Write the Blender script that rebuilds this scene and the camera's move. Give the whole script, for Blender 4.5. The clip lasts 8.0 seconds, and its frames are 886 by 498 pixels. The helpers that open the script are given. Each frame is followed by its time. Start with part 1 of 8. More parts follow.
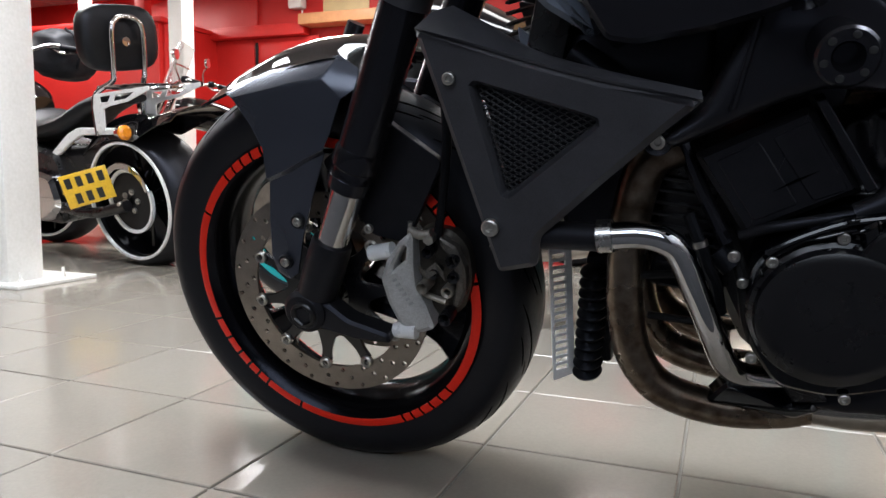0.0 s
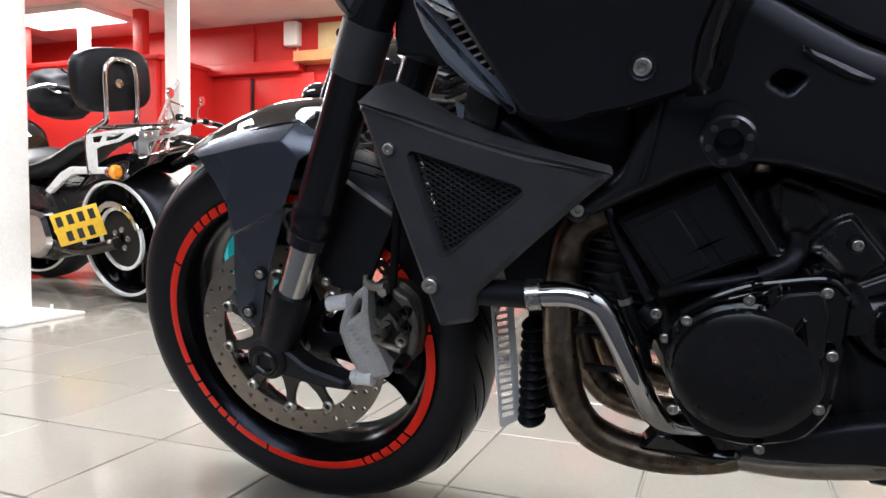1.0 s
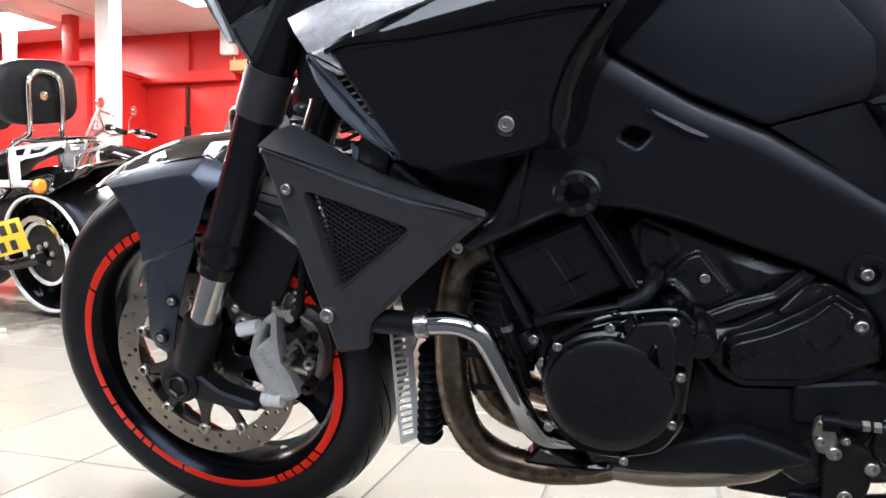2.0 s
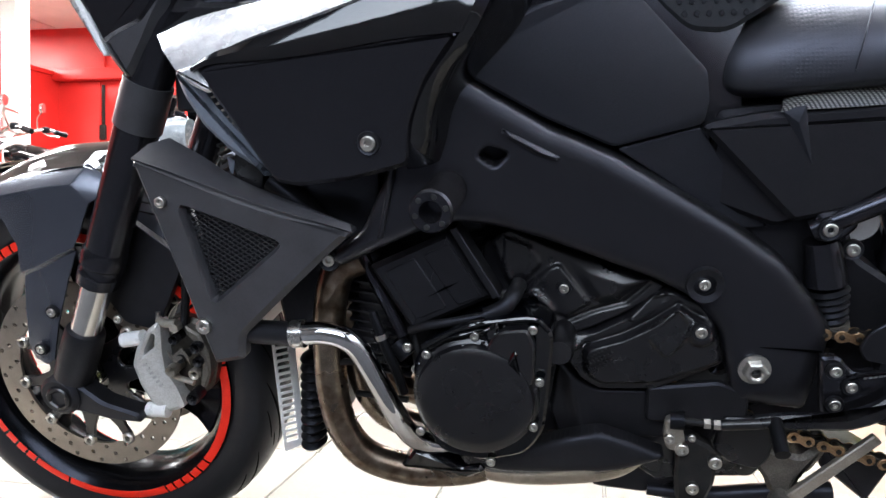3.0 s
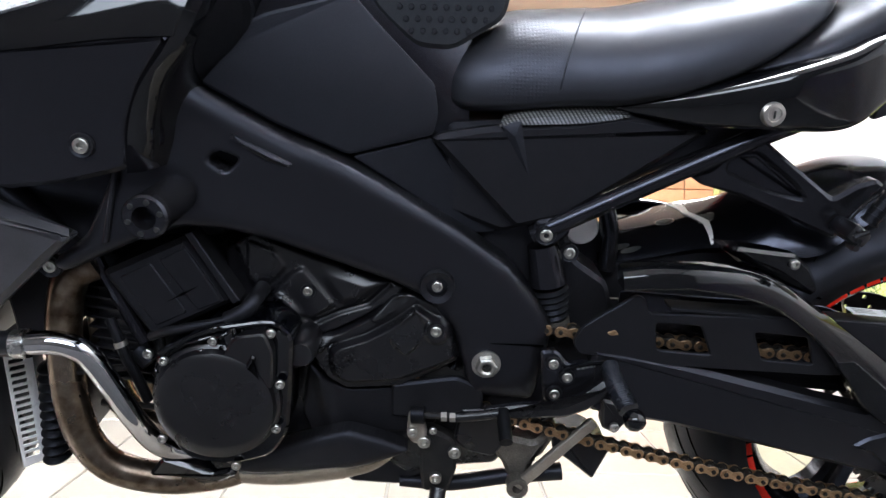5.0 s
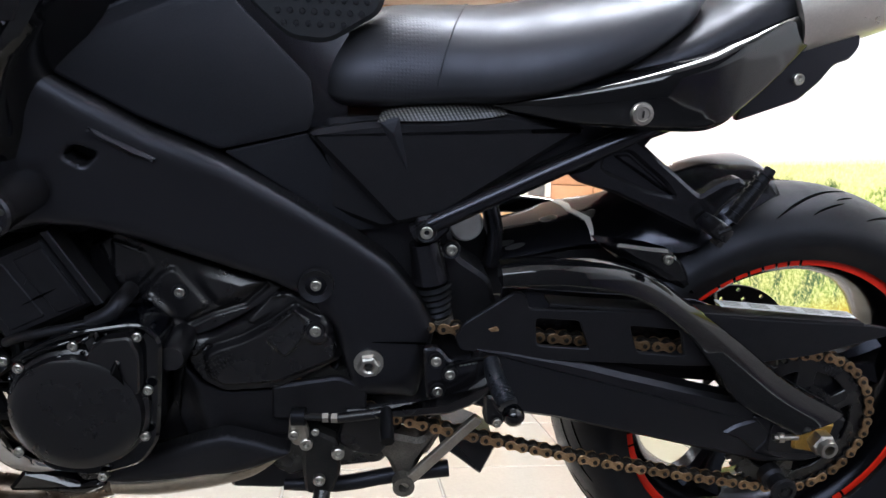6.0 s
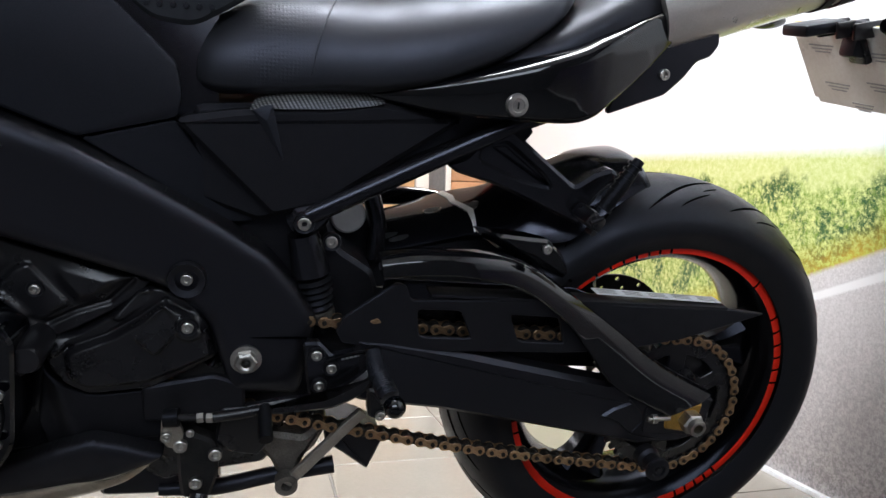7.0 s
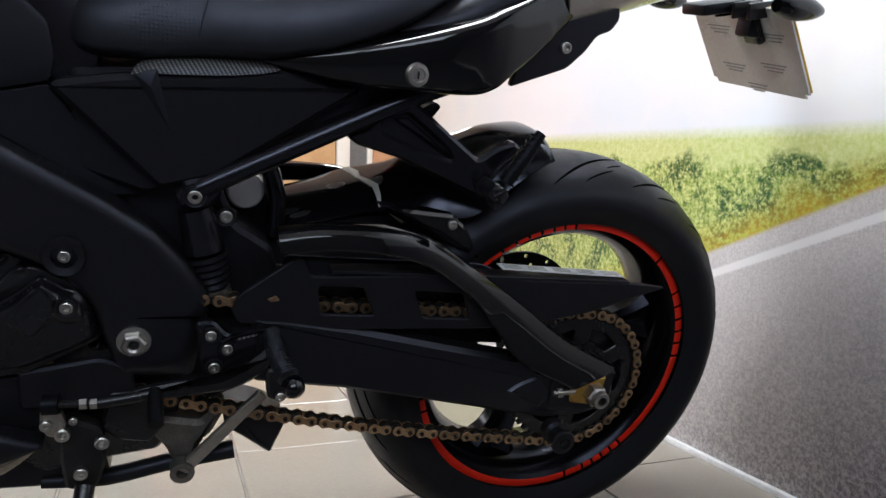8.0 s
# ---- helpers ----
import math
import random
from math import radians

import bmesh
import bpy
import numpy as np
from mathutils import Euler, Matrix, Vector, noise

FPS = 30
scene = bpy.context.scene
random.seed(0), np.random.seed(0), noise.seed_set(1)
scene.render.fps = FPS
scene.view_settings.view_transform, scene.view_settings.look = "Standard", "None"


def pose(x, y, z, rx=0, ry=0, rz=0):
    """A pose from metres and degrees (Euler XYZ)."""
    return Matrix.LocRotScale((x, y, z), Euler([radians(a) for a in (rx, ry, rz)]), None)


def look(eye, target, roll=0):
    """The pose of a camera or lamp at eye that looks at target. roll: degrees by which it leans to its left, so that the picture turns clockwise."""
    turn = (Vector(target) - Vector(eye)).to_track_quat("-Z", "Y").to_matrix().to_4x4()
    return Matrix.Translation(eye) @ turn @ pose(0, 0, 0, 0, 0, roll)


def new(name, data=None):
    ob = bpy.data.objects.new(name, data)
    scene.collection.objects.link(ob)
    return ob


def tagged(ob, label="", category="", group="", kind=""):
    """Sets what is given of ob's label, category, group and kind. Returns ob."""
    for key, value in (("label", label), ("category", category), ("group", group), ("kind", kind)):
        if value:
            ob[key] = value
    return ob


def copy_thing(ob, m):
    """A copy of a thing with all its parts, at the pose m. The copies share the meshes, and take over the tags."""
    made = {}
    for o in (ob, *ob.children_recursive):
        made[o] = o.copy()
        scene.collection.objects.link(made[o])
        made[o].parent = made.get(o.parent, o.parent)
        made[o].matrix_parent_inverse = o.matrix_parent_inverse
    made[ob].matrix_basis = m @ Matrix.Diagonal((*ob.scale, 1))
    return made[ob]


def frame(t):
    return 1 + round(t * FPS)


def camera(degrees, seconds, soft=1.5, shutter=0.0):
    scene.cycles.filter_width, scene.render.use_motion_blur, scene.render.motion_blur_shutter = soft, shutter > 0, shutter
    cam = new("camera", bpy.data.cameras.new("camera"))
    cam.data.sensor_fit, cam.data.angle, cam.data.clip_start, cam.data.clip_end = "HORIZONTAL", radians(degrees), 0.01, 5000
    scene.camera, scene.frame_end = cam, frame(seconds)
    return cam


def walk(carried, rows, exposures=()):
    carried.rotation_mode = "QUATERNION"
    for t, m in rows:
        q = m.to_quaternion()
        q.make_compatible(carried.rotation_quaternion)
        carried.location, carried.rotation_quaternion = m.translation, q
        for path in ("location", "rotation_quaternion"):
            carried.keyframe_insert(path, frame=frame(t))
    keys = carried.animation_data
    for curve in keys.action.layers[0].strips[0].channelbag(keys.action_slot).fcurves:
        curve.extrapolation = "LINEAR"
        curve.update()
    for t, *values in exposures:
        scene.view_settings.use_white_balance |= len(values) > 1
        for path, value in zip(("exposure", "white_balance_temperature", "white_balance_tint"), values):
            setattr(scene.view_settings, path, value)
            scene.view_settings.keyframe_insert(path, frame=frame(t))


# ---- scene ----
cam = camera(63.3, 8.0)
PATH = [
    (0, (0.523, -1.039, 0.447), (-0.196, 0.815, 0.238), 0.7),
    (0.5, (0.559, -1.048, 0.462), (-0.165, 0.809, 0.306), 0.8),
    (1, (0.596, -1.062, 0.481), (-0.122, 0.8, 0.357), 0.7),
    (2.5, (0.707, -1.113, 0.524), (0.237, 0.829, 0.428), 1.0),
    (3, (0.743, -1.115, 0.529), (0.355, 0.845, 0.435), 1.0),
    (3.5, (0.772, -1.121, 0.533), (0.462, 0.853, 0.44), 1.0),
    (4, (0.799, -1.123, 0.535), (0.586, 0.863, 0.441), 1.2),
    (4.5, (0.833, -1.124, 0.54), (0.756, 0.872, 0.44), 1.4),
    (6, (0.909, -1.115, 0.547), (1.17, 0.865, 0.439), 1.5),
    (6.5, (0.927, -1.121, 0.546), (1.338, 0.833, 0.436), 1.4),
    (7, (0.938, -1.113, 0.54), (1.46, 0.815, 0.431), 1.3),
    (7.5, (0.956, -1.105, 0.532), (1.583, 0.79, 0.415), 1.4),
    (8, (0.969, -1.104, 0.526), (1.69, 0.757, 0.383), 1.3),
]
EXPOSURES = [(0.0, -0.7), (0.5, -0.5), (1.0, -0.26), (2.5, 0.54), (3.5, 0.77), (4.5, 0.7), (6.0, 0.2), (7.0, -0.3), (7.5, -0.43), (8.0, -0.63)]
walk(cam, [(t, look(eye, target, roll)) for t, eye, target, roll in PATH], EXPOSURES)

# ---- world, lamps, exposure ----
world = bpy.data.worlds.new("world")
world.use_nodes = True
world.node_tree.nodes["Background"].inputs[0].default_value = (0.9, 0.95, 1.0, 1)
world.node_tree.nodes["Background"].inputs[1].default_value = 0.03
scene.world = world
scene.view_settings.exposure = 0.0
CEIL = 2.5


def area(name, x, y, z, sx, sy, watts, colour=(1, 0.97, 0.93)):
    data = bpy.data.lights.new(name, "AREA")
    data.shape, data.size, data.size_y, data.energy, data.color = "RECTANGLE", sx, sy, watts, colour
    ob = new(name, data)
    ob.location = (x, y, z)
    return ob


# only the first light is known; the rest are added to brighten the room
LAMPS = [(-6.2, 4.9, 95), (-6.2, 2.0, 100), (-3.0, 4.6, 95), (-3.2, 1.9, 140), (0.2, 4.4, 55), (2.9, 4.3, 70), (0.1, 1.7, 9), (-0.45, -0.1, 68), (-2.3, -0.1, 95), (1.4, -0.15, 53)]
for lx, ly, watts in LAMPS:
    area("ceiling_lamp", lx, ly, CEIL - 0.075, 1.15, 0.55, watts, (1, 0.985, 0.96) if ly > 1 else (0.86, 0.92, 1.0))
WINDOW = (0.45, 2.3, 1.62, 1.15)  # middle, width, middle height and height of the shop window behind the camera
sky_lamp = area("window_daylight", WINDOW[0], -2.36, WINDOW[2], WINDOW[1] - 0.08, WINDOW[3] - 0.08, 36, (0.74, 0.84, 1.0))
sky_lamp.rotation_euler = (radians(90), 0, 0)


# ---- materials ----
def node(tree, kind, **values):
    n = tree.nodes.new(kind)
    for key, value in values.items():
        n.inputs[key.replace("_", " ")].default_value = value
    return n


def material(name, colour, rough=0.5, metal=0.0, other=None, scale=25.0, grain=300.0, bump=0.0, coat=0.0, wear=0.12, pieces=0.0, spec=0.5, uneven=0.2):
    """A surface with stains at a coarse scale, grain at a fine one, uneven gloss and fine relief."""
    m = bpy.data.materials.new(name)
    m.use_nodes = True
    t = m.node_tree
    b = t.nodes["Principled BSDF"]
    b.inputs["Metallic"].default_value, b.inputs["Coat Weight"].default_value = metal, coat
    b.inputs["Coat Roughness"].default_value = 0.2
    b.inputs["Specular IOR Level"].default_value = spec
    # duller paints: blue of reflected daylight is put into the specular tint
    if spec < 0.5 and not metal:
        b.inputs["Specular Tint"].default_value = (0.76, 0.8, 1.0, 1)
    where = t.nodes.new("ShaderNodeTexCoord")
    coarse, fine = node(t, "ShaderNodeTexNoise", Scale=scale, Detail=6.0, Roughness=0.62), node(t, "ShaderNodeTexNoise", Scale=grain, Detail=3.0)
    for n in (coarse, fine):
        t.links.new(where.outputs["Object"], n.inputs["Vector"])
    both = node(t, "ShaderNodeMath")
    both.operation = "ADD"
    t.links.new(coarse.outputs["Fac"], both.inputs[0])
    t.links.new(fine.outputs["Fac"], both.inputs[1])
    ramp = node(t, "ShaderNodeMapRange", From_Min=0.72, From_Max=1.28)
    t.links.new(both.outputs[0], ramp.inputs[0])
    mix = t.nodes.new("ShaderNodeMix")
    mix.data_type = "RGBA"
    other = other or tuple(c * (1 - 2.2 * wear) for c in colour)
    mix.inputs["A"].default_value, mix.inputs["B"].default_value = (*colour, 1), (*other, 1)
    t.links.new(ramp.outputs[0], mix.inputs["Factor"])
    last = mix.outputs["Result"]
    if pieces:
        info, hsv = t.nodes.new("ShaderNodeObjectInfo"), t.nodes.new("ShaderNodeHueSaturation")
        shade = node(t, "ShaderNodeMapRange", To_Min=1 - pieces, To_Max=1 + pieces)
        t.links.new(info.outputs["Random"], shade.inputs[0])
        t.links.new(shade.outputs[0], hsv.inputs["Value"])
        t.links.new(last, hsv.inputs["Color"])
        last = hsv.outputs[0]
    t.links.new(last, b.inputs["Base Color"])
    gloss = node(t, "ShaderNodeMapRange", From_Min=0.3, From_Max=0.7, To_Min=max(rough * (1 - uneven), 0.02), To_Max=min(rough * (1 + uneven), 1))
    t.links.new(coarse.outputs["Fac"], gloss.inputs[0])
    t.links.new(gloss.outputs[0], b.inputs["Roughness"])
    if bump:
        relief = node(t, "ShaderNodeBump", Strength=0.6, Distance=bump)
        t.links.new(fine.outputs["Fac"], relief.inputs["Height"])
        t.links.new(relief.outputs[0], b.inputs["Normal"])
    return m


def relief_of(m, build):
    """Puts the height that build(tree, coordinates) returns, with its depth, on a material."""
    t = m.node_tree
    where = next(n for n in t.nodes if n.type == "TEX_COORD")
    height, depth = build(t, where.outputs["Object"])
    relief = node(t, "ShaderNodeBump", Strength=1.0, Distance=depth)
    t.links.new(height, relief.inputs["Height"])
    t.links.new(relief.outputs[0], t.nodes["Principled BSDF"].inputs["Normal"])
    return m


M = {
    "tile": material("floor_tile", (0.312, 0.283, 0.243), 0.12, other=(0.284, 0.257, 0.219), scale=3, grain=160, pieces=0.04, bump=0.00025, uneven=0.08, spec=0.75),
    "matting": material("dark_matting", (0.06, 0.06, 0.064), 0.95, scale=12, grain=420, bump=0.002, spec=0.1),
    "grout": material("grout", (0.27, 0.255, 0.23), 0.85, scale=8, bump=0.001),
    "red": material("red_wall_paint", (0.52, 0.016, 0.013), 0.5, other=(0.45, 0.013, 0.011), scale=1.5, grain=60, bump=0.0006),
    "white": material("white_paint", (0.8, 0.79, 0.77), 0.45, other=(0.7, 0.69, 0.66), scale=3, grain=80, bump=0.0005),
    "ceiling": material("ceiling_board", (0.72, 0.68, 0.66), 0.8, scale=1.2, grain=90, bump=0.001),
    "dull_wall": material("grey_wall_paint", (0.16, 0.16, 0.165), 0.7, scale=1.5, grain=50, bump=0.0008),
    "dark_wall": material("dark_wall_paint", (0.035, 0.036, 0.04), 0.75, scale=1.5, grain=50, bump=0.0008),
    "wood": material("orange_pine", (0.55, 0.27, 0.12), 0.5, other=(0.42, 0.19, 0.08), scale=9, grain=120, bump=0.0006),
    "pine": material("pale_pine", (0.62, 0.4, 0.22), 0.45, other=(0.5, 0.3, 0.15), scale=6, grain=90, bump=0.0004),
    "stone_joint": material("stone_joint", (0.36, 0.27, 0.2), 0.9, scale=10, grain=120, bump=0.001),
    "blue": material("blue_enamel", (0.04, 0.22, 0.5), 0.3),
    "brick": material("sandstone", (0.6, 0.34, 0.2), 0.8, other=(0.46, 0.24, 0.13), scale=7, grain=150, bump=0.002, pieces=0.12),
    "satin": material("satin_black_paint", (0.0075, 0.007, 0.0078), 0.2, scale=14, grain=700, wear=0.1, spec=0.49, uneven=0.1),
    "pearl": material("dark_graphite_paint", (0.064, 0.07, 0.09), 0.26, metal=0.6, scale=14, grain=900, coat=0.6, wear=0.02, spec=0.2, uneven=0.05),
    "gloss": material("gloss_black_paint", (0.004, 0.004, 0.005), 0.05, scale=12, grain=300, wear=0.1, spec=0.6),
    "plastic": material("matt_black_plastic", (0.0112, 0.0107, 0.0114), 0.42, scale=40, grain=700, bump=0.0002, wear=0.2, spec=0.3),
    "shroud": material("charcoal_plastic", (0.046, 0.0455, 0.051), 0.36, scale=25, grain=900, bump=0.00012, wear=0.2, spec=0.5),
    "frame": material("black_frame_coat", (0.0085, 0.0081, 0.009), 0.3, scale=10, grain=900, bump=0.00005, wear=0.08, spec=0.45, uneven=0.06),
    "engine": material("engine_enamel", (0.0074, 0.007, 0.0085), 0.28, scale=14, grain=800, bump=0.00006, wear=0.1, spec=0.5, uneven=0.08),
    "dull": material("dusty_black_metal", (0.01, 0.01, 0.0105), 0.5, other=(0.024, 0.022, 0.019), scale=45, grain=500, bump=0.0004, spec=0.13),
    "rubber": material("tyre_rubber", (0.0075, 0.0074, 0.008), 0.42, other=(0.006, 0.006, 0.0064), scale=30, grain=700, bump=0.0003, spec=0.3),
    "hose": material("black_rubber_hose", (0.007, 0.007, 0.0075), 0.4, scale=40, grain=500, bump=0.0002, spec=0.13),
    "tape": material("red_rim_tape", (0.86, 0.03, 0.012), 0.35, other=(0.76, 0.026, 0.01), scale=40, grain=400, spec=0.2),
    "chrome": material("chrome", (0.62, 0.62, 0.63), 0.04, metal=1, scale=20, grain=300, wear=0.05),
    "steel": material("brushed_steel", (0.6, 0.59, 0.57), 0.27, metal=1, scale=60, grain=900, bump=0.00008, wear=0.1),
    "zinc": material("zinc_bolt", (0.56, 0.54, 0.5), 0.36, metal=1, scale=150, grain=900, wear=0.15),
    "disc": material("disc_steel", (0.28, 0.25, 0.22), 0.38, metal=0.9, other=(0.2, 0.172, 0.148), scale=30, grain=700, bump=0.0001),
    "silver": material("silver_paint", (0.84, 0.84, 0.84), 0.3, metal=0.12, scale=40, grain=600, wear=0.06),
    "caliper": material("dusty_silver_casting", (0.62, 0.62, 0.61), 0.42, metal=0.35, other=(0.42, 0.41, 0.39), scale=60, grain=500, bump=0.0002),
    # pale half-metal grey with mottling and coarse relief, for the intake edge
    "edge": material("silver_edge_film", (0.62, 0.62, 0.64), 0.26, metal=0.4, other=(0.42, 0.42, 0.44), scale=26, grain=90, bump=0.0013),
    "polished": material("polished_steel", (0.66, 0.65, 0.63), 0.16, metal=1, scale=20, grain=200, wear=0.05),
    "lip": material("grey_plastic", (0.15, 0.17, 0.21), 0.3, scale=20, grain=500, wear=0.1),
    "alloy": material("worn_alloy", (0.42, 0.385, 0.335), 0.45, metal=0.8, other=(0.3, 0.27, 0.23), scale=40, grain=500, bump=0.0001),
    "wire": material("dark_wire", (0.05, 0.05, 0.055), 0.35, metal=0.7, scale=60, grain=600),
    # the peg's bluish reflected daylight is put into this lighter colour
    "peg": material("worn_black_alloy", (0.14, 0.15, 0.18), 0.3, metal=0.9, other=(0.05, 0.055, 0.07), scale=90, grain=700),
    "cast": material("cast_alloy", (0.2, 0.182, 0.16), 0.48, metal=0.6, other=(0.09, 0.08, 0.068), scale=50, grain=500, bump=0.0005),
    "header": material("heat_stained_steel", (0.3, 0.25, 0.2), 0.27, metal=0.95, other=(0.085, 0.056, 0.037), scale=7, grain=60),
    "titan": material("brushed_silencer", (0.58, 0.55, 0.51), 0.3, metal=0.95, scale=10, grain=400, wear=0.06),
    "chain": material("gold_chain", (0.5, 0.33, 0.19), 0.36, metal=0.85, other=(0.2, 0.115, 0.06), scale=160, grain=700, pieces=0.3),
    "chain_dark": material("oily_chain_roller", (0.03, 0.025, 0.02), 0.45, metal=0.5, scale=100, grain=600),
    "gold": material("gold_anodised", (0.62, 0.38, 0.1), 0.35, metal=0.9, scale=90, grain=600),
    "seat": material("seat_vinyl", (0.013, 0.0132, 0.0145), 0.4, scale=30, grain=1400, bump=0.00012, wear=0.15, spec=0.42),
    "carbon": material("carbon_vinyl", (0.0112, 0.0117, 0.014), 0.42, scale=4, grain=600, wear=0.2, spec=0.3),
    "pad": material("grey_rubber", (0.017, 0.018, 0.0185), 0.5, scale=40, grain=700, bump=0.0002, spec=0.3),
    "weave": material("carbon_weave", (0.009, 0.0092, 0.0102), 0.36, scale=30, grain=600, spec=0.22),
    "amber": material("amber_lens", (0.85, 0.28, 0.015), 0.12, scale=90, grain=600, coat=0.5),
    "yellow": material("yellow_plate", (0.82, 0.5, 0.03), 0.35, scale=30, grain=300),
    "enamel": material("gloss_black_enamel", (0.0015, 0.0018, 0.003), 0.08, scale=15, grain=400, wear=0.1, spec=0.6),
    # near black, stands in for the shade inside grooves and seams
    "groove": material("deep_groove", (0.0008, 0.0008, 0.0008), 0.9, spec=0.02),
    "belly": material("stained_steel", (0.44, 0.41, 0.37), 0.2, metal=0.95, other=(0.3, 0.27, 0.235), scale=9, grain=140),
    "hugger": material("satin_hugger_plastic", (0.005, 0.005, 0.0062), 0.15, scale=25, grain=500, wear=0.2, spec=0.45),
    "bronze": material("dark_bronze_casting", (0.085, 0.076, 0.064), 0.4, metal=0.7, other=(0.04, 0.034, 0.028), scale=60, grain=500, bump=0.0003),
    "rim": material("black_rim_paint", (0.002, 0.002, 0.0024), 0.2, scale=15, grain=400, wear=0.1, spec=0.2),
    "ink": material("black_ink", (0.01, 0.01, 0.01), 0.5),
    "plate_back": material("plate_back_film", (0.74, 0.72, 0.67), 0.3, other=(0.66, 0.63, 0.57), scale=9, grain=200),
    "label": material("pale_label", (0.76, 0.77, 0.78), 0.4, scale=60, grain=300),
    "grey_ink": material("grey_print", (0.4, 0.4, 0.39), 0.5),
    "cyan": material("turquoise_paint", (0.02, 0.5, 0.52), 0.3, scale=30, grain=300, coat=0.3),
    "grey_body": material("grey_bodywork", (0.15, 0.165, 0.18), 0.25, scale=20, grain=300, coat=0.4),
    "leather": material("black_leather", (0.009, 0.009, 0.009), 0.4, scale=25, grain=260, bump=0.0004, spec=0.25),
    "bag": material("worn_black_fabric", (0.016, 0.016, 0.017), 0.62, other=(0.009, 0.009, 0.01), scale=14, grain=300, bump=0.0006, spec=0.3),
}


def rib_height(t, where):
    a = node(t, "ShaderNodeTexWave", Scale=105.0, Distortion=0.3)
    turn = node(t, "ShaderNodeMapping", Rotation=(0, radians(24), 0))
    t.links.new(where, turn.inputs["Vector"])
    t.links.new(turn.outputs[0], a.inputs["Vector"])
    a.bands_direction = "Z"
    return a.outputs["Fac"], 0.00006


def dimple_height(t, where):
    """Small pressed dots ahead of the seam, fine leather grain behind it."""
    cells = node(t, "ShaderNodeTexVoronoi", Scale=240.0, Randomness=0.0)
    fine = node(t, "ShaderNodeTexNoise", Scale=900.0)
    part = t.nodes.new("ShaderNodeSeparateXYZ")
    t.links.new(where, part.inputs[0])
    edge = node(t, "ShaderNodeMapRange", From_Min=1.02, From_Max=0.97)
    t.links.new(part.outputs["X"], edge.inputs[0])
    start = node(t, "ShaderNodeMapRange", From_Min=0.925, From_Max=0.95)
    t.links.new(part.outputs["X"], start.inputs[0])
    dots = node(t, "ShaderNodeMapRange", From_Min=0.25, From_Max=0.5, To_Min=0.0, To_Max=1.0)
    t.links.new(cells.outputs["Distance"], dots.inputs[0])
    m1, m2, add = (node(t, "ShaderNodeMath") for _ in range(3))
    m1.operation = m2.operation = "MULTIPLY"
    t.links.new(where, cells.inputs["Vector"]), t.links.new(where, fine.inputs["Vector"])
    t.links.new(dots.outputs[0], m1.inputs[0]), t.links.new(edge.outputs[0], m1.inputs[1])
    t.links.new(m1.outputs[0], m2.inputs[0]), t.links.new(start.outputs[0], m2.inputs[1])
    t.links.new(m2.outputs[0], add.inputs[0]), t.links.new(fine.outputs["Fac"], add.inputs[1])
    return add.outputs[0], 0.00013


def weave_print(m):
    """Slanting pale and dark threads of a carbon weave."""
    t = m.node_tree
    where = next(n for n in t.nodes if n.type == "TEX_COORD")
    turn = node(t, "ShaderNodeMapping", Rotation=(0, radians(32), 0))
    wave, cross = node(t, "ShaderNodeTexWave", Scale=80.0, Distortion=0.8), node(t, "ShaderNodeTexWave", Scale=200.0)
    cross.bands_direction = "Z"
    t.links.new(where.outputs["Object"], turn.inputs["Vector"])
    t.links.new(turn.outputs[0], wave.inputs["Vector"])
    t.links.new(where.outputs["Object"], cross.inputs["Vector"])
    mult = node(t, "ShaderNodeMath")
    mult.operation = "MULTIPLY"
    t.links.new(wave.outputs["Fac"], mult.inputs[0])
    t.links.new(cross.outputs["Fac"], mult.inputs[1])
    mix = t.nodes.new("ShaderNodeMix")
    mix.data_type = "RGBA"
    mix.inputs["A"].default_value, mix.inputs["B"].default_value = (0.012, 0.012, 0.012, 1), (0.3, 0.3, 0.29, 1)
    t.links.new(mult.outputs[0], mix.inputs["Factor"])
    t.links.new(mix.outputs["Result"], t.nodes["Principled BSDF"].inputs["Base Color"])


weave_print(M["weave"])
relief_of(M["carbon"], rib_height)
relief_of(M["seat"], dimple_height)


def glass(name, colour=(1, 1, 1), rough=0.02):
    m = bpy.data.materials.new(name)
    m.use_nodes = True
    b = m.node_tree.nodes["Principled BSDF"]
    b.inputs["Base Color"].default_value, b.inputs["Roughness"].default_value = (*colour, 1), rough
    b.inputs["Transmission Weight"].default_value, b.inputs["IOR"].default_value = 0.78, 1.4
    return m


M["clear"] = glass("clear_acrylic", (0.8, 0.82, 0.82), 0.06)


def glow(name, colour, strength):
    m = bpy.data.materials.new(name)
    m.use_nodes = True
    b = m.node_tree.nodes["Principled BSDF"]
    b.inputs["Base Color"].default_value = (0.8, 0.8, 0.8, 1)
    b.inputs["Emission Color"].default_value, b.inputs["Emission Strength"].default_value = (*colour, 1), strength
    return m


M["lamp"] = glow("lamp_diffuser", (1, 0.99, 0.97), 9.0)


# ---- shaping helpers ----
def part(name, bm, mat, parent=None, label="", angle=32, at=None):
    """Links a bmesh as one mesh object under a thing or a part."""
    mesh = bpy.data.meshes.new(name)
    bmesh.ops.recalc_face_normals(bm, faces=bm.faces)
    bm.to_mesh(mesh)
    bm.free()
    mesh.materials.append(mat)
    mesh.polygons.foreach_set("use_smooth", [True] * len(mesh.polygons))
    mesh.set_sharp_from_angle(angle=radians(angle))
    ob = new(name, mesh)
    ob.parent = parent
    if at:
        ob.matrix_basis = at
    return tagged(ob, label)


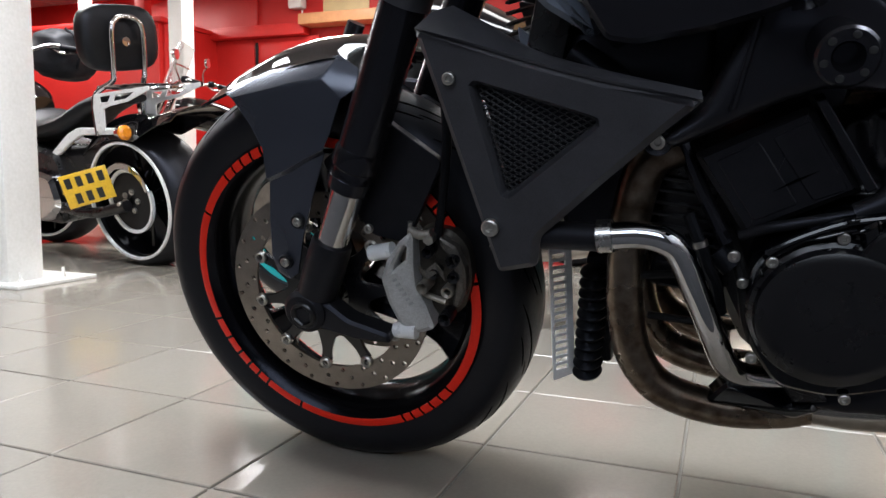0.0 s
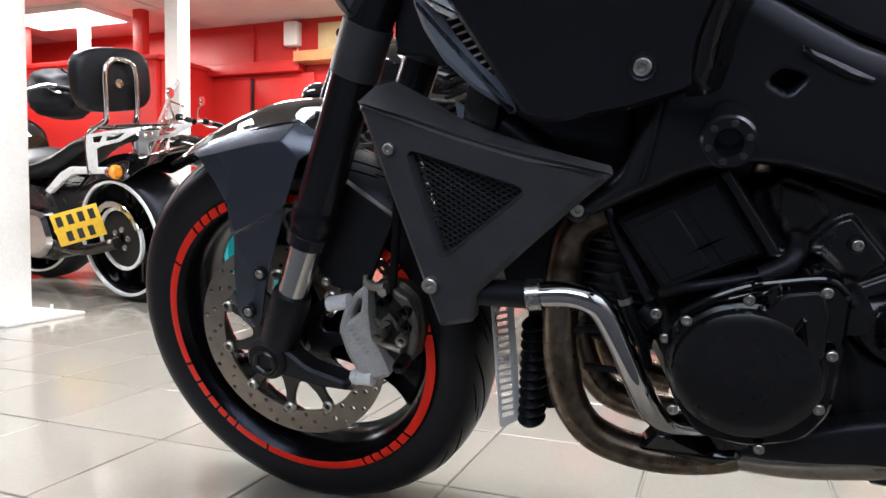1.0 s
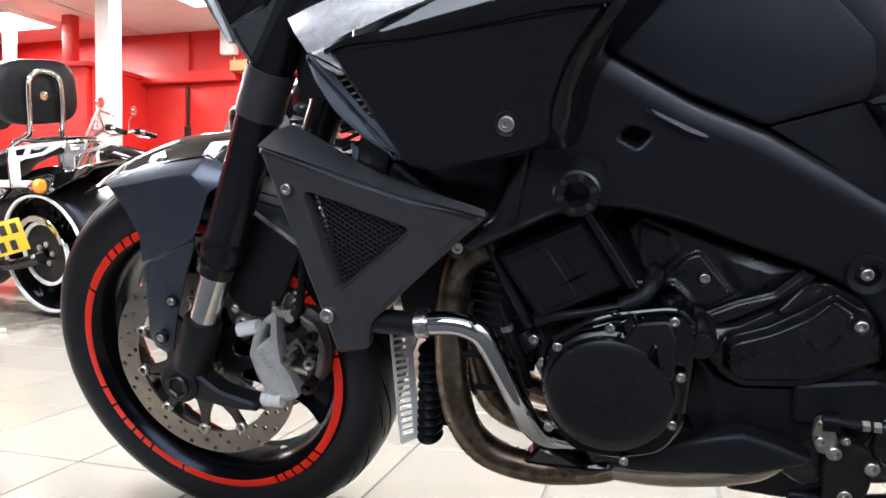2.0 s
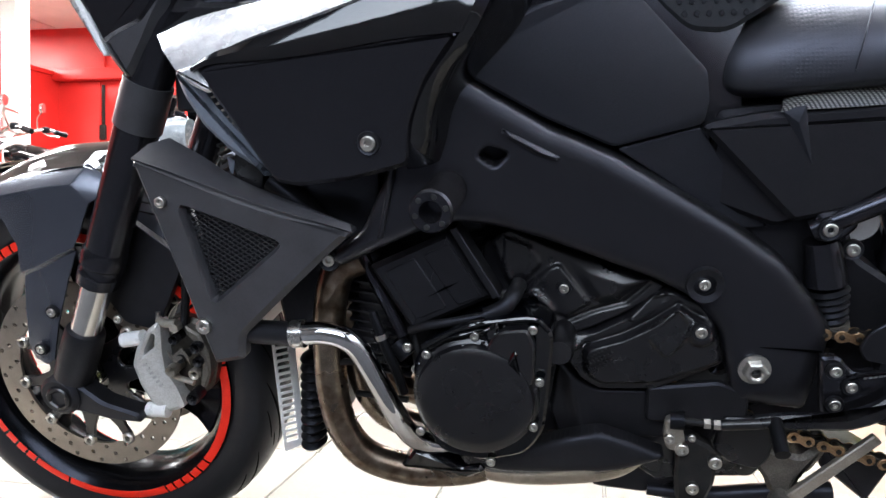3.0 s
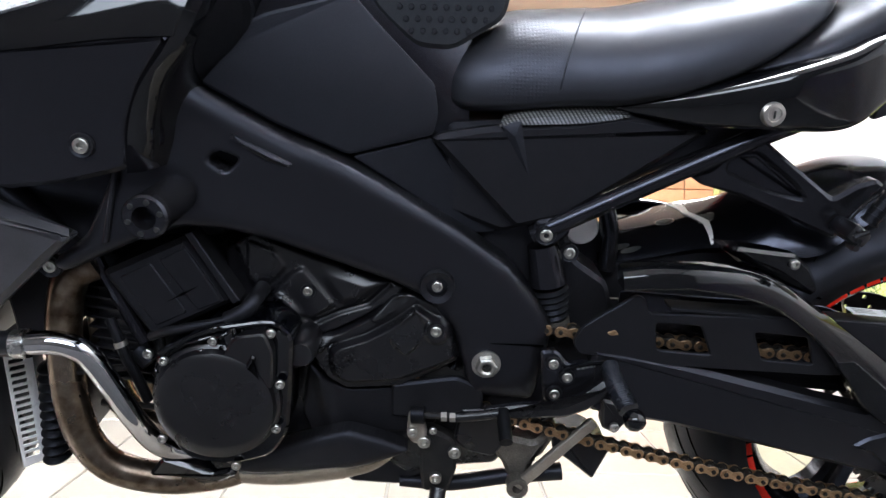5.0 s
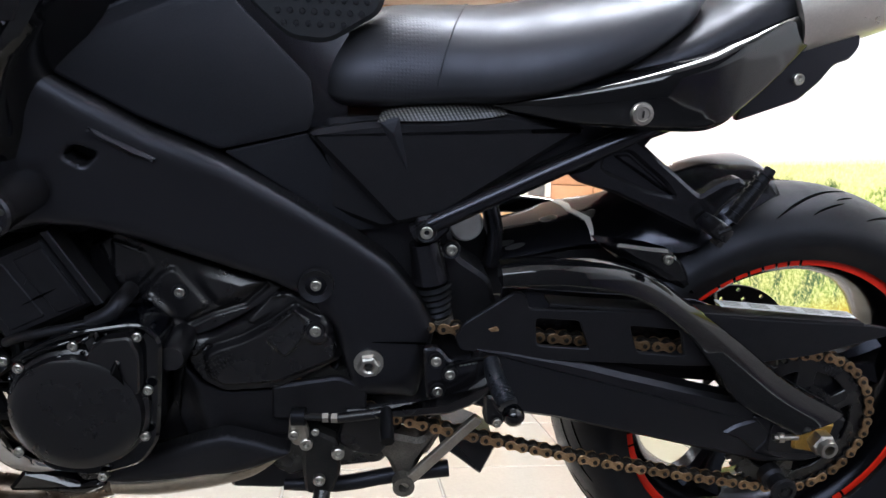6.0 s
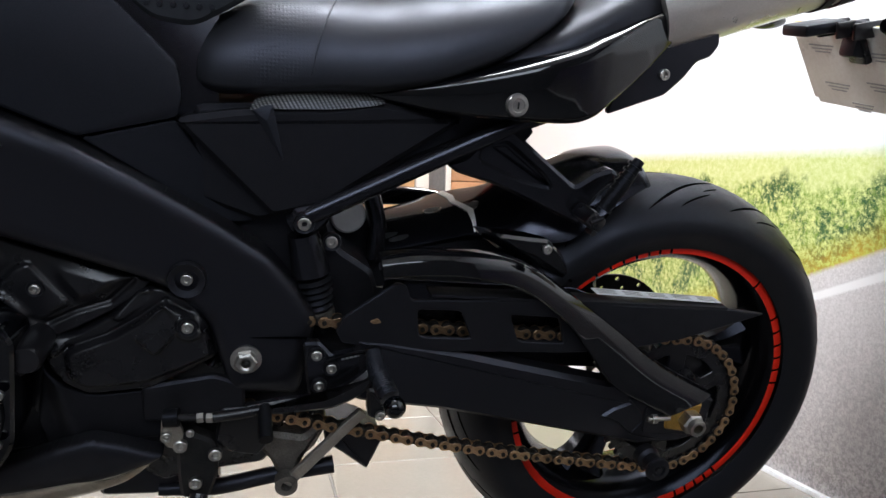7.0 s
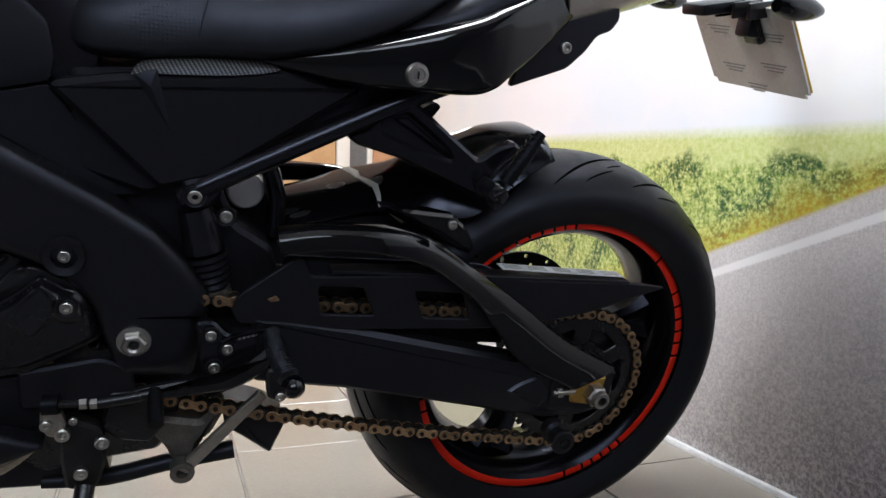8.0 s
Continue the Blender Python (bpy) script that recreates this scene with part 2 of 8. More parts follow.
def again(ob, m, parent=None):
    """Another object on the same mesh at the pose m."""
    twin = new(ob.name.split(".")[0], ob.data)
    twin.parent, twin.matrix_basis = parent or ob.parent, m
    return tagged(twin, ob.get("label", ""))


def thing(name, label, category, m=None, group="", kind=""):
    ob = new(name)
    ob.empty_display_size = 0.1
    if m:
        ob.matrix_basis = m
    return tagged(ob, label, category, group, kind)


def smooth_path(points, steps=6):
    """A Catmull-Rom line through the points."""
    p = [Vector(q) for q in points]
    p = [2 * p[0] - p[1], *p, 2 * p[-1] - p[-2]]
    out = []
    for a, b, c, d in zip(p, p[1:], p[2:], p[3:]):
        for i in range(steps):
            t = i / steps
            out.append(0.5 * (2 * b + (c - a) * t + (2 * a - 5 * b + 4 * c - d) * t**2 + (3 * b - a - 3 * c + d) * t**3))
    return [*out, p[-2]]


def rings(bm, loops, closed=True, caps=True):
    """Joins loops of points, each with as many, into a skin."""
    vs = [[bm.verts.new(p) for p in loop] for loop in loops]
    n = len(vs[0])
    for a, b in zip(vs, vs[1:]):
        for i in range(n if closed else n - 1):
            j = (i + 1) % n
            bm.faces.new((a[i], a[j], b[j], b[i]))
    if caps and closed:
        bm.faces.new(vs[0]), bm.faces.new(vs[-1])
    return bm


def tube(points, r, seg=12, steps=6, bm=None, flat=1.0):
    """A round bar along a smooth line; r may be a list, one for each point."""
    bm = bm or bmesh.new()
    line = smooth_path(points, steps) if steps > 1 else [Vector(p) for p in points]
    radii = [r] * len(line) if not isinstance(r, (list, tuple)) else list(np.interp(np.linspace(0, len(r) - 1, len(line)), range(len(r)), r))
    up = Vector((0.03, 1, 0.05))
    loops = []
    for i, p in enumerate(line):
        way = (line[min(i + 1, len(line) - 1)] - line[max(i - 1, 0)]).normalized()
        side = way.cross(up)
        side = side.normalized() if side.length > 0.05 else way.cross(Vector((1, 0, 0))).normalized()
        over = side.cross(way).normalized()
        loops.append([p + (side * math.cos(a) + over * math.sin(a) * flat) * radii[i] for a in (2 * math.pi * k / seg for k in range(seg))])
    return rings(bm, loops)


def lathe(profile, x=0.0, z=0.0, seg=48, bm=None, close=False):
    """Turns a profile of (radius, y) about the line through (x, z) along y."""
    bm = bm or bmesh.new()
    loops = [[(x + r * math.cos(a), y, z + r * math.sin(a)) for a in (2 * math.pi * k / seg for k in range(seg))] for r, y in profile]
    if close:
        return rings(bm, [*loops, loops[0]], caps=False)
    return rings(bm, loops)


def area_of(o):
    return 0.5 * sum(a[0] * b[1] - b[0] * a[1] for a, b in zip(o, [*o[1:], o[0]]))


def shrink(o, d):
    """The outline moved inwards by d."""
    s = 1 if area_of(o) > 0 else -1
    out, n = [], len(o)
    for i in range(n):
        p, q, r = Vector(o[i - 1]), Vector(o[i]), Vector(o[(i + 1) % n])
        a, b = (q - p).normalized(), (r - q).normalized()
        na, nb = Vector((-a.y, a.x)), Vector((-b.y, b.x))
        k = na + nb
        k = k / max(k.length_squared, 0.6) * 2
        q = q + s * d * k
        out.append((q.x, q.y))
    return out


def rounded(o, r, n=4):
    """The outline with its corners rounded to about the radius r."""
    out = []
    for i in range(len(o)):
        p, q, s = Vector(o[i - 1]), Vector(o[i]), Vector(o[(i + 1) % len(o)])
        a, b = p - q, s - q
        k = min(r, a.length * 0.45, b.length * 0.45)
        a, b = q + a.normalized() * k, q + b.normalized() * k
        for j in range(n + 1):
            t = j / n
            v = a * (1 - t) ** 2 + q * 2 * t * (1 - t) + b * t**2
            out.append((v.x, v.y))
    return out


def slab(outline, plane, thick, cham=0.003, inset=None, holes=(), bm=None, back=None):
    """A plate in x and z with chamfered edges: its outer face lies at y = a + b x + c z, and it goes thick behind that."""
    bm = bm or bmesh.new()
    a, b, c = plane if isinstance(plane, (list, tuple)) else (plane, 0, 0)
    inset = cham if inset is None else inset
    s = 1 if thick > 0 else -1

    def loop(o, depth):
        return [bm.verts.new((x, (a + b * x + c * z if depth < abs(thick) or back is None else back) + s * depth * (1 if back is None or depth < abs(thick) else 0), z)) for x, z in o]

    fronts, backs = [], []
    for k, o in enumerate((outline, *holes)):
        d = inset if k == 0 else -min(inset, 0.004)
        levels = [loop(shrink(o, d), 0), loop(o, cham), loop(o, abs(thick))]
        for u, v in zip(levels, levels[1:]):
            for i in range(len(u)):
                j = (i + 1) % len(u)
                bm.faces.new((u[i], u[j], v[j], v[i]))
        fronts.append(levels[0]), backs.append(levels[2])
    for some in (fronts, backs):
        if len(some) == 1:
            bm.faces.new(some[0])
        else:
            edges = [bm.edges.get((v[i], v[(i + 1) % len(v)])) for v in some for i in range(len(v))]
            bmesh.ops.triangle_fill(bm, edges=edges, use_beauty=True)
    return bm


def box(x, y, z, sx, sy, sz, bevel=0.0, bm=None, turn=None, segments=2):
    """A block round the centre (x, y, z) with bevelled edges."""
    b = bmesh.new()
    bmesh.ops.create_cube(b, size=1)
    bmesh.ops.scale(b, vec=(sx, sy, sz), verts=b.verts)
    if bevel:
        bmesh.ops.bevel(b, geom=b.edges[:], offset=bevel, segments=segments, affect="EDGES", profile=0.5)
    m = Matrix.Translation((x, y, z)) @ (turn or Matrix())
    bmesh.ops.transform(b, matrix=m, verts=b.verts)
    if bm is None:
        return b
    return merge(bm, b)


def merge(bm, other):
    mesh = bpy.data.meshes.new("tmp")
    other.to_mesh(mesh)
    other.free()
    bm.from_mesh(mesh)
    bpy.data.meshes.remove(mesh)
    return bm


def sheet(rows, thick=0.003):
    """A skin through rows of points, given a thickness."""
    bm = bmesh.new()
    rings(bm, rows, closed=False, caps=False)
    bmesh.ops.recalc_face_normals(bm, faces=bm.faces)
    bmesh.ops.solidify(bm, geom=bm.faces[:], thickness=thick)
    return bm


def facets(points, faces, thick=0.004, soft=0.003):
    """A folded panel from flat faces, given thickness and softened creases."""
    bm = bmesh.new()
    vs = [bm.verts.new(p) for p in points]
    for f in faces:
        bm.faces.new([vs[i] for i in f])
    bmesh.ops.recalc_face_normals(bm, faces=bm.faces)
    bmesh.ops.solidify(bm, geom=bm.faces[:], thickness=thick)
    bm.normal_update()
    edges = [e for e in bm.edges if len(e.link_faces) == 2 and e.calc_face_angle(0) > 0.2]
    bmesh.ops.bevel(bm, geom=edges, offset=soft, segments=2, profile=0.6, affect="EDGES", clamp_overlap=True)
    return bm


def inside_depth(px, pz, o):
    """How deep each point lies inside an outline (negative outside)."""
    best, odd = np.full(px.shape, 1e9), np.zeros(px.shape, bool)
    for (ax, az), (bx, bz) in zip(o, [*o[1:], o[0]]):
        k = np.clip(((px - ax) * (bx - ax) + (pz - az) * (bz - az)) / ((bx - ax) ** 2 + (bz - az) ** 2 + 1e-12), 0, 1)
        best = np.minimum(best, np.hypot(px - ax - k * (bx - ax), pz - az - k * (bz - az)))
        odd ^= ((az > pz) != (bz > pz)) & (px < ax + (pz - az) * (bx - ax) / (bz - az if abs(bz - az) > 1e-9 else 1e-9))
    return np.where(odd, best, -best)


def shell(name, outline, face, wide, deep, back, mat, parent, label="", holes=(), step=0.002):
    """A panel whose edges are rounded over a broad band: its skin lies at y = face(x, z), falls by deep towards the outline over wide, and goes back behind that."""
    gx = np.arange(min(p[0] for p in outline) - 2 * step, max(p[0] for p in outline) + 2 * step, step)
    gz = np.arange(min(p[1] for p in outline) - 2 * step, max(p[1] for p in outline) + 2 * step, step)
    px, pz = np.meshgrid(gx, gz, indexing="ij")
    rim_depth = inside_depth(px, pz, outline)
    bore = np.full(px.shape, 1.0)
    for o in holes:
        bore = np.minimum(bore, -inside_depth(px, pz, o))
    d = np.minimum(rim_depth, bore)
    near = np.abs(d) <= 0.72 * step
    dx, dz = np.gradient(d, step)
    px, pz = np.where(near, px - dx * d, px), np.where(near, pz - dz * d, pz)
    k, kb = np.clip(np.where(near, np.maximum(rim_depth - 0.72 * step, 0), rim_depth) / wide, 0, 1), np.clip(np.where(near, bore - 0.72 * step, bore) / 0.005, 0, 1)
    y = face(px, pz) + deep * (1 - np.sqrt(1 - (1 - k) ** 2)) + 0.003 * (1 - np.sqrt(1 - (1 - kb) ** 2))
    bm = bmesh.new()
    vs = [[bm.verts.new((px[i, j], y[i, j], pz[i, j])) if d[i, j] > -0.72 * step else None for j in range(len(gz))] for i in range(len(gx))]
    for i in range(len(gx) - 1):
        for j in range(len(gz) - 1):
            q = (vs[i][j], vs[i + 1][j], vs[i + 1][j + 1], vs[i][j + 1])
            if all(q):
                bm.faces.new(q)
    bmesh.ops.delete(bm, geom=[v for v in bm.verts if not v.link_faces], context="VERTS")
    edge = bmesh.ops.extrude_edge_only(bm, edges=[e for e in bm.edges if len(e.link_faces) == 1])
    bmesh.ops.translate(bm, vec=(0, back, 0), verts=[v for v in edge["geom"] if isinstance(v, bmesh.types.BMVert)])
    return part(name, bm, mat, parent, label, angle=55)


def oval(x, y, z, w, top, low, n=20, power=2.6):
    """A rounded section across the bike at x: half width w, from low to top."""
    out = []
    for k in range(n):
        a = 2 * math.pi * k / n
        ca, sa = math.cos(a), math.sin(a)
        u = math.copysign(abs(ca) ** (2 / power), ca)
        v = math.copysign(abs(sa) ** (2 / power), sa)
        out.append((x, y + w * u, (top + low) / 2 + (top - low) / 2 * v + z))
    return out


def dense(rows, n):
    """Rows of numbers, interpolated smoothly to n steps for each gap."""
    rows = np.array(rows, float)
    out = []
    ext = np.vstack([2 * rows[0] - rows[1], rows, 2 * rows[-1] - rows[-2]])
    for a, b, c, d in zip(ext, ext[1:], ext[2:], ext[3:]):
        for i in range(n):
            t = i / n
            out.append(0.5 * (2 * b + (c - a) * t + (2 * a - 5 * b + 4 * c - d) * t**2 + (3 * b - a - 3 * c + d) * t**3))
    return [*out, rows[-1]]


# ---- the showroom ----
X0, X1, Y0, Y1 = -9.0, 2.01, -2.3, 5.9
XE = 4.4  # the side room past the mural reaches to here
GX, GY, PITCH = 0.174, 0.064, 0.3087

floor = tagged(part("floor", box((X0 + XE) / 2, (Y0 + Y1) / 2, -0.054, XE - X0 + 0.4, Y1 - Y0 + 0.4, 0.1), M["grout"]), "pale beige ceramic tile floor with grey grout", "floor", kind="structure")


# unseen mat, added so the bike's flanks reflect something dark
tagged(part("walkway", box((X0 + X1) / 2, (Y0 - 0.43) / 2, 0.003, X1 - X0 - 0.04, -0.43 - Y0, 0.006, 0.002), M["matting"]), "unseen dark grey mat added to darken the bike's reflections", "matting", kind="structure")


def wall(name, x, y, sx, sy, mat, label, z0=-0.1, z1=CEIL):
    return tagged(part(name, box(x, y, (z0 + z1) / 2, sx, sy, z1 - z0), mat), label, "wall", kind="structure")


wall("wall_north", (X0 - 0.25 + 0.9) / 2, Y1 + 0.06, 0.9 - X0 + 0.25, 0.12, M["red"], "bright red painted showroom wall")
wall("wall_west", X0 - 0.06, (Y0 + Y1) / 2, 0.12, Y1 - Y0 - 0.01, M["red"], "red painted end wall of the showroom")
wx0, wx1, wz0, wz1 = WINDOW[0] - WINDOW[1] / 2, WINDOW[0] + WINDOW[1] / 2, WINDOW[2] - WINDOW[3] / 2, WINDOW[2] + WINDOW[3] / 2
south = bmesh.new()
for x0, x1, z0, z1 in ((X0 - 0.25, wx0, -0.1, CEIL), (wx1, X1 + 0.25, -0.1, CEIL), (wx0, wx1, -0.1, wz0), (wx0, wx1, wz1, CEIL)):
    box((x0 + x1) / 2, Y0 - 0.06, (z0 + z1) / 2, x1 - x0, 0.12, z1 - z0, 0, south)
tagged(part("wall_south", south, M["dark_wall"]), "plain dark wall with a wide shop window", "wall", kind="structure")
shop_window = thing("window_1", "wide shop window with dark frame and pale daylight", "window", kind="structure")
bm = bmesh.new()
for x, z, sx, sz in ((WINDOW[0], wz0 + 0.02, WINDOW[1], 0.04), (WINDOW[0], wz1 - 0.02, WINDOW[1], 0.04), (wx0 + 0.02, WINDOW[2], 0.04, WINDOW[3] - 0.084), (wx1 - 0.02, WINDOW[2], 0.04, WINDOW[3] - 0.084), (WINDOW[0] - 0.25, WINDOW[2], 0.045, WINDOW[3] - 0.084)):
    box(x, Y0 - 0.02, z, sx, 0.05, sz, 0.005, bm)
part("window_frame", bm, M["plastic"], shop_window)
tagged(part("backdrop", box(WINDOW[0], Y0 - 0.4, WINDOW[2], WINDOW[1] + 0.8, 0.02, WINDOW[3] + 0.8), glow("pale_daylight", (0.75, 0.87, 1.0), 0.9)), "pale daylight outside the shop window", "backdrop", kind="structure")
wall("wall_east", X1 + 0.09, (Y0 + 1.805) / 2, 0.12, 1.805 - Y0 - 0.01, M["white"], "white wall that carries the printed mural")
tagged(part("ceiling", box((X0 + XE) / 2, (Y0 + Y1) / 2, CEIL + 0.05, XE - X0 + 0.6, Y1 - Y0 + 0.3, 0.1), M["ceiling"]), "off-white boarded ceiling", "ceiling", kind="structure")
for k, sx in enumerate((-7.4, -5.0, -2.6, -0.2)):
    tagged(part("trim", box(sx, 1.8, CEIL - 0.006, 0.03, 8.1, 0.012, 0.003), M["ceiling"]), "thin cover strip over a ceiling joint", "trim", kind="structure")


def ceiling_light(lx, ly):
    t = thing("ceiling_light", "white box ceiling light with glowing diffuser", "ceiling light", Matrix.Translation((lx, ly, 0)), "ceiling lights")
    bm = bmesh.new()
    for x, y, sx, sy in ((0, -0.31, 1.3, 0.03), (0, 0.31, 1.3, 0.03), (-0.635, 0, 0.03, 0.588), (0.635, 0, 0.03, 0.588)):
        box(x, y, CEIL - 0.03, sx, sy, 0.06, 0.004, bm)
    part("frame", bm, M["white"], t)
    part("diffuser", box(0, 0, CEIL - 0.03, 1.236, 0.588, 0.05), M["lamp"], t, "glowing white diffuser")
    return t


lamp_thing = ceiling_light(*LAMPS[0][:2])
for lx, ly, _ in LAMPS[1:]:
    copy_thing(lamp_thing, Matrix.Translation((lx, ly, 0)))


def column(x, y, label):
    t = thing("column", label, "column", Matrix.Translation((x, y, 0)), "steel columns")
    part("shaft", box(0, 0, CEIL / 2, 0.155, 0.155, CEIL, 0.01), M["white"], t)
    part("base_plate", box(0.03, 0.06, 0.008, 0.3, 0.36, 0.016, 0.004), M["white"], t)
    bolt = part("anchor_bolt", lathe([(0.001, 0), (0.011, 0), (0.011, 0.012), (0.006, 0.013), (0.006, 0.04), (0.001, 0.041)], seg=10), M["white"], t)
    bolt.matrix_basis = pose(0.12, -0.06, 0.016, 90, 0, 0)
    again(bolt, pose(0.13, 0.12, 0.016, 90, 0, 0))
    return t


column(-2.055, 0.95, "white painted square steel column with base plate")
column(-4.02, 4.2, "white painted square steel column further back")

# red booth, wall ledge, door and fittings at the back
booth = thing("red_booth", "red painted half-height booth with posts", "partition", kind="structure")
part("front_panel", box(-6.83, 5.0, 0.98, 3.7, 0.06, 1.96, 0.004), M["red"], booth)
part("side_panel", box(-4.98, 5.45, 0.98, 0.06, 0.84, 1.96, 0.004), M["red"], booth)
part("cap_rail", box(-6.8, 5.0, 1.985, 3.78, 0.14, 0.05, 0.006), M["red"], booth)
part("cap_rail", box(-4.98, 5.48, 1.984, 0.12, 0.8, 0.046, 0.006), M["red"], booth)
for px, white in ((-5.22, 0), (-6.02, 1), (-6.95, 0), (-8.1, 0)):
    part("post", box(px, 5.02, 2.255, 0.13 if not white else 0.09, 0.1, 0.49, 0.004), M["white" if white else "red"], booth)
ledge = tagged(part("trim", box(-4.36, 5.82, 1.975, 1.25, 0.16, 0.12, 0.006), M["red"]), "red painted wall ledge above the door", "ledge", kind="structure")
door = thing("door_1", "red painted flush double door with dark bolt", "door", kind="structure")
for dx in (-4.86, -4.02):
    part("leaf", box(dx, 5.875, 0.955, 0.83, 0.05, 1.91, 0.004), M["red"], door)
bm = box(-4.4, 5.845, 1.62, 0.035, 0.02, 0.5, 0.004)
box(-4.4, 5.835, 1.36, 0.07, 0.04, 0.16, 0.008, bm)
part("bolt", bm, M["dull"], door, "dark sliding bolt")
for dx in (-5.4, -4.42):
    tagged(part("trim", box(dx, 5.885, 2.26, 0.03, 0.03, 0.45, 0.004), M["red"]), "red cover strip on the wall", "trim", kind="structure")
siren = thing("alarm_box", "white plastic alarm box with louvred front on the wall", "alarm box")
part("case", box(-3.87, 5.84, 2.33, 0.18, 0.12, 0.27, 0.025), M["white"], siren)
part("cable", tube([(-3.84, 5.89, 2.2), (-3.84, 5.89, 2.06)], 0.008, 8, 1), M["white"], siren)
shelf = tagged(part("shelf_board", box(-3.1, 5.78, 2.05, 1.3, 0.24, 0.11, 0.006), M["wood"]), "orange varnished wooden shelf board on the wall", "shelf")
note = tagged(part("wall_notice", box(-3.3, 5.89, 2.28, 0.55, 0.012, 0.32, 0.002), M["yellow"]), "pale yellow paper notice above the shelf", "notice")
note.data.materials[0] = material("pale_yellow_paper", (0.75, 0.6, 0.32), 0.6, scale=5)


def mural_material():
    """A printed photo: pale sky, a green field with bushes, a dry verge and a grey road with a white edge line."""
    m = bpy.data.materials.new("printed_mural")
    m.use_nodes = True
    t = m.node_tree
    b = t.nodes["Principled BSDF"]
    b.inputs["Roughness"].default_value = 0.14
    b.inputs["Specular IOR Level"].default_value = 0.45
    where, part_ = t.nodes.new("ShaderNodeTexCoord"), t.nodes.new("ShaderNodeSeparateXYZ")
    t.links.new(where.outputs["Object"], part_.inputs[0])
    Y, Z = part_.outputs["Y"], part_.outputs["Z"]

    def calc(op, a, c):
        n = node(t, "ShaderNodeMath")
        n.operation = op
        for k, v in enumerate((a, c)):
            if isinstance(v, (int, float)):
                n.inputs[k].default_value = v
            else:
                t.links.new(v, n.inputs[k])
        return n.outputs[0]

    def noise_of(scale, detail=6.0, rough=0.6, stretch=(1, 1, 1)):
        n, k = node(t, "ShaderNodeTexNoise", Scale=scale, Detail=detail, Roughness=rough), node(t, "ShaderNodeMapping", Scale=stretch)
        t.links.new(where.outputs["Object"], k.inputs["Vector"])
        t.links.new(k.outputs[0], n.inputs["Vector"])
        return n.outputs["Fac"]

    def step(v, lo, hi):
        n = node(t, "ShaderNodeMapRange", From_Min=lo, From_Max=hi)
        t.links.new(v, n.inputs[0])
        return n.outputs[0]

    def blend(f, a, c):
        n = t.nodes.new("ShaderNodeMix")
        n.data_type = "RGBA"
        t.links.new(f, n.inputs["Factor"])
        for k, v in (("A", a), ("B", c)):
            if isinstance(v, tuple):
                n.inputs[k].default_value = (*v, 1)
            else:
                t.links.new(v, n.inputs[k])
        return n.outputs["Result"]

    speck, leaf, clump, wide, bush = noise_of(260, 4), noise_of(85, 8, 0.85), noise_of(11, 5), noise_of(2.2, 4), noise_of(11, 8, 0.75)
    slope = calc("ADD", Z, calc("MULTIPLY", Y, 0.353))
    above = calc("SUBTRACT", slope, 0.45)  # height over the road's edge
    horizon = calc("SUBTRACT", Z, calc("ADD", calc("MULTIPLY", Y, 0.05), 0.662))
    sky = blend(step(wide, 0.4, 0.65), (0.88, 0.89, 0.9), (0.8, 0.86, 0.92))
    far = blend(step(leaf, 0.35, 0.65), (0.5, 0.6, 0.17), (0.74, 0.79, 0.42))
    near = blend(step(leaf, 0.42, 0.58), (0.17, 0.29, 0.05), (0.7, 0.76, 0.3))
    near = blend(calc("MULTIPLY", step(bush, 0.5, 0.57), step(leaf, 0.6, 0.48)), near, (0.05, 0.12, 0.05))
    bush_mask = step(calc("ADD", calc("MULTIPLY", clump, 0.16), calc("SUBTRACT", calc("MULTIPLY", horizon, -1.0), 0.125)), 0.0, 0.03)
    field = blend(bush_mask, far, near)
    verge = blend(step(leaf, 0.42, 0.58), (0.52, 0.29, 0.035), (0.5, 0.56, 0.09))
    field = blend(step(calc("ADD", above, calc("MULTIPLY", clump, 0.08)), 0.11, 0.04), field, verge)
    grit = noise_of(150, 5, 0.75)
    road = blend(step(grit, 0.42, 0.6), (0.085, 0.074, 0.078), (0.42, 0.385, 0.38))
    violet = blend(step(grit, 0.42, 0.6), (0.07, 0.06, 0.115), (0.33, 0.29, 0.42))
    road = blend(calc("MULTIPLY", step(wide, 0.46, 0.6), step(above, -0.3, -0.75)), road, violet)
    road = blend(step(above, -0.02, -0.6), blend(step(speck, 0.36, 0.66), (0.54, 0.52, 0.52), (0.7, 0.68, 0.68)), road)
    line = calc("MULTIPLY", step(calc("ADD", above, calc("MULTIPLY", speck, 0.006)), -0.054, -0.049), step(above, -0.035, -0.04))
    road = blend(line, road, (0.82, 0.82, 0.82))
    ground = blend(step(calc("ADD", above, calc("MULTIPLY", leaf, 0.012)), 0.002, 0.012), road, field)
    print_ = blend(step(calc("ADD", horizon, calc("MULTIPLY", leaf, 0.012)), -0.004, 0.024), ground, sky)
    t.links.new(print_, b.inputs["Base Color"])
    return m


mural = tagged(part("mural", box(X1 + 0.005, (Y0 + 1.8) / 2, CEIL / 2, 0.01, 1.8 - Y0 - 0.01, CEIL - 0.004, 0.001), mural_material()), "printed photo mural of a field and a road", "mural")
tagged(part("baseboard", box(X1 - 0.004, (Y0 + 1.8) / 2, 0.004, 0.014, 1.8 - Y0, 0.012, 0.002), M["label"]), "thin pale sealing strip along the mural's foot", "baseboard", kind="structure")

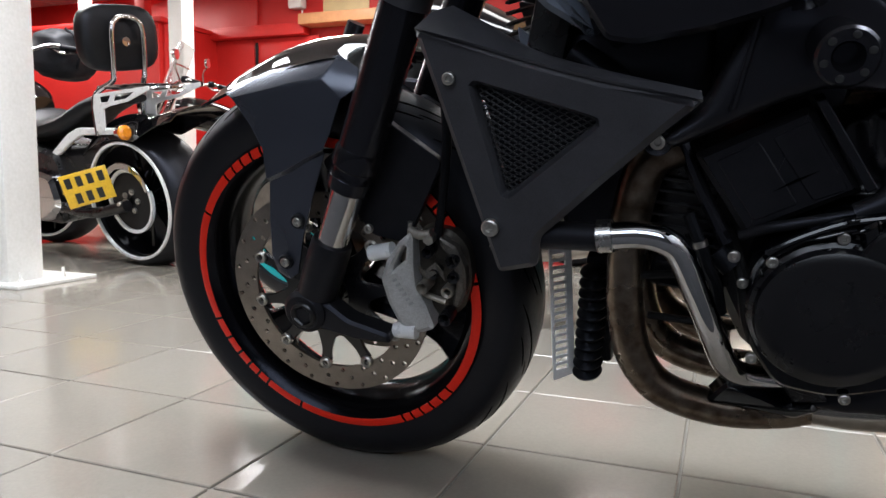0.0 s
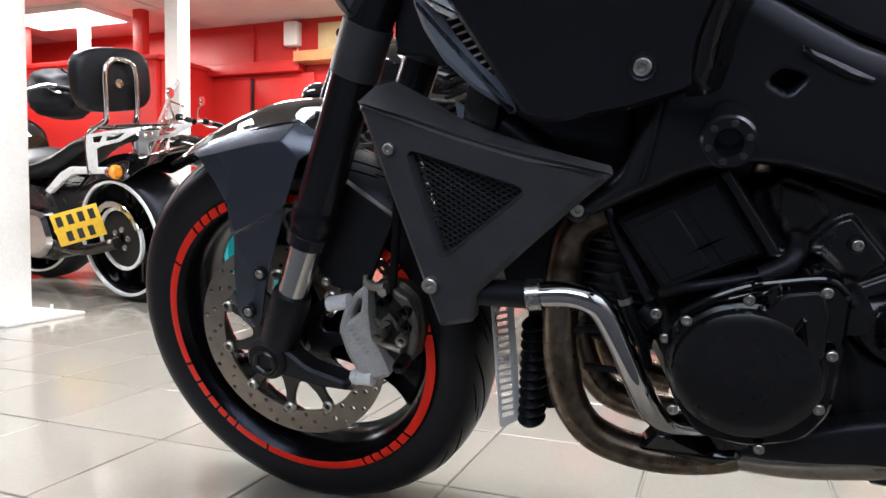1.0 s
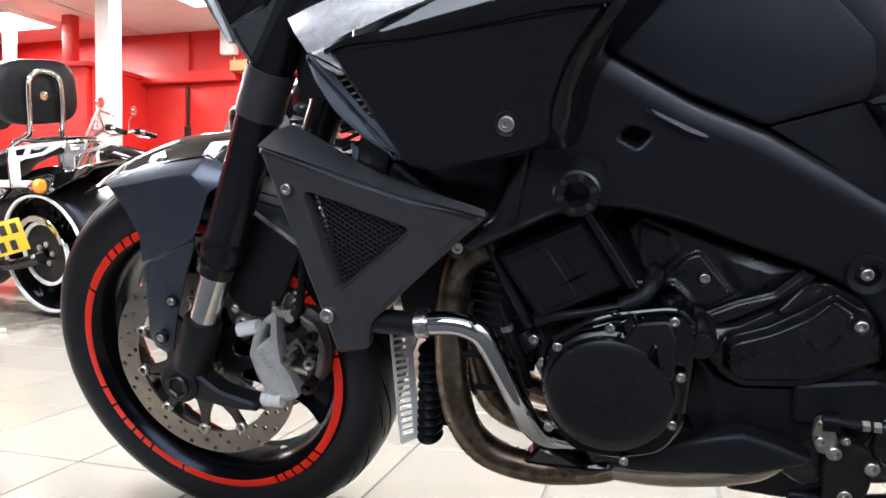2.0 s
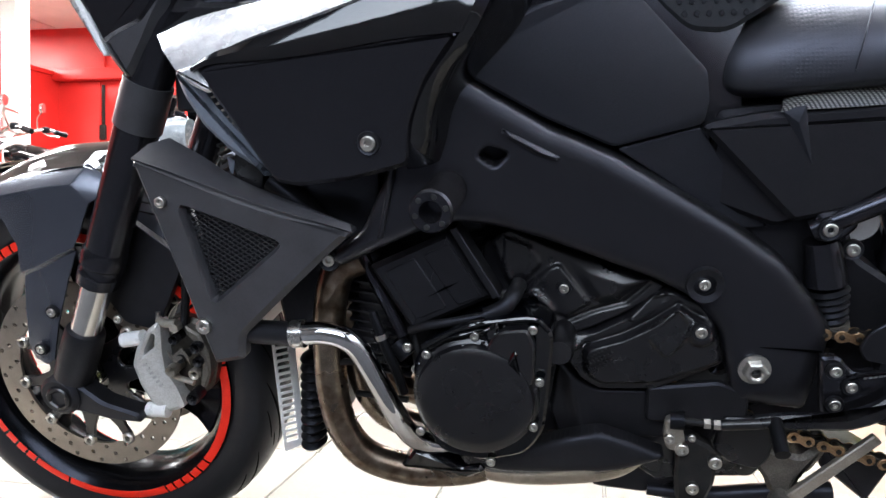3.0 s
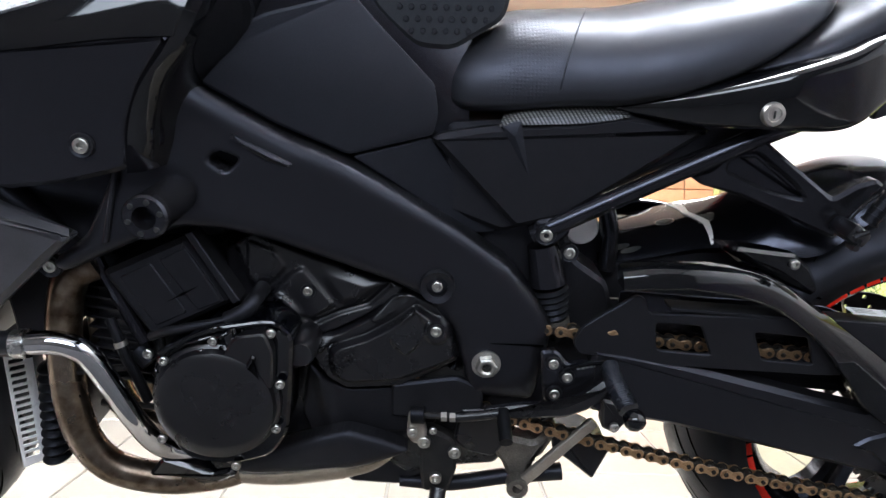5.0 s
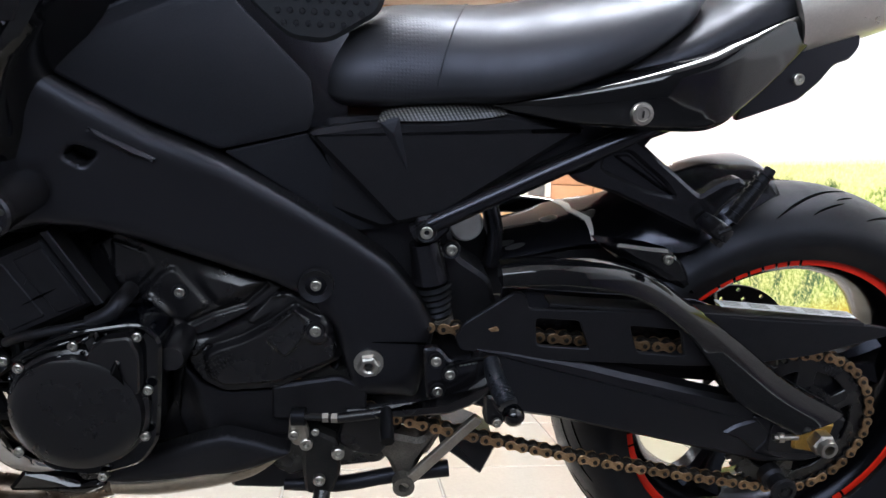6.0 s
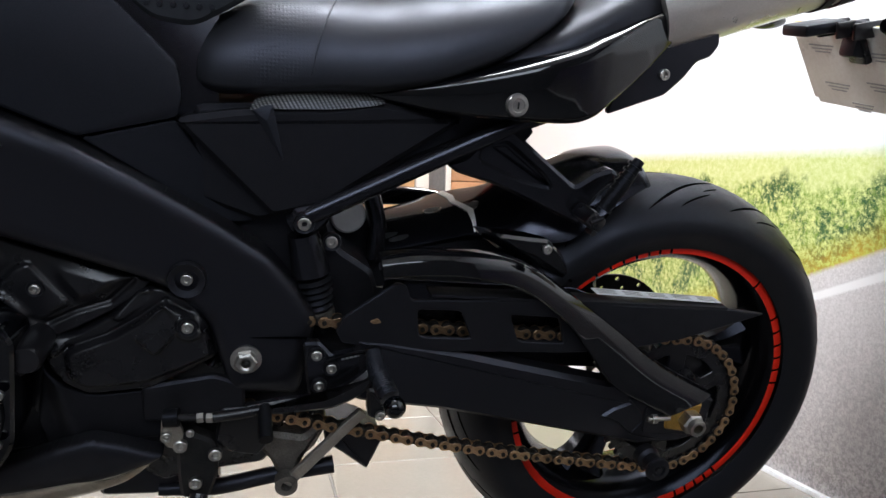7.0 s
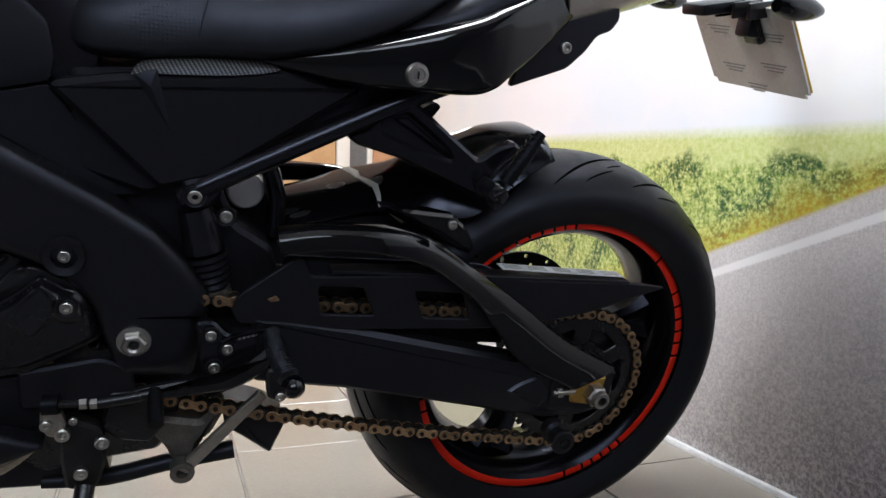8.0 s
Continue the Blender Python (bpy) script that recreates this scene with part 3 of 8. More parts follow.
# the side room past the mural: pine boards, a pale door in white jambs, warm stone cladding
wall("wall_annex_north", (0.905 + XE) / 2, Y1 + 0.09, XE - 0.905, 0.12, M["stone_joint"], "warm wall of the side room")
wall("wall_annex_east", XE + 0.06, (1.7 + Y1) / 2, 0.12, Y1 - 1.7, M["pine"], "plain pine coloured end wall of the side room")
wall("wall_annex_south", (X1 + 0.155 + XE) / 2, 1.74, XE - X1 - 0.155, 0.12, M["pine"], "plain pine coloured wall behind the mural")
annex = bpy.data.objects["wall_annex_north"]
for k in range(5):
    part("board", box(0.973 + 0.134 * k, Y1 + 0.018, CEIL / 2, 0.13, 0.024, CEIL - 0.01, 0.004), M["pine"], annex)
pine_door = thing("door_2", "pale pine door in white jambs with a blue handle plate", "door", kind="structure")
part("leaf", box(2.105, Y1 + 0.015, 1.06, 0.845, 0.04, 2.12, 0.005), M["pine"], pine_door)
for x0, x1 in ((1.605, 1.675), (2.535, 2.665)):
    part("jamb", box((x0 + x1) / 2, Y1 - 0.005, 1.1, x1 - x0, 0.07, 2.2, 0.006), M["white"], pine_door, "white painted jamb")
part("lintel", box(2.135, Y1 - 0.005, 2.25, 1.06, 0.07, 0.09, 0.006), M["white"], pine_door)
part("door_handle", box(1.76, Y1 - 0.012, 1.95, 0.05, 0.016, 0.1, 0.006), M["blue"], pine_door, "blue plate")
tagged(part("trim", box(2.755, Y1 + 0.02, CEIL / 2, 0.17, 0.03, CEIL - 0.01, 0.004), M["dull_wall"]), "grey upright panel beside the door", "trim", kind="structure")
tagged(part("trim", box(2.872, Y1, CEIL / 2, 0.055, 0.05, CEIL - 0.01, 0.005), M["white"]), "white painted corner post", "trim", kind="structure")
stone = None
for row in range(12):
    x = 2.905
    while x < XE - 0.1:
        w = random.choice((0.28, 0.36, 0.44))
        w = min(w, XE - 0.005 - x)
        at = pose(x + w / 2, Y1 + 0.018 + random.uniform(-0.003, 0.003), 0.105 + 0.207 * row) @ Matrix.Diagonal(((w - 0.008) / 0.4, 1, 1, 1))
        if stone is None:
            stone = part("stone", box(0, 0, 0, 0.4, 0.03, 0.199, 0.006, segments=1), M["brick"], annex, at=at)
        else:
            again(stone, at, annex)
        x += w

# ---- the black motorcycle ----
LEAN_ANGLE = 16.0
bike = thing("motorcycle", "black naked sports motorcycle with red rim tape leaning on its stand", "motorcycle", pose(0, 0, 0.002, LEAN_ANGLE, 0, 0))
FA, RA = (0.0, 0.3), (1.53, 0.307)


def bolt_mesh(name, r, h, mat):
    """A round socket-head bolt that points along -y."""
    bm = lathe([(r * 0.42, h * 0.4), (r * 0.42, -h * 0.72), (r * 0.5, -h * 0.95), (r * 0.86, -h), (r, -h * 0.75), (r, h)], seg=18)
    return part(name, bm, mat, bike)


BOLT = bolt_mesh("bolt", 0.009, 0.004, M["zinc"])
BOLT.matrix_basis = pose(0.304, -0.221, 0.47)
COLLAR = part("bolt_recess", lathe([(0.0085, -0.002), (0.0135, -0.004), (0.0145, -0.001), (0.0145, 0.004), (0.0085, 0.004)], seg=20, close=True), M["plastic"], bike, "black recessed bolt collar")
COLLAR.matrix_basis = pose(0.466, -0.2165, 0.557) @ Matrix.Scale(0.9, 4)


def bolt(x, y, z, k=1.0, rx=0, rz=0, parent=None, collar=False):
    k *= 0.74
    again(BOLT, pose(x, y, z, rx, 0, rz) @ Matrix.Scale(k, 4), parent)
    if collar:
        again(COLLAR, pose(x, y + 0.002, z, rx, 0, rz) @ Matrix.Scale(k, 4), parent)


# wheels
def tyre(name, centre, radius, half, rim, parent, grooves):
    """A tyre with rounded crown, sidewall steps and grooves laid on as dark slivers."""
    nx, ns = 220, 44
    cx, cz = centre
    prof = []
    for k in range(ns + 1):
        s = -1 + 2 * k / ns
        a = s * 1.42
        y = half * math.sin(a) / math.sin(1.42) if abs(s) < 0.82 else math.copysign(half * (1 - 2.6 * (abs(s) - 0.82) ** 1.5), s)
        drop = (1 - math.cos(a)) * half * 0.72
        r = radius - drop if abs(s) < 0.82 else None
        prof.append([y, r, s])
    edge = [p for p in prof if p[1] is not None]
    r_edge = edge[-1][1]
    for p in prof:
        if p[1] is None:
            u = (abs(p[2]) - 0.82) / 0.18
            p[1] = r_edge + (rim + 0.004 - r_edge) * u ** 0.9
    loops = [[(cx + r * math.cos(2 * math.pi * i / nx), y, cz + r * math.sin(2 * math.pi * i / nx)) for y, r, s in prof] for i in range(nx)]
    bm = bmesh.new()
    rings(bm, [*loops, loops[0]], closed=False, caps=False)
    bmesh.ops.remove_doubles(bm, verts=bm.verts, dist=1e-6)
    tread = part(name, bm, M["rubber"], parent, angle=50)
    # curved grooves: their shade is put into near-black slivers that taper to both ends
    ys, rs, ss = [p[0] for p in prof], [p[1] for p in prof], [p[2] for p in prof]
    for line, wide in grooves:
        for side in (-1, 1):
            rows = []
            for e, a, w in zip(*line, [wide * v for v in (0.15, 0.8, 1.0, 1.0, 0.9, 0.55, 0.1)]):
                y, r = np.interp(side * e, ss, ys), np.interp(side * e, ss, rs) + 0.0007
                rows.append([((r - d) * math.cos(radians(a) + v / r), y, (r - d) * math.sin(radians(a) + v / r)) for v, d in ((-w, 0.0006), (-w * 0.8, 0), (w * 0.8, 0), (w, 0.0006))])
            rows = [[tuple(v) for v in np.array(q).reshape(-1, 3)] for q in dense([np.array(r).ravel() for r in rows], 4)]
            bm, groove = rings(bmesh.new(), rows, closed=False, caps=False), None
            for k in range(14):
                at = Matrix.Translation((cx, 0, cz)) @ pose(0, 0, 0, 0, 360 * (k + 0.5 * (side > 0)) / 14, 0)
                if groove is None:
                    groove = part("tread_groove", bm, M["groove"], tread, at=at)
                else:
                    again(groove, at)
    return tread


TREAD = [([(0.1, 0.17, 0.26, 0.36, 0.46, 0.55, 0.62), (0, 4, 9, 14, 18.5, 22.5, 25.5)], 0.005), ([(0.42, 0.45, 0.48, 0.51, 0.55, 0.59, 0.63), (5, 6.7, 8.4, 10, 12, 14, 15.5)], 0.0034),
         ([(0.26, 0.28, 0.3, 0.32, 0.34, 0.36, 0.38), (0.5, 1.6, 2.6, 3.6, 4.6, 5.6, 6.5)], 0.0028)]


def rim(parent, centre, half, hub, label):
    """The rim's barrel with lips, and a hub."""
    x, z = centre
    prof = [(0.2165, -half - 0.006), (0.2275, -half - 0.004), (0.229, -half + 0.003), (0.216, -half + 0.012), (0.208, -half * 0.55), (0.205, 0), (0.208, half * 0.55), (0.216, half - 0.012), (0.229, half - 0.003),
            (0.2275, half + 0.004), (0.2165, half + 0.006), (0.206, half - 0.004), (0.196, half * 0.5), (0.193, 0), (0.196, -half * 0.5), (0.206, -half + 0.004)]
    part("rim", lathe(prof, x, z, 96, close=True), M["rim"], parent, label)
    part("hub", lathe([(0.012, -hub), (0.03, -hub), (0.032, -hub * 0.8), (0.04, -hub * 0.7), (0.043, 0), (0.04, hub * 0.7), (0.032, hub * 0.8), (0.03, hub), (0.012, hub)], x, z, 40, close=True), M["gloss"], parent)


def spoke(parent, centre, angle, half, r0=0.036, r1=0.2):
    """A hollow-looking wide cast spoke that forks a little to the rim."""
    bm = bmesh.new()
    rows = []
    for r, w, d, y in ((r0, 0.034, 0.028, 0), (0.075, 0.026, 0.024, 0), (0.12, 0.023, 0.021, 0), (0.165, 0.03, 0.022, 0), (r1, 0.052, 0.03, 0)):
        rows.append([(r, w * c, y + d * s) for c, s in ((-1, -0.55), (-0.7, -1), (-0.15, -0.62), (0.15, -0.62), (0.7, -1), (1, -0.55), (1, 0.55), (0.7, 1), (-0.7, 1), (-1, 0.55))])
    rows = [[tuple(v) for v in np.array(q).reshape(-1, 3)] for q in dense([np.array(r).ravel() for r in rows], 3)]
    ca, sa = math.cos(angle), math.sin(angle)
    rings(bm, [[(centre[0] + r * ca - w * sa, y, centre[1] + r * sa + w * ca) for r, w, y in row] for row in rows])
    part("spoke", bm, M["rim"], parent)


def tape(parent, centre, half, gaps):
    """Red tape on the rim's lip in long pieces and short dashes."""
    spans = gaps
    for side in (-1, 1):
        y = side * (half + 0.0068)
        for a0, a1 in spans:
            n = max(2, int((a1 - a0) / 3))
            bm = bmesh.new()
            loops = []
            for k in range(n + 1):
                a = radians(a0 + (a1 - a0) * k / n)
                loops.append([(centre[0] + r * math.cos(a), y + dy * side, centre[1] + r * math.sin(a)) for r, dy in ((0.2155, 0), (0.2155, 0.0008), (0.2215, 0.0014), (0.2285, -0.0006), (0.2285, -0.0014), (0.2215, 0))])
            rings(bm, loops)
            part("rim_tape", bm, M["tape"], parent, "bright red rim tape")


def tape_spans(cuts, gap=1.15):
    """Spans in degrees between the cuts of the tape."""
    cuts = sorted(c % 360 for c in cuts)
    return [(a + gap / 2, b - gap / 2) for a, b in zip(cuts, [*cuts[1:], cuts[0] + 360])]


def drilled_disc(parent, centre, y, r0, r1, thick, cells, rows, label, mat):
    """A brake disc with real holes: each cell of the ring is cut by a round hole or left whole."""
    bm = bmesh.new()
    wr = (r1 - r0) / rows
    for face in (-1, 1):
        yy = y + face * thick / 2
        for j in range(rows):
            for i in range(cells):
                a0, a1 = 2 * math.pi * i / cells, 2 * math.pi * (i + 1) / cells
                ra, rb = r0 + wr * j, r0 + wr * (j + 1)
                corner = [(ra, a0), (ra, (a0 + a1) / 2), (ra, a1), ((ra + rb) / 2, a1), (rb, a1), (rb, (a0 + a1) / 2), (rb, a0), ((ra + rb) / 2, a0)]
                out = [bm.verts.new((centre[0] + r * math.cos(a), yy, centre[1] + r * math.sin(a))) for r, a in corner]
                if (i + 2 * j) % 3 == 0:
                    rm, am, h = (ra + rb) / 2, (a0 + a1) / 2, 0.0039
                    inn = []
                    for k in range(8):
                        q = am - math.pi * 0.75 + 0  # start at the first corner
                        ang = math.atan2((corner[k][1] - am) * rm, corner[k][0] - rm)
                        r, a = rm + h * math.cos(ang), am + h * math.sin(ang) / rm
                        inn.append((centre[0] + r * math.cos(a), centre[1] + r * math.sin(a)))
                    iv = [bm.verts.new((px, yy, pz)) for px, pz in inn]
                    wv = [bm.verts.new((px, y, pz)) for px, pz in inn]
                    for k in range(8):
                        n = (k + 1) % 8
                        bm.faces.new((out[k], out[n], iv[n], iv[k]))
                        bm.faces.new((iv[k], iv[n], wv[n], wv[k]))
                else:
                    bm.faces.new(out)
    for r in (r0, r1):
        n = cells * 2
        loops = [[(centre[0] + r * math.cos(2 * math.pi * k / n), y + s * thick / 2, centre[1] + r * math.sin(2 * math.pi * k / n)) for k in range(n)] for s in (-1, 1)]
        rings(bm, loops, caps=False)
    bmesh.ops.remove_doubles(bm, verts=bm.verts, dist=1e-6)
    disc = part("brake_disc", bm, mat, parent, label, angle=25)
    return disc


def carrier(parent, centre, y, arms, r_in, r_out, start):
    """The black spider that holds a disc, with its bobbins."""
    o = []
    for k in range(arms):
        a = start + 2 * math.pi * k / arms
        w = 2 * math.pi / arms
        for da, r in ((-0.08, r_out), (0.08, r_out), (0.075, r_out * 0.8), (w * 0.36, r_in * 1.1), (w * 0.64, r_in * 1.1), (w - 0.075, r_out * 0.8)):
            o.append((centre[0] + r * math.cos(a + da), centre[1] + r * math.sin(a + da)))
    hole = [(centre[0] + 0.034 * math.cos(2 * math.pi * k / 24), centre[1] + 0.034 * math.sin(2 * math.pi * k / 24)) for k in range(24)]
    part("disc_carrier", slab(rounded(o, 0.008, 2), y, 0.005, 0.001, holes=[hole]), M["engine"], parent, "black disc carrier")
    for k in range(arms):
        a = start + 2 * math.pi * k / arms
        x, z = centre[0] + r_out * 0.985 * math.cos(a), centre[1] + r_out * 0.985 * math.sin(a)
        bm = lathe([(0.0045, 0.004), (0.0045, -0.003), (0.0075, -0.004), (0.0095, -0.002), (0.0095, 0.004)], x, z, 16)
        bmesh.ops.translate(bm, vec=(0, y - 0.001, 0), verts=bm.verts)
        part("bobbin", bm, M["zinc"], parent)


front_wheel = part("front_wheel", lathe([(0.014, -0.075), (0.02, -0.075), (0.02, 0.075), (0.014, 0.075)], *FA, 24, close=True), M["steel"], bike, "front wheel with black rim and red tape")
tyre("tyre", FA, 0.3, 0.061, 0.22, front_wheel, TREAD)
rim(front_wheel, FA, 0.05, 0.05, "gloss black cast rim")
for k in range(3):
    spoke(front_wheel, FA, radians(-24 + 120 * k), 0.05)
tape(front_wheel, FA, 0.05, tape_spans([-163.5, -154.5, -147, -140.8, -135.3, -130, -113.2, -65.7, -61.3, -56.4, -51, -45.6, -40, 7.2, 27.5, 33, 37.3, 48, 72, 110.4, 115.4, 120.6, 125.6, 130.5, 149.3]))
for side in (-1, 1):
    drilled_disc(front_wheel, FA, side * 0.066, 0.117, 0.155, 0.005, 64, 3, "worn drilled steel brake disc", M["disc"])
    carrier(front_wheel, FA, side * 0.066 - 0.0025, 10, 0.06, 0.116, radians(8))

rear_wheel = part("rear_wheel", lathe([(0.014, -0.1), (0.022, -0.1), (0.022, 0.1), (0.014, 0.1)], *RA, 24, close=True), M["steel"], bike, "rear wheel with black rim and red tape")
tyre("tyre", RA, 0.314, 0.097, 0.222, rear_wheel, TREAD)
rim(rear_wheel, RA, 0.062, 0.085, "gloss black cast rim")
for k in range(3):
    spoke(rear_wheel, RA, radians(12 + 120 * k), 0.076)
tape(rear_wheel, RA, 0.062, tape_spans([123.8, 117.8, 112.3, 107, 102, 97.5, 92.9, 48.5, 29.5, 22.8, 16.5, 10.7, 5, -1, -47.3, -52, -56.8, -61.6, -66.5, -75.2, -149, -162, -168, -174, 165, 145]))
drilled_disc(rear_wheel, RA, 0.095, 0.075, 0.12, 0.005, 48, 3, "dark drilled rear brake disc", M["dull"])
carrier(rear_wheel, RA, 0.093, 6, 0.045, 0.076, 0.3)


# fork, fender and front brake
def fork_x(z):
    return 0.093 + 0.475 * (z - 0.496)


def on_fork(y, z, back=0.0):
    return (fork_x(z) + back, y, z)


for side in (-1, 1):
    y = side * 0.108
    leg = part("fork_leg", tube([on_fork(y, 0.505), on_fork(y, 0.7), on_fork(y, 0.96)], [0.0275, 0.0275, 0.0285, 0.0265], 24, 3), M["satin"], bike, "black upside-down fork leg")
    part("clamp_sleeve", tube([on_fork(y, 0.688), on_fork(y, 0.744)], 0.0305, 24, 1), M["shroud"], leg)
    part("dust_seal", tube([on_fork(y, 0.472), on_fork(y, 0.475), on_fork(y, 0.49), on_fork(y, 0.493), on_fork(y, 0.501), on_fork(y, 0.504), on_fork(y, 0.52), on_fork(y, 0.526)], [0.0245, 0.0285, 0.0295, 0.0275, 0.0275, 0.0305, 0.0305, 0.0275], 32, 1), M["satin"], leg, "ridged black dust seal")
    part("stanchion", tube([on_fork(y, 0.385), on_fork(y, 0.48)], 0.0212, 24, 1), M["polished"], leg, "polished steel stanchion")
    part("axle_clamp", tube([on_fork(y, 0.401), on_fork(y, 0.396), on_fork(y, 0.36), on_fork(y, 0.325)], [0.0245, 0.0275, 0.0285, 0.0275], 24, 2), M["plastic"], leg, "black cast axle clamp")
    boss = [(-0.002 + 0.031 * math.cos(2 * math.pi * k / 28), 0.302 + 0.031 * math.sin(2 * math.pi * k / 28)) for k in range(28)]
    part("axle_boss", slab(boss, y - 0.026, 0.052, 0.006), M["plastic"], leg)
    o = rounded([(-0.026, 0.318), (0.002, 0.326), (0.028, 0.318), (0.062, 0.292), (0.118, 0.277), (0.121, 0.263), (0.07, 0.264), (0.02, 0.274), (-0.012, 0.276), (-0.03, 0.292)], 0.008)
    part("caliper_foot", slab(o, y - 0.017, 0.03, 0.004), M["plastic"], leg)
    hexa = [(FA[0] + 0.0125 * math.cos(radians(60 * k + 20)), FA[1] + 0.0125 * math.sin(radians(60 * k + 20))) for k in range(6)]
    ring_o = [(FA[0] + 0.019 * math.cos(2 * math.pi * k / 24), FA[1] + 0.019 * math.sin(2 * math.pi * k / 24)) for k in range(24)]
    part("axle_end", slab(ring_o, y - side * 0.0 - 0.03, 0.06, 0.002, holes=[hexa]), M["engine"], leg, "hollow hex axle end")
    # caliper
    o = rounded([(0.155, 0.413), (0.14, 0.401), (0.121, 0.375), (0.111, 0.348), (0.117, 0.314), (0.127, 0.287), (0.136, 0.273), (0.155, 0.27), (0.174, 0.276), (0.166, 0.309), (0.154, 0.335), (0.154, 0.368), (0.158, 0.405)], 0.005, 3)
    win = rounded([(0.13, 0.371), (0.144, 0.395), (0.149, 0.393), (0.145, 0.374), (0.127, 0.36)], 0.003, 2)
    yc = -0.102 if side < 0 else 0.074
    cal = part("brake_caliper", slab(o, (yc - 0.03, 0.2, 0) if side < 0 else yc, 0.028, 0.004, 0.006, holes=[win]), M["caliper"], leg, "silver four-piston radial brake caliper")
    ys = -0.088 if side < 0 else 0.088
    part("caliper_inner", slab(rounded([(0.15, 0.402), (0.172, 0.412), (0.2, 0.41), (0.222, 0.388), (0.225, 0.342), (0.212, 0.3), (0.18, 0.276), (0.16, 0.3), (0.152, 0.345)], 0.012), ys * 0.86, 0.03 * (1 if side < 0 else -1), 0.006), M["bronze"], cal, "dark cast inner caliper half")
    part("inner_ridge", slab(rounded([(0.19, 0.405), (0.212, 0.392), (0.222, 0.36), (0.22, 0.33), (0.209, 0.306), (0.2, 0.31), (0.208, 0.34), (0.205, 0.375), (0.19, 0.392)], 0.004), ys * 1.02, 0.02 * (1 if side < 0 else -1), 0.003), M["cast"], cal, "worn machined bridge")
    for bx, bz, r, m_, d_ in ((0.166, 0.338, 0.0085, "alloy", 0.016), (0.181, 0.356, 0.007, "dull", 0.01), (0.196, 0.33, 0.0085, "alloy", 0.006), (0.176, 0.386, 0.0075, "engine", 0.012), (0.207, 0.352, 0.0075, "engine", 0.01), (0.208, 0.375, 0.0085, "engine", 0.012), (0.192, 0.294, 0.0095, "engine", 0.014)):
        bm = lathe([(r * 0.5, 0.012), (r * 0.5, -d_ * 0.6), (r * 0.92, -d_), (r, -d_ * 0.8), (r, 0.012)], bx, bz, 16)
        bmesh.ops.scale(bm, vec=(1, -side, 1), verts=bm.verts)
        bmesh.ops.translate(bm, vec=(0, ys, 0), verts=bm.verts)
        part("caliper_bolt", bm, M[m_], cal)
    part("pad_spring", sheet([[(0.16, ys - 0.004, 0.365), (0.172, ys - 0.01, 0.362), (0.184, ys - 0.004, 0.372), (0.196, ys - 0.01, 0.362)], [(0.163, ys - 0.004, 0.354), (0.174, ys - 0.011, 0.351), (0.187, ys - 0.004, 0.358), (0.198, ys - 0.01, 0.349)]], 0.0014), M["cast"], cal, "folded pad spring")
    part("pad_pin", tube([(0.156, ys, 0.325), (0.194, ys - 0.004, 0.316)], 0.0042, 10, 1), M["alloy"], cal, "bright pad pin")
    part("banjo", tube([(0.152, ys, 0.412), (0.165, ys - 0.004, 0.408), (0.182, ys - 0.004, 0.41)], 0.0062, 12, 2), M["alloy"], cal, "steel banjo union")
    part("banjo_bolt", tube([(0.179, ys - 0.01, 0.404), (0.18, ys + 0.01, 0.405)], 0.0078, 6, 1), M["zinc"], cal)
    part("bleed_nipple", tube([(0.15, ys, 0.408), (0.153, ys, 0.424)], 0.0032, 8, 1), M["zinc"], cal)
    part("bridge_bolt", tube([(0.093, y * 0.86, 0.379), (0.126, y * 0.86, 0.386)], 0.0108, 16, 1), M["silver"], cal)
    part("bridge_bolt", tube([(0.118, y * 0.92, 0.272), (0.15, y * 0.92, 0.272)], 0.0108, 16, 1), M["silver"], cal)
    for k in range(6):
        x_, z_ = 0.1285 + 0.0035 * k, 0.349 - 0.0068 * k
        part("lettering", slab([(x_ - 0.002, z_), (x_ + 0.004, z_ + 0.003), (x_ + 0.005, z_ - 0.0005), (x_ - 0.001, z_ - 0.0035)], (yc - 0.0306 + 0.2 * x_) if side < 0 else yc - 0.0006, 0.001, 0.0002), M["grey_ink"], cal)

crown = dense([(-0.15, 0.588, 0.58, 0.576), (-0.115, 0.609, 0.594, 0.588), (-0.058, 0.633, 0.614, 0.607), (-0.006, 0.646, 0.626, 0.619), (0.044, 0.65, 0.636, 0.628), (0.075, 0.65, 0.634, 0.627), (0.115, 0.645, 0.614, 0.604)], 4)
fender = part("front_fender", sheet([[(x, y, z) for y, z in ((0.072, r), (0.052, e), (0.042, e + 0.45 * (c - e)), (0.026, e + 0.8 * (c - e)), (0, c), (-0.026, e + 0.8 * (c - e)), (-0.042, e + 0.45 * (c - e)), (-0.052, e), (-0.072, r))] for x, c, e, r in [tuple(q) for q in crown]], 0.004), M["gloss"], bike, "gloss black front fender top", angle=22)
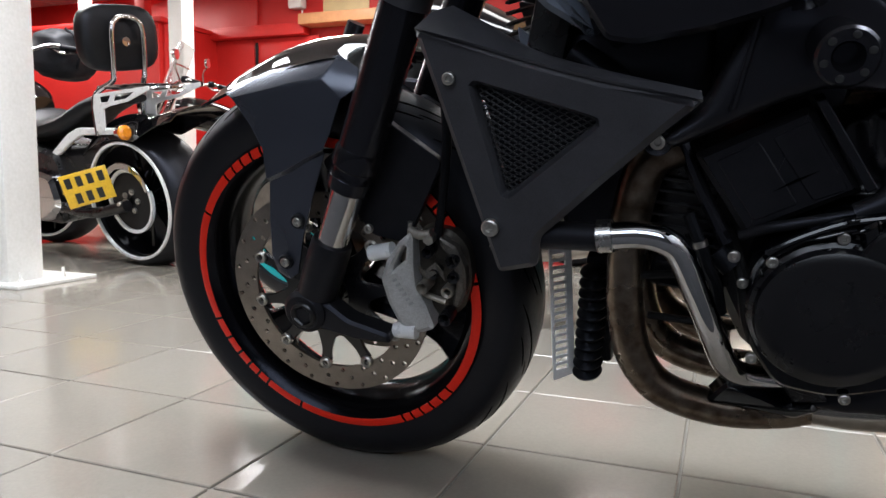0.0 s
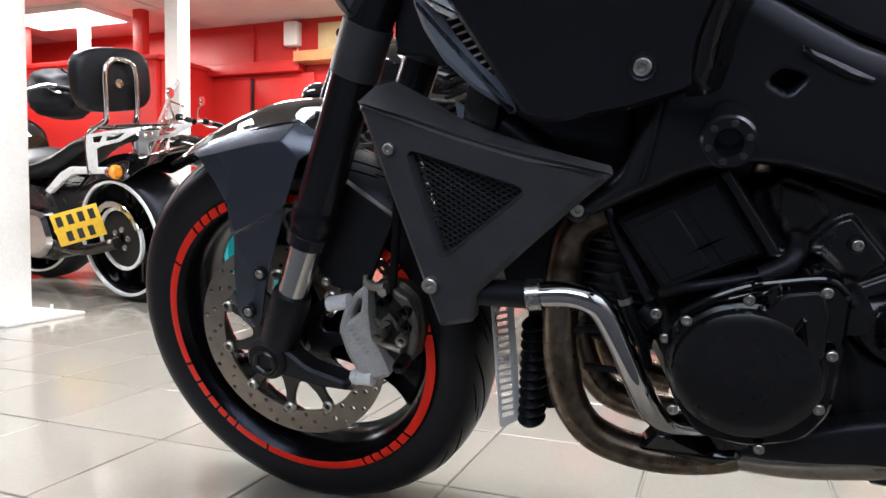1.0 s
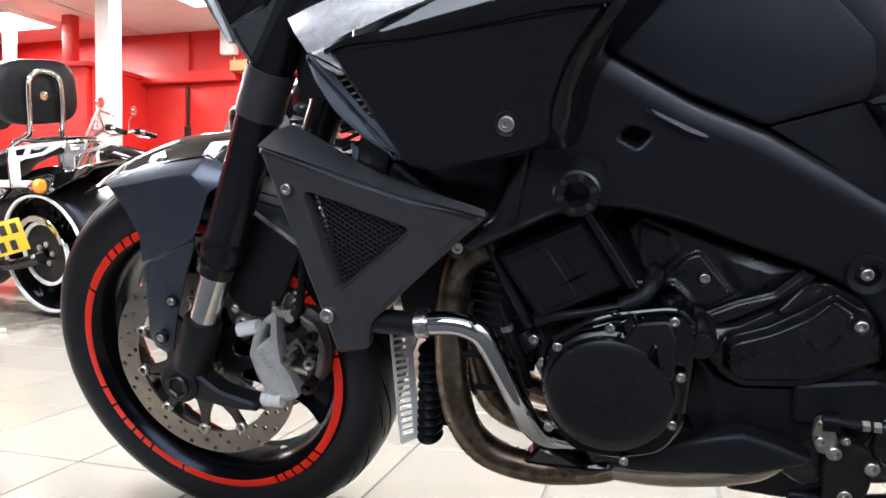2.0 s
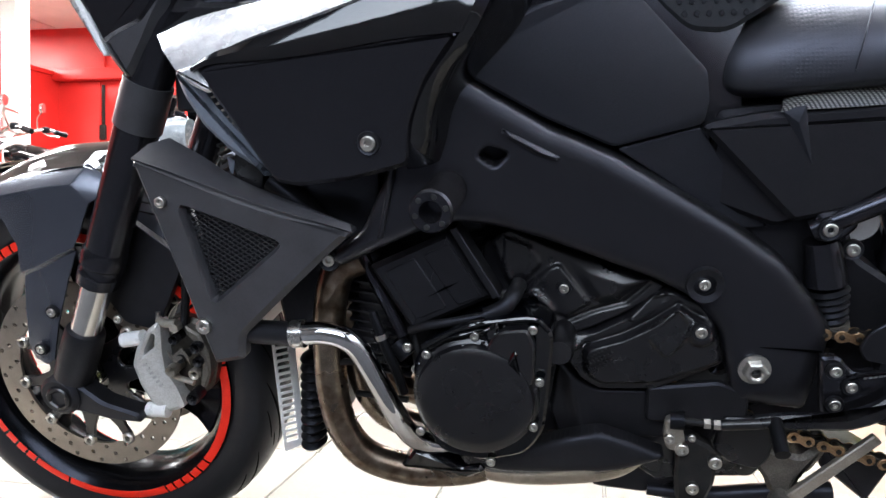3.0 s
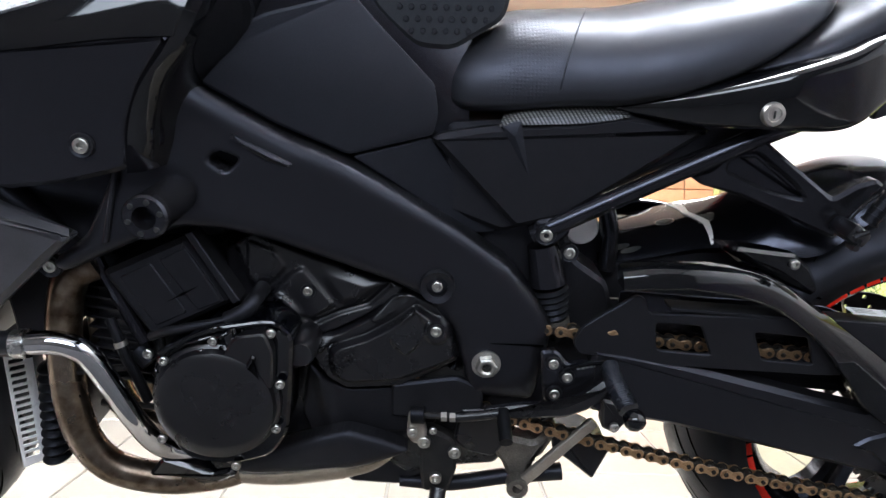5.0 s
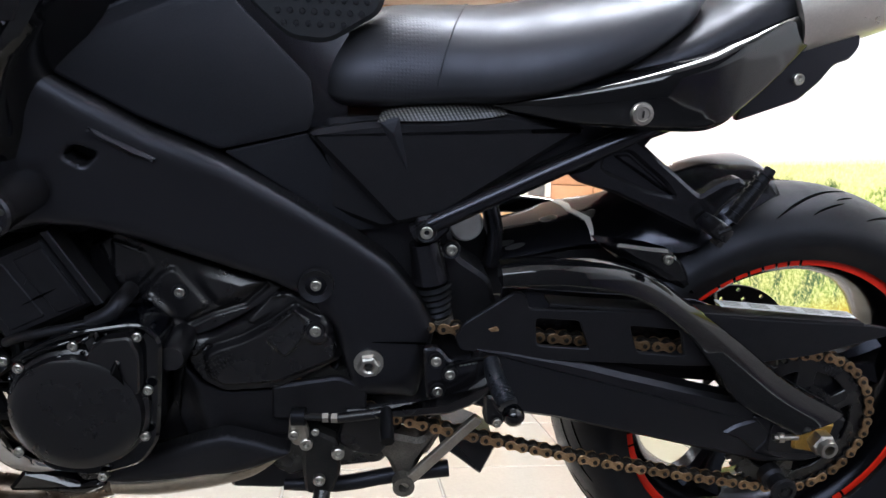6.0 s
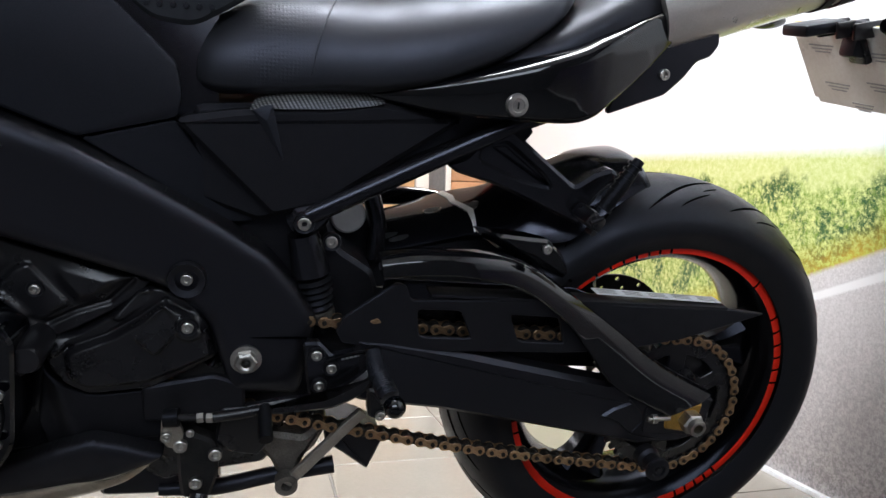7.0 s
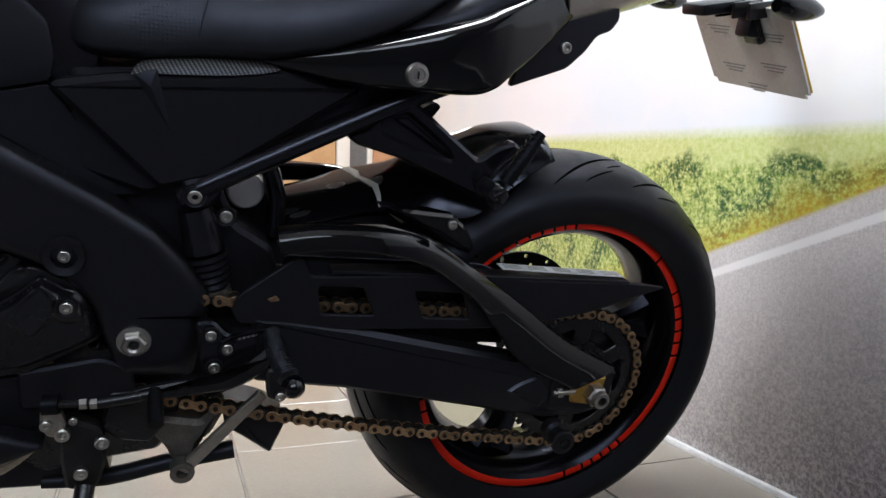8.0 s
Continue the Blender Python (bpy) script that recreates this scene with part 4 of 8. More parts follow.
for side in (-1, 1):
    a, c = (-0.168, 0.13) if side < 0 else (0.168, -0.13)
    pts = [(-0.1, 0.081, 0.593), (-0.034, 0.07, 0.618), (0.025, 0.069, 0.626), (0.072, 0.068, 0.633), (-0.084, 0.091, 0.588), (0.015, 0.09, 0.604), (0.054, 0.089, 0.607), (0.078, 0.092, 0.582), (0.103, 0.088, 0.595), (0.099, 0.073, 0.617),
           (-0.059, 0.096, 0.554), (-0.043, 0.1, 0.521), (-0.04, 0.108, 0.483), (-0.006, 0.107, 0.496), (0.024, 0.105, 0.511), (0.049, 0.101, 0.521), (0.06, 0.098, 0.541),
           (-0.045, 0.108, 0.427), (-0.05, 0.111, 0.375), (-0.043, 0.113, 0.352), (-0.025, 0.114, 0.343), (-0.011, 0.113, 0.352), (0.004, 0.109, 0.405), (0.029, 0.102, 0.471), (-0.041, 0.1, 0.477), (-0.006, 0.099, 0.49), (0.024, 0.098, 0.505), (0.047, 0.095, 0.514)]
    panels = [(0, 1, 2, 5, 4), (2, 3, 6, 5), (3, 9, 8, 7, 6), (4, 5, 13, 12, 11, 10), (5, 6, 7, 16, 15, 14, 13), (12, 13, 25, 24), (13, 14, 26, 25), (14, 15, 27, 26), (24, 25, 26, 27, 23, 22, 21, 20, 19, 18, 17)]
    cheek = part("fender_cheek", facets([(x, side * y, z) for x, y, z in pts], panels), M["pearl"], fender, "graphite fork guard of the fender", angle=20)
    for bx, bz in ((-0.025, 0.37), (0.0, 0.426)):
        bolt(bx, a + c * bz - side * 0.001, bz, 0.95, 0, 0 if side < 0 else 180, cheek, True)
    bolt(0.105, side * 0.112, 0.421, 0.9, 0, 0 if side < 0 else 180, fender)
part("fender_stay", slab(rounded([(0.03, 0.5), (0.12, 0.56), (0.2, 0.5), (0.14, 0.39), (0.09, 0.4)], 0.01), -0.078, 0.012, 0.0008), M["plastic"], fender, "dull black fork brace panel")
part("fender_stay", slab(rounded([(0.03, 0.5), (0.12, 0.56), (0.2, 0.5), (0.14, 0.39), (0.09, 0.4)], 0.01), 0.066, 0.012, 0.003), M["plastic"], fender)
part("brake_hose", tube([(0.21, -0.085, 0.66), (0.215, -0.09, 0.55), (0.2, -0.085, 0.46), (0.185, -0.08, 0.4)], 0.006, 10), M["hose"], bike, "black rubber brake hose")

# radiator cover with its grille
def outline(*p):
    return list(p)


COVER = (-0.175, -0.14, 0)
for side in (-1, 1):
    pl = COVER if side < 0 else (0.175, 0.14, 0)
    o = rounded([(0.233, 0.668), (0.351, 0.635), (0.418, 0.617), (0.506, 0.598), (0.474, 0.571), (0.415, 0.517), (0.355, 0.461), (0.35, 0.429), (0.307, 0.417)], 0.006, 3)
    hole = rounded([(0.292, 0.615), (0.417, 0.579), (0.32, 0.501)], 0.009, 3)
    cover = part("radiator_cover", slab(o, pl, 0.02 * -side, 0.007, 0.007, holes=[hole]), M["shroud"], bike, "charcoal plastic triangular radiator side cover")
    edge = dense([(0.236, 0.207, 0.668), (0.3, 0.2155, 0.6505), (0.351, 0.223, 0.6355), (0.418, 0.2325, 0.6175), (0.504, 0.244, 0.5985)], 3)
    ridge = dense([(0.262, 0.165, 0.684), (0.3, 0.165, 0.663), (0.345, 0.172, 0.638), (0.41, 0.19, 0.619), (0.5, 0.228, 0.6015)], 3)
    crest = [(a + b) / 2 + np.array([0, 0.003, 0.005]) for a, b in zip(edge, ridge)]
    part("cover_lip", sheet([[(q[0], side * q[1], q[2]) for q in row] for row in (edge, crest, ridge)], 0.003), M["shroud"], cover)
    # expanded mesh in the opening
    tri = [Vector(p) for p in ((0.288, 0.621), (0.424, 0.581), (0.32, 0.495))]
    bm = bmesh.new()
    for way in (Vector((0.86, -0.51)), Vector((0.9, 0.43))):
        nrm = Vector((-way.y, way.x))
        ds = [nrm.dot(p) for p in tri]
        d = min(ds) + 0.004
        while d < max(ds):
            cut = []
            for i in range(3):
                p, q = tri[i], tri[(i + 1) % 3]
                a, b = nrm.dot(p) - d, nrm.dot(q) - d
                if a * b < 0:
                    cut.append(p + (q - p) * (a / (a - b)))
            if len(cut) == 2:
                ends = [(v.x, pl[0] + pl[1] * v.x - side * 0.014, v.y) for v in cut]
                tube(ends, 0.00085, 5, 1, bm)
            d += 0.0054
    part("mesh_grille", bm, M["wire"], cover, "fine black wire mesh")
    part("mesh_backing", slab(hole, (pl[0] - side * 0.026, pl[1], 0), 0.004 * -side, 0.0005), M["plastic"], cover)
    for bx, by, bz in ((0.271, 0.218, 0.62), (0.304, 0.2195, 0.47)):
        bolt(bx, side * by, bz, 0.95, 0, 0 if side < 0 else 180, cover)
    bolt(0.466, side * 0.219, 0.557, 1.0, 0, 0 if side < 0 else 180, cover, True)
radiator = part("radiator", box(0.335, 0, 0.56, 0.04, 0.33, 0.3, 0.006, turn=pose(0, 0, 0, 0, 14, 0)), M["engine"], bike, "black radiator core")
for k in range(26):
    part("fin", box(0.314, 0, 0.43 + 0.0105 * k, 0.004, 0.3, 0.003, turn=pose(0, 0, 0, 0, 14, 0)), M["dull"], radiator)
part("radiator_side", slab(rounded([(0.34, 0.63), (0.51, 0.605), (0.495, 0.545), (0.452, 0.52), (0.425, 0.47), (0.41, 0.42), (0.36, 0.42)], 0.01), -0.125, 0.25, 0.006), M["plastic"], bike, "black side of the radiator")
part("coolant_hose", tube([(0.38, -0.15, 0.63), (0.42, -0.16, 0.6), (0.46, -0.15, 0.55), (0.5, -0.13, 0.52)], 0.016, 14), M["hose"], bike, "thick black coolant hose")
part("horn_bracket", slab(rounded([(0.36, 0.69), (0.4, 0.7), (0.44, 0.64), (0.42, 0.63)], 0.006), -0.15, 0.006, 0.001), M["dull"], bike, "dark steel bracket")

part("wiring_tab", slab(rounded([(0.323, 0.659), (0.356, 0.633), (0.354, 0.614), (0.325, 0.64)], 0.003), -0.15, 0.004, 0.001), M["lip"], bike, "grey plastic wiring tab")
cooler = part("oil_cooler", box(0.392, 0.02, 0.325, 0.03, 0.24, 0.14, 0.006), M["hose"], bike, "black oil cooler")
loops = []
for k in range(11):
    z = 0.244 + 0.0132 * k
    for dz, r in ((0.0, 0.0122), (0.0022, 0.0158), (0.0055, 0.0178), (0.0088, 0.0158), (0.011, 0.0122)):
        loops.append([(0.379 + 0.0012 * k + r * math.cos(a), -0.112 + 1.3 * r * math.sin(a), z + dz) for a in np.linspace(0, 2 * math.pi, 21)[:-1]])
part("bellows_hose", rings(bmesh.new(), loops), M["hose"], cooler, "black corrugated rubber hose", angle=60)
slots = []
for k in range(16):
    v = 0.2535 + 0.0097 * k
    slots.append([(-0.0165, v), (0.0015, v - 0.0022), (0.0025, v + 0.0036), (-0.0155, v + 0.0058)])
guard = part("cooler_guard", slab(rounded([(-0.02, 0.24), (0.012, 0.24), (0.012, 0.414), (-0.02, 0.414)], 0.004), 0.0, 0.0022, 0.0004, holes=slots), M["silver"], bike, "slotted silver alloy cooler guard", at=pose(0.355, -0.115, 0, 0, 0, 50))

# intake panel, its silver edge, grille, nacelle
for side in (-1, 1):
    pl = (-0.1645, 0, -0.12) if side < 0 else (0.1645, 0, 0.12)
    o = rounded([(0.357, 0.767), (0.39, 0.708), (0.424, 0.65), (0.449, 0.645), (0.51, 0.653), (0.557, 0.665), (0.571, 0.67), (0.575, 0.711), (0.592, 0.75), (0.628, 0.796), (0.569, 0.794), (0.491, 0.783), (0.439, 0.778), (0.379, 0.775)], 0.006, 3)
    panel = part("intake_panel", slab(o, pl, 0.03 * -side, 0.005, 0.005), M["satin"], bike, "satin black air intake side panel")
    low = dense([(0.354, 0.256, 0.765), (0.379, 0.2572, 0.772), (0.439, 0.2577, 0.775), (0.491, 0.258, 0.78), (0.569, 0.2595, 0.791), (0.63, 0.259, 0.795)], 3)
    top = dense([(0.352, 0.246, 0.772), (0.384, 0.25, 0.785), (0.44, 0.25, 0.801), (0.5, 0.249, 0.817), (0.6, 0.246, 0.848), (0.66, 0.24, 0.866)], 3)
    mid = [(a + b) / 2 + np.array([0, 0.0035, 0]) for a, b in zip(low, top)]
    part("upper_facet", sheet([[(q[0], side * q[1], q[2]) for q in row] for row in (low, mid, top)], 0.004), M["gloss"], panel, "gloss black upper face of the panel")
    rim_ = dense([(0.566, 0.24, 0.664), (0.572, 0.246, 0.688), (0.577, 0.249, 0.714), (0.593, 0.2535, 0.75), (0.629, 0.259, 0.797), (0.66, 0.243, 0.866)], 3)
    part("shoulder", sheet([[(q[0] + dx, side * (q[1] - dy), q[2] + dz) for q in rim_] for dx, dy, dz in ((0, 0, 0), (0.012, 0.006, 0.0), (0.022, 0.022, 0.001), (0.03, 0.05, 0.002), (0.045, 0.09, 0.002))], 0.003), M["gloss"], panel, "rounded gloss black rear shoulder")
    bolt(0.5305, side * 0.25, 0.692, 1.15, 0, 0 if side < 0 else 180, panel, True)
    low = dense([(0.33, 0.243, 0.766), (0.356, 0.249, 0.772), (0.42, 0.253, 0.796), (0.5, 0.252, 0.818), (0.6, 0.249, 0.85), (0.66, 0.245, 0.87)], 4)
    top = dense([(0.296, 0.212, 0.8), (0.345, 0.214, 0.816), (0.42, 0.215, 0.83), (0.5, 0.215, 0.846), (0.6, 0.21, 0.875), (0.66, 0.2, 0.9)], 4)
    mid = [(a * 0.5 + b * 0.5) + np.array([0, 0.006, 0.003]) for a, b in zip(low, top)]
    part("intake_edge", sheet([[(p[0], side * p[1], p[2]) for p in row] for row in (low, mid, top)], 0.004), M["edge"], panel, "mottled pale intake edge")
    part("edge_tail", slab(rounded([(0.334, 0.766), (0.358, 0.772), (0.363, 0.757), (0.375, 0.746), (0.366, 0.743), (0.348, 0.752)], 0.003), side * 0.2515, 0.01 * -side, 0.003), M["edge"], panel, "pale tail of the intake edge")
    part("upper_panel", sheet([[(p[0], side * (p[1] - 0.002), p[2] + 0.001) for p in top], [(p[0], side * (p[1] - 0.05), p[2] + 0.035) for p in top], [(p[0], side * (p[1] - 0.12), p[2] + 0.05) for p in top]], 0.004), M["gloss"], panel, "gloss black upper panel")
    o = rounded([(0.315, 0.764), (0.323, 0.737), (0.341, 0.706), (0.369, 0.678), (0.412, 0.65), (0.406, 0.674), (0.375, 0.703), (0.356, 0.728), (0.343, 0.748), (0.332, 0.763)], 0.004, 2)
    lip = part("intake_lip", slab(o, (side * 0.226, 0, 0), 0.05 * -side, 0.006, 0.006), M["lip"], panel, "light grey intake lip")
    bm = bmesh.new()
    for k in range(13):
        u = k / 12
        x, z = 0.351 + 0.05 * u, 0.752 - 0.086 * u
        box(x + 0.014, side * 0.212, z + 0.004, 0.05, 0.012, 0.0022, 0.0, bm, pose(0, 0, 0, 0, -16, 0))
    part("intake_slat", bm, M["alloy"], panel, "thin grey intake slats")
    part("intake_back", slab([(0.35, 0.76), (0.42, 0.655), (0.5, 0.67), (0.45, 0.78)], side * 0.195, 0.01 * -side, 0.001), M["plastic"], panel)
    if side < 0:
        o = rounded([(0.06, 1.02), (0.11, 0.93), (0.155, 0.845), (0.168, 0.81), (0.179, 0.781), (0.192, 0.759), (0.207, 0.748), (0.222, 0.767), (0.239, 0.791), (0.255, 0.815), (0.27, 0.834), (0.285, 0.87), (0.29, 1.0), (0.22, 1.08), (0.12, 1.09)], 0.006, 3)
        nac = part("headlight_cowl", slab(o, -0.143, 0.286, 0.01, 0.009), M["shroud"], bike, "charcoal headlight cowl")
        # the rim's highlight is put into a silver strip
        part("cowl_edge", slab(rounded([(0.05, 1.02), (0.1, 0.93), (0.147, 0.845), (0.165, 0.795), (0.175, 0.776), (0.18, 0.779), (0.17, 0.81), (0.158, 0.846), (0.115, 0.93), (0.066, 1.02)], 0.002), -0.138, 0.276, 0.002), M["silver"], nac, "silver strip for the cowl rim's highlight")
        part("headlight", slab(rounded([(0.03, 1.0), (0.09, 0.915), (0.14, 0.87), (0.16, 0.9), (0.1, 1.0)], 0.015), -0.1, 0.2, 0.02), M["clear"], nac)
        part("cowl_insert", slab(rounded([(0.16, 0.86), (0.17, 0.822), (0.183, 0.79), (0.203, 0.801), (0.236, 0.813), (0.262, 0.838), (0.272, 0.87)], 0.006, 3), -0.1465, 0.012, 0.005), M["satin"], nac, "scooped upper cowl panel")
for z in (0.79, 0.955):
    part("fork_yoke", slab(rounded([(-0.115, -0.03), (-0.1, -0.04), (0.1, -0.04), (0.115, -0.03), (0.115, 0.03), (0.05, 0.06), (-0.05, 0.06), (-0.115, 0.03)], 0.015), 0, 0.03, 0.004), M["frame"], bike, "black fork yoke", at=Matrix.Translation(on_fork(0, z, 0.012)) @ pose(0, 0, 0, 90, 0, 90))

# tank, pads, frame
tank = part("fuel_tank", rings(bmesh.new(), [oval(x, 0, 0, w, top, low, 28, 3.0) for x, w, top, low in [tuple(r) for r in dense([(0.3, 0.07, 0.96, 0.86), (0.36, 0.13, 1.0, 0.76), (0.46, 0.175, 1.03, 0.7), (0.58, 0.183, 1.03, 0.66), (0.7, 0.15, 0.99, 0.64), (0.8, 0.124, 0.92, 0.62), (0.86, 0.107, 0.87, 0.62), (0.905, 0.09, 0.82, 0.6)], 4)]]), M["satin"], bike, "black fuel tank")
for side in (-1, 1):
    pl = (-0.358, 0.28, 0) if side < 0 else (0.358, -0.28, 0)
    o = rounded([(0.603, 0.76), (0.64, 0.79), (0.69, 0.815), (0.775, 0.838), (0.8, 0.81), (0.864, 0.744), (0.869, 0.711), (0.864, 0.688), (0.77, 0.668), (0.695, 0.704)], 0.006, 3)
    vinyl = part("tank_wrap", slab(o, pl, 0.03 * -side, 0.002, 0.003), M["carbon"], tank, "ribbed carbon-look vinyl on the tank side")
    o = rounded([(0.774, 0.665), (0.862, 0.684), (0.9, 0.628), (0.946, 0.566), (0.915, 0.567), (0.844, 0.616)], 0.004, 2)
    part("tank_foot", slab(o, (pl[0] - side * 0.004, pl[1], 0), 0.03 * -side, 0.0015), M["carbon"], tank, "lower carbon-look tank panel")
    o = rounded([(0.79, 0.833), (0.812, 0.809), (0.842, 0.784), (0.884, 0.781), (0.94, 0.815), (0.95, 0.86), (0.85, 0.89)], 0.012, 3)
    pp = (-0.3, 0.22, 0) if side < 0 else (0.3, -0.22, 0)
    pad = part("knee_pad", slab(o, pp, 0.03 * -side, 0.004, 0.005), M["pad"], tank, "grey rubber knee pad with round dots")
    bm = lathe([(0.0, -0.0012), (0.0028, -0.001), (0.0034, 0.002)], seg=10)
    stud = None
    for i in range(12):
        for j in range(7):
            x, z = 0.806 + 0.0125 * i + 0.006 * (j % 2), 0.788 + 0.0125 * j
            if 0.79 < z and (x - 0.842) * 0.6 > (0.79 - z) * 0.8 + (0.842 - x) * 0.4 and (x + z) > 1.631 and z > 0.79 + max(0, x - 0.885) * 0.62 and x < 0.935:
                at = Matrix.Translation((x, pp[0] + pp[1] * x - (0.0006 if side < 0 else -0.0006), z)) @ pose(0, 0, 0, 0, 0, 0 if side < 0 else 180)
                if stud is None:
                    stud = part("stud", bm, M["plastic"], pad, at=at)
                else:
                    again(stud, at)
    # frame spar
    fp = (-0.331, 0.21, 0) if side < 0 else (0.331, -0.21, 0)
    o = [(0.604, 0.757), (0.646, 0.729), (0.703, 0.693), (0.768, 0.663), (0.841, 0.619), (0.905, 0.578), (0.96, 0.537), (0.994, 0.495), (1.018, 0.456), (1.01, 0.409), (0.999, 0.354), (0.918, 0.364), (0.904, 0.42), (0.894, 0.456), (0.862, 0.497), (0.821, 0.52), (0.758, 0.547),
         (0.696, 0.573), (0.648, 0.589), (0.601, 0.596), (0.564, 0.586), (0.524, 0.569), (0.478, 0.549), (0.466, 0.561), (0.505, 0.59), (0.535, 0.653), (0.545, 0.7), (0.565, 0.74)]
    hole = rounded([(0.629, 0.668), (0.641, 0.68), (0.663, 0.67), (0.648, 0.655)], 0.006, 3)
    if side < 0:
        spar = shell("frame_spar", rounded(o, 0.008, 2), lambda x, z: -0.012 * np.logaddexp((0.331 - 0.21 * x) / 0.012, (0.1688 - 0.0333 * x - 0.004) / 0.012) + 0.004, 0.024, 0.013, 0.032, M["frame"], bike, "black cast alloy frame spar", [hole])
    else:
        spar = part("frame_spar", slab(rounded(o, 0.008, 2), fp, -0.045, 0.007, 0.013, holes=[hole]), M["frame"], bike, "black cast alloy frame spar")
    y0 = lambda x: fp[0] + fp[1] * x
    part("spar_rib", slab(rounded([(0.655, 0.697), (0.7, 0.673), (0.716, 0.664), (0.712, 0.66), (0.69, 0.668), (0.66, 0.688)], 0.003), (fp[0] + side * 0.003, fp[1], 0), 0.01 * -side, 0.004), M["frame"], spar, "raised rib")
    part("spar_seam", slab([(0.918, 0.4405), (1.006, 0.4355), (1.006, 0.4345), (0.918, 0.4395)], (side * 0.1692, -side * 0.0333, 0), 0.004 * -side, 0.0002), M["groove"], spar, "thin casting seam")
    part("spar_back", slab(rounded([(0.58, 0.7), (0.7, 0.68), (0.7, 0.62), (0.59, 0.63)], 0.004), (fp[0] - side * 0.047, fp[1], 0), 0.006 * -side, 0.001), M["plastic"], spar, "black inner face of the spar")
    part("spar_seam", slab([(0.542, 0.66), (0.547, 0.66), (0.53, 0.585), (0.524, 0.583)], (fp[0] + side * 0.0025, fp[1], 0), 0.01 * -side, 0.0015), M["frame"], spar)
    again(COLLAR, pose(0.873, y0(0.873) + side * 0.002, 0.517, 0, 0, 0 if side < 0 else 180) @ Matrix.Scale(1.45, 4), spar)
    bolt(0.873, y0(0.873) + side * 0.003, 0.517, 0.95, 0, 0 if side < 0 else 180, spar)
    # pivot nut
    yb = y0(0.936) + side * 0.004
    hexo = [(0.936 + 0.0138 * math.cos(radians(60 * k + 8)), 0.412 + 0.0138 * math.sin(radians(60 * k + 8))) for k in range(6)]
    hexh = [(0.936 + 0.0056 * math.cos(radians(20 * k)), 0.412 + 0.0056 * math.sin(radians(20 * k))) for k in range(18)]
    bm = lathe([(0.007, 0), (0.018, 0), (0.018, side * 0.003), (0.007, side * 0.0045)], 0.936, 0.412, 28, close=True)
    part("pivot_bore", lathe([(0.0, yb + side * 0.004), (0.0075, yb + side * 0.004), (0.0075, yb - side * 0.01), (0.0, yb - side * 0.01)], 0.936, 0.412, 18), M["ink"], spar)
    bmesh.ops.translate(bm, vec=(0, yb, 0), verts=bm.verts)
    part("pivot_washer", bm, M["zinc"], spar)
    part("pivot_nut", slab(hexo, yb + side * 0.015, 0.012 * -side, 0.002, holes=[hexh]), M["zinc"], spar, "large zinc pivot nut")
    # crash slider
    y1 = side * 0.294
    prof = [(0.0095, y1 - side * 0.02), (0.0095, y1 - side * 0.003), (0.0112, y1), (0.0195, y1), (0.0216, y1 - side * 0.003), (0.0216, y1 - side * 0.012)]
    slider = part("crash_slider", lathe([(0.0, y1 - side * 0.02), *prof, (0.0206, y1 - side * 0.014), (0.0206, y0(0.6)), (0.0, y0(0.6))], 0.6, 0.635, 36), M["satin"], bike, "black round crash slider")
    for k in range(6):
        a = radians(60 * k + 15)
        bm = lathe([(0.0, 0.0), (0.0024, 0.0), (0.003, -side * 0.0006), (0.003, 0.001)], 0.6 + 0.0155 * math.cos(a), 0.635 + 0.0155 * math.sin(a), 10)
        bmesh.ops.translate(bm, vec=(0, y1 + side * 0.0008, 0), verts=bm.verts)
        part("slider_screw", bm, M["ink"], slider)

part("inner_cowl", slab(rounded([(0.25, 0.84), (0.36, 0.84), (0.4, 0.7), (0.345, 0.69), (0.305, 0.68), (0.275, 0.703), (0.235, 0.706)], 0.006), -0.1, 0.2, 0.004), M["plastic"], bike, "black inner cowl behind the fork")
airbox = part("airbox", box(0.5, 0, 0.66, 0.26, 0.26, 0.2, 0.02), M["plastic"], bike, "black airbox between the frame spars")
part("inner_frame", box(0.44, 0, 0.6, 0.14, 0.3, 0.1, 0.01), M["frame"], airbox)
part("battery_box", slab(rounded([(0.88, 0.7), (1.24, 0.73), (1.24, 0.702), (1.13, 0.652), (1.01, 0.592), (0.95, 0.57), (0.87, 0.6)], 0.01), -0.105, 0.21, 0.006), M["plastic"], bike, "black inner body under the seat")

# engine
engine = part("engine", slab(rounded([(0.5, 0.47), (0.58, 0.56), (0.7, 0.57), (0.82, 0.52), (0.89, 0.46), (0.905, 0.38), (0.86, 0.3), (0.76, 0.285), (0.63, 0.275), (0.55, 0.3), (0.515, 0.38)], 0.015), -0.108, 0.216, 0.01), M["engine"], bike, "black four-cylinder engine")
o = rounded([(0.495, 0.533), (0.592, 0.578), (0.64, 0.5), (0.544, 0.453)], 0.006, 3)
head = part("cylinder_block", slab(o, -0.172, 0.344, 0.006), M["plastic"], engine, "dull black cylinder block")
part("block_panel", slab(rounded([(0.515, 0.528), (0.552, 0.546), (0.588, 0.487), (0.551, 0.469)], 0.004), -0.1735, 0.008, 0.0012), M["plastic"], head)
part("block_panel", slab(rounded([(0.562, 0.55), (0.592, 0.565), (0.628, 0.502), (0.6, 0.49)], 0.004), -0.1735, 0.008, 0.0012), M["plastic"], head)
part("block_rib", slab([(0.594, 0.583), (0.602, 0.585), (0.65, 0.505), (0.642, 0.5)], -0.178, 0.03, 0.0012), M["plastic"], head)
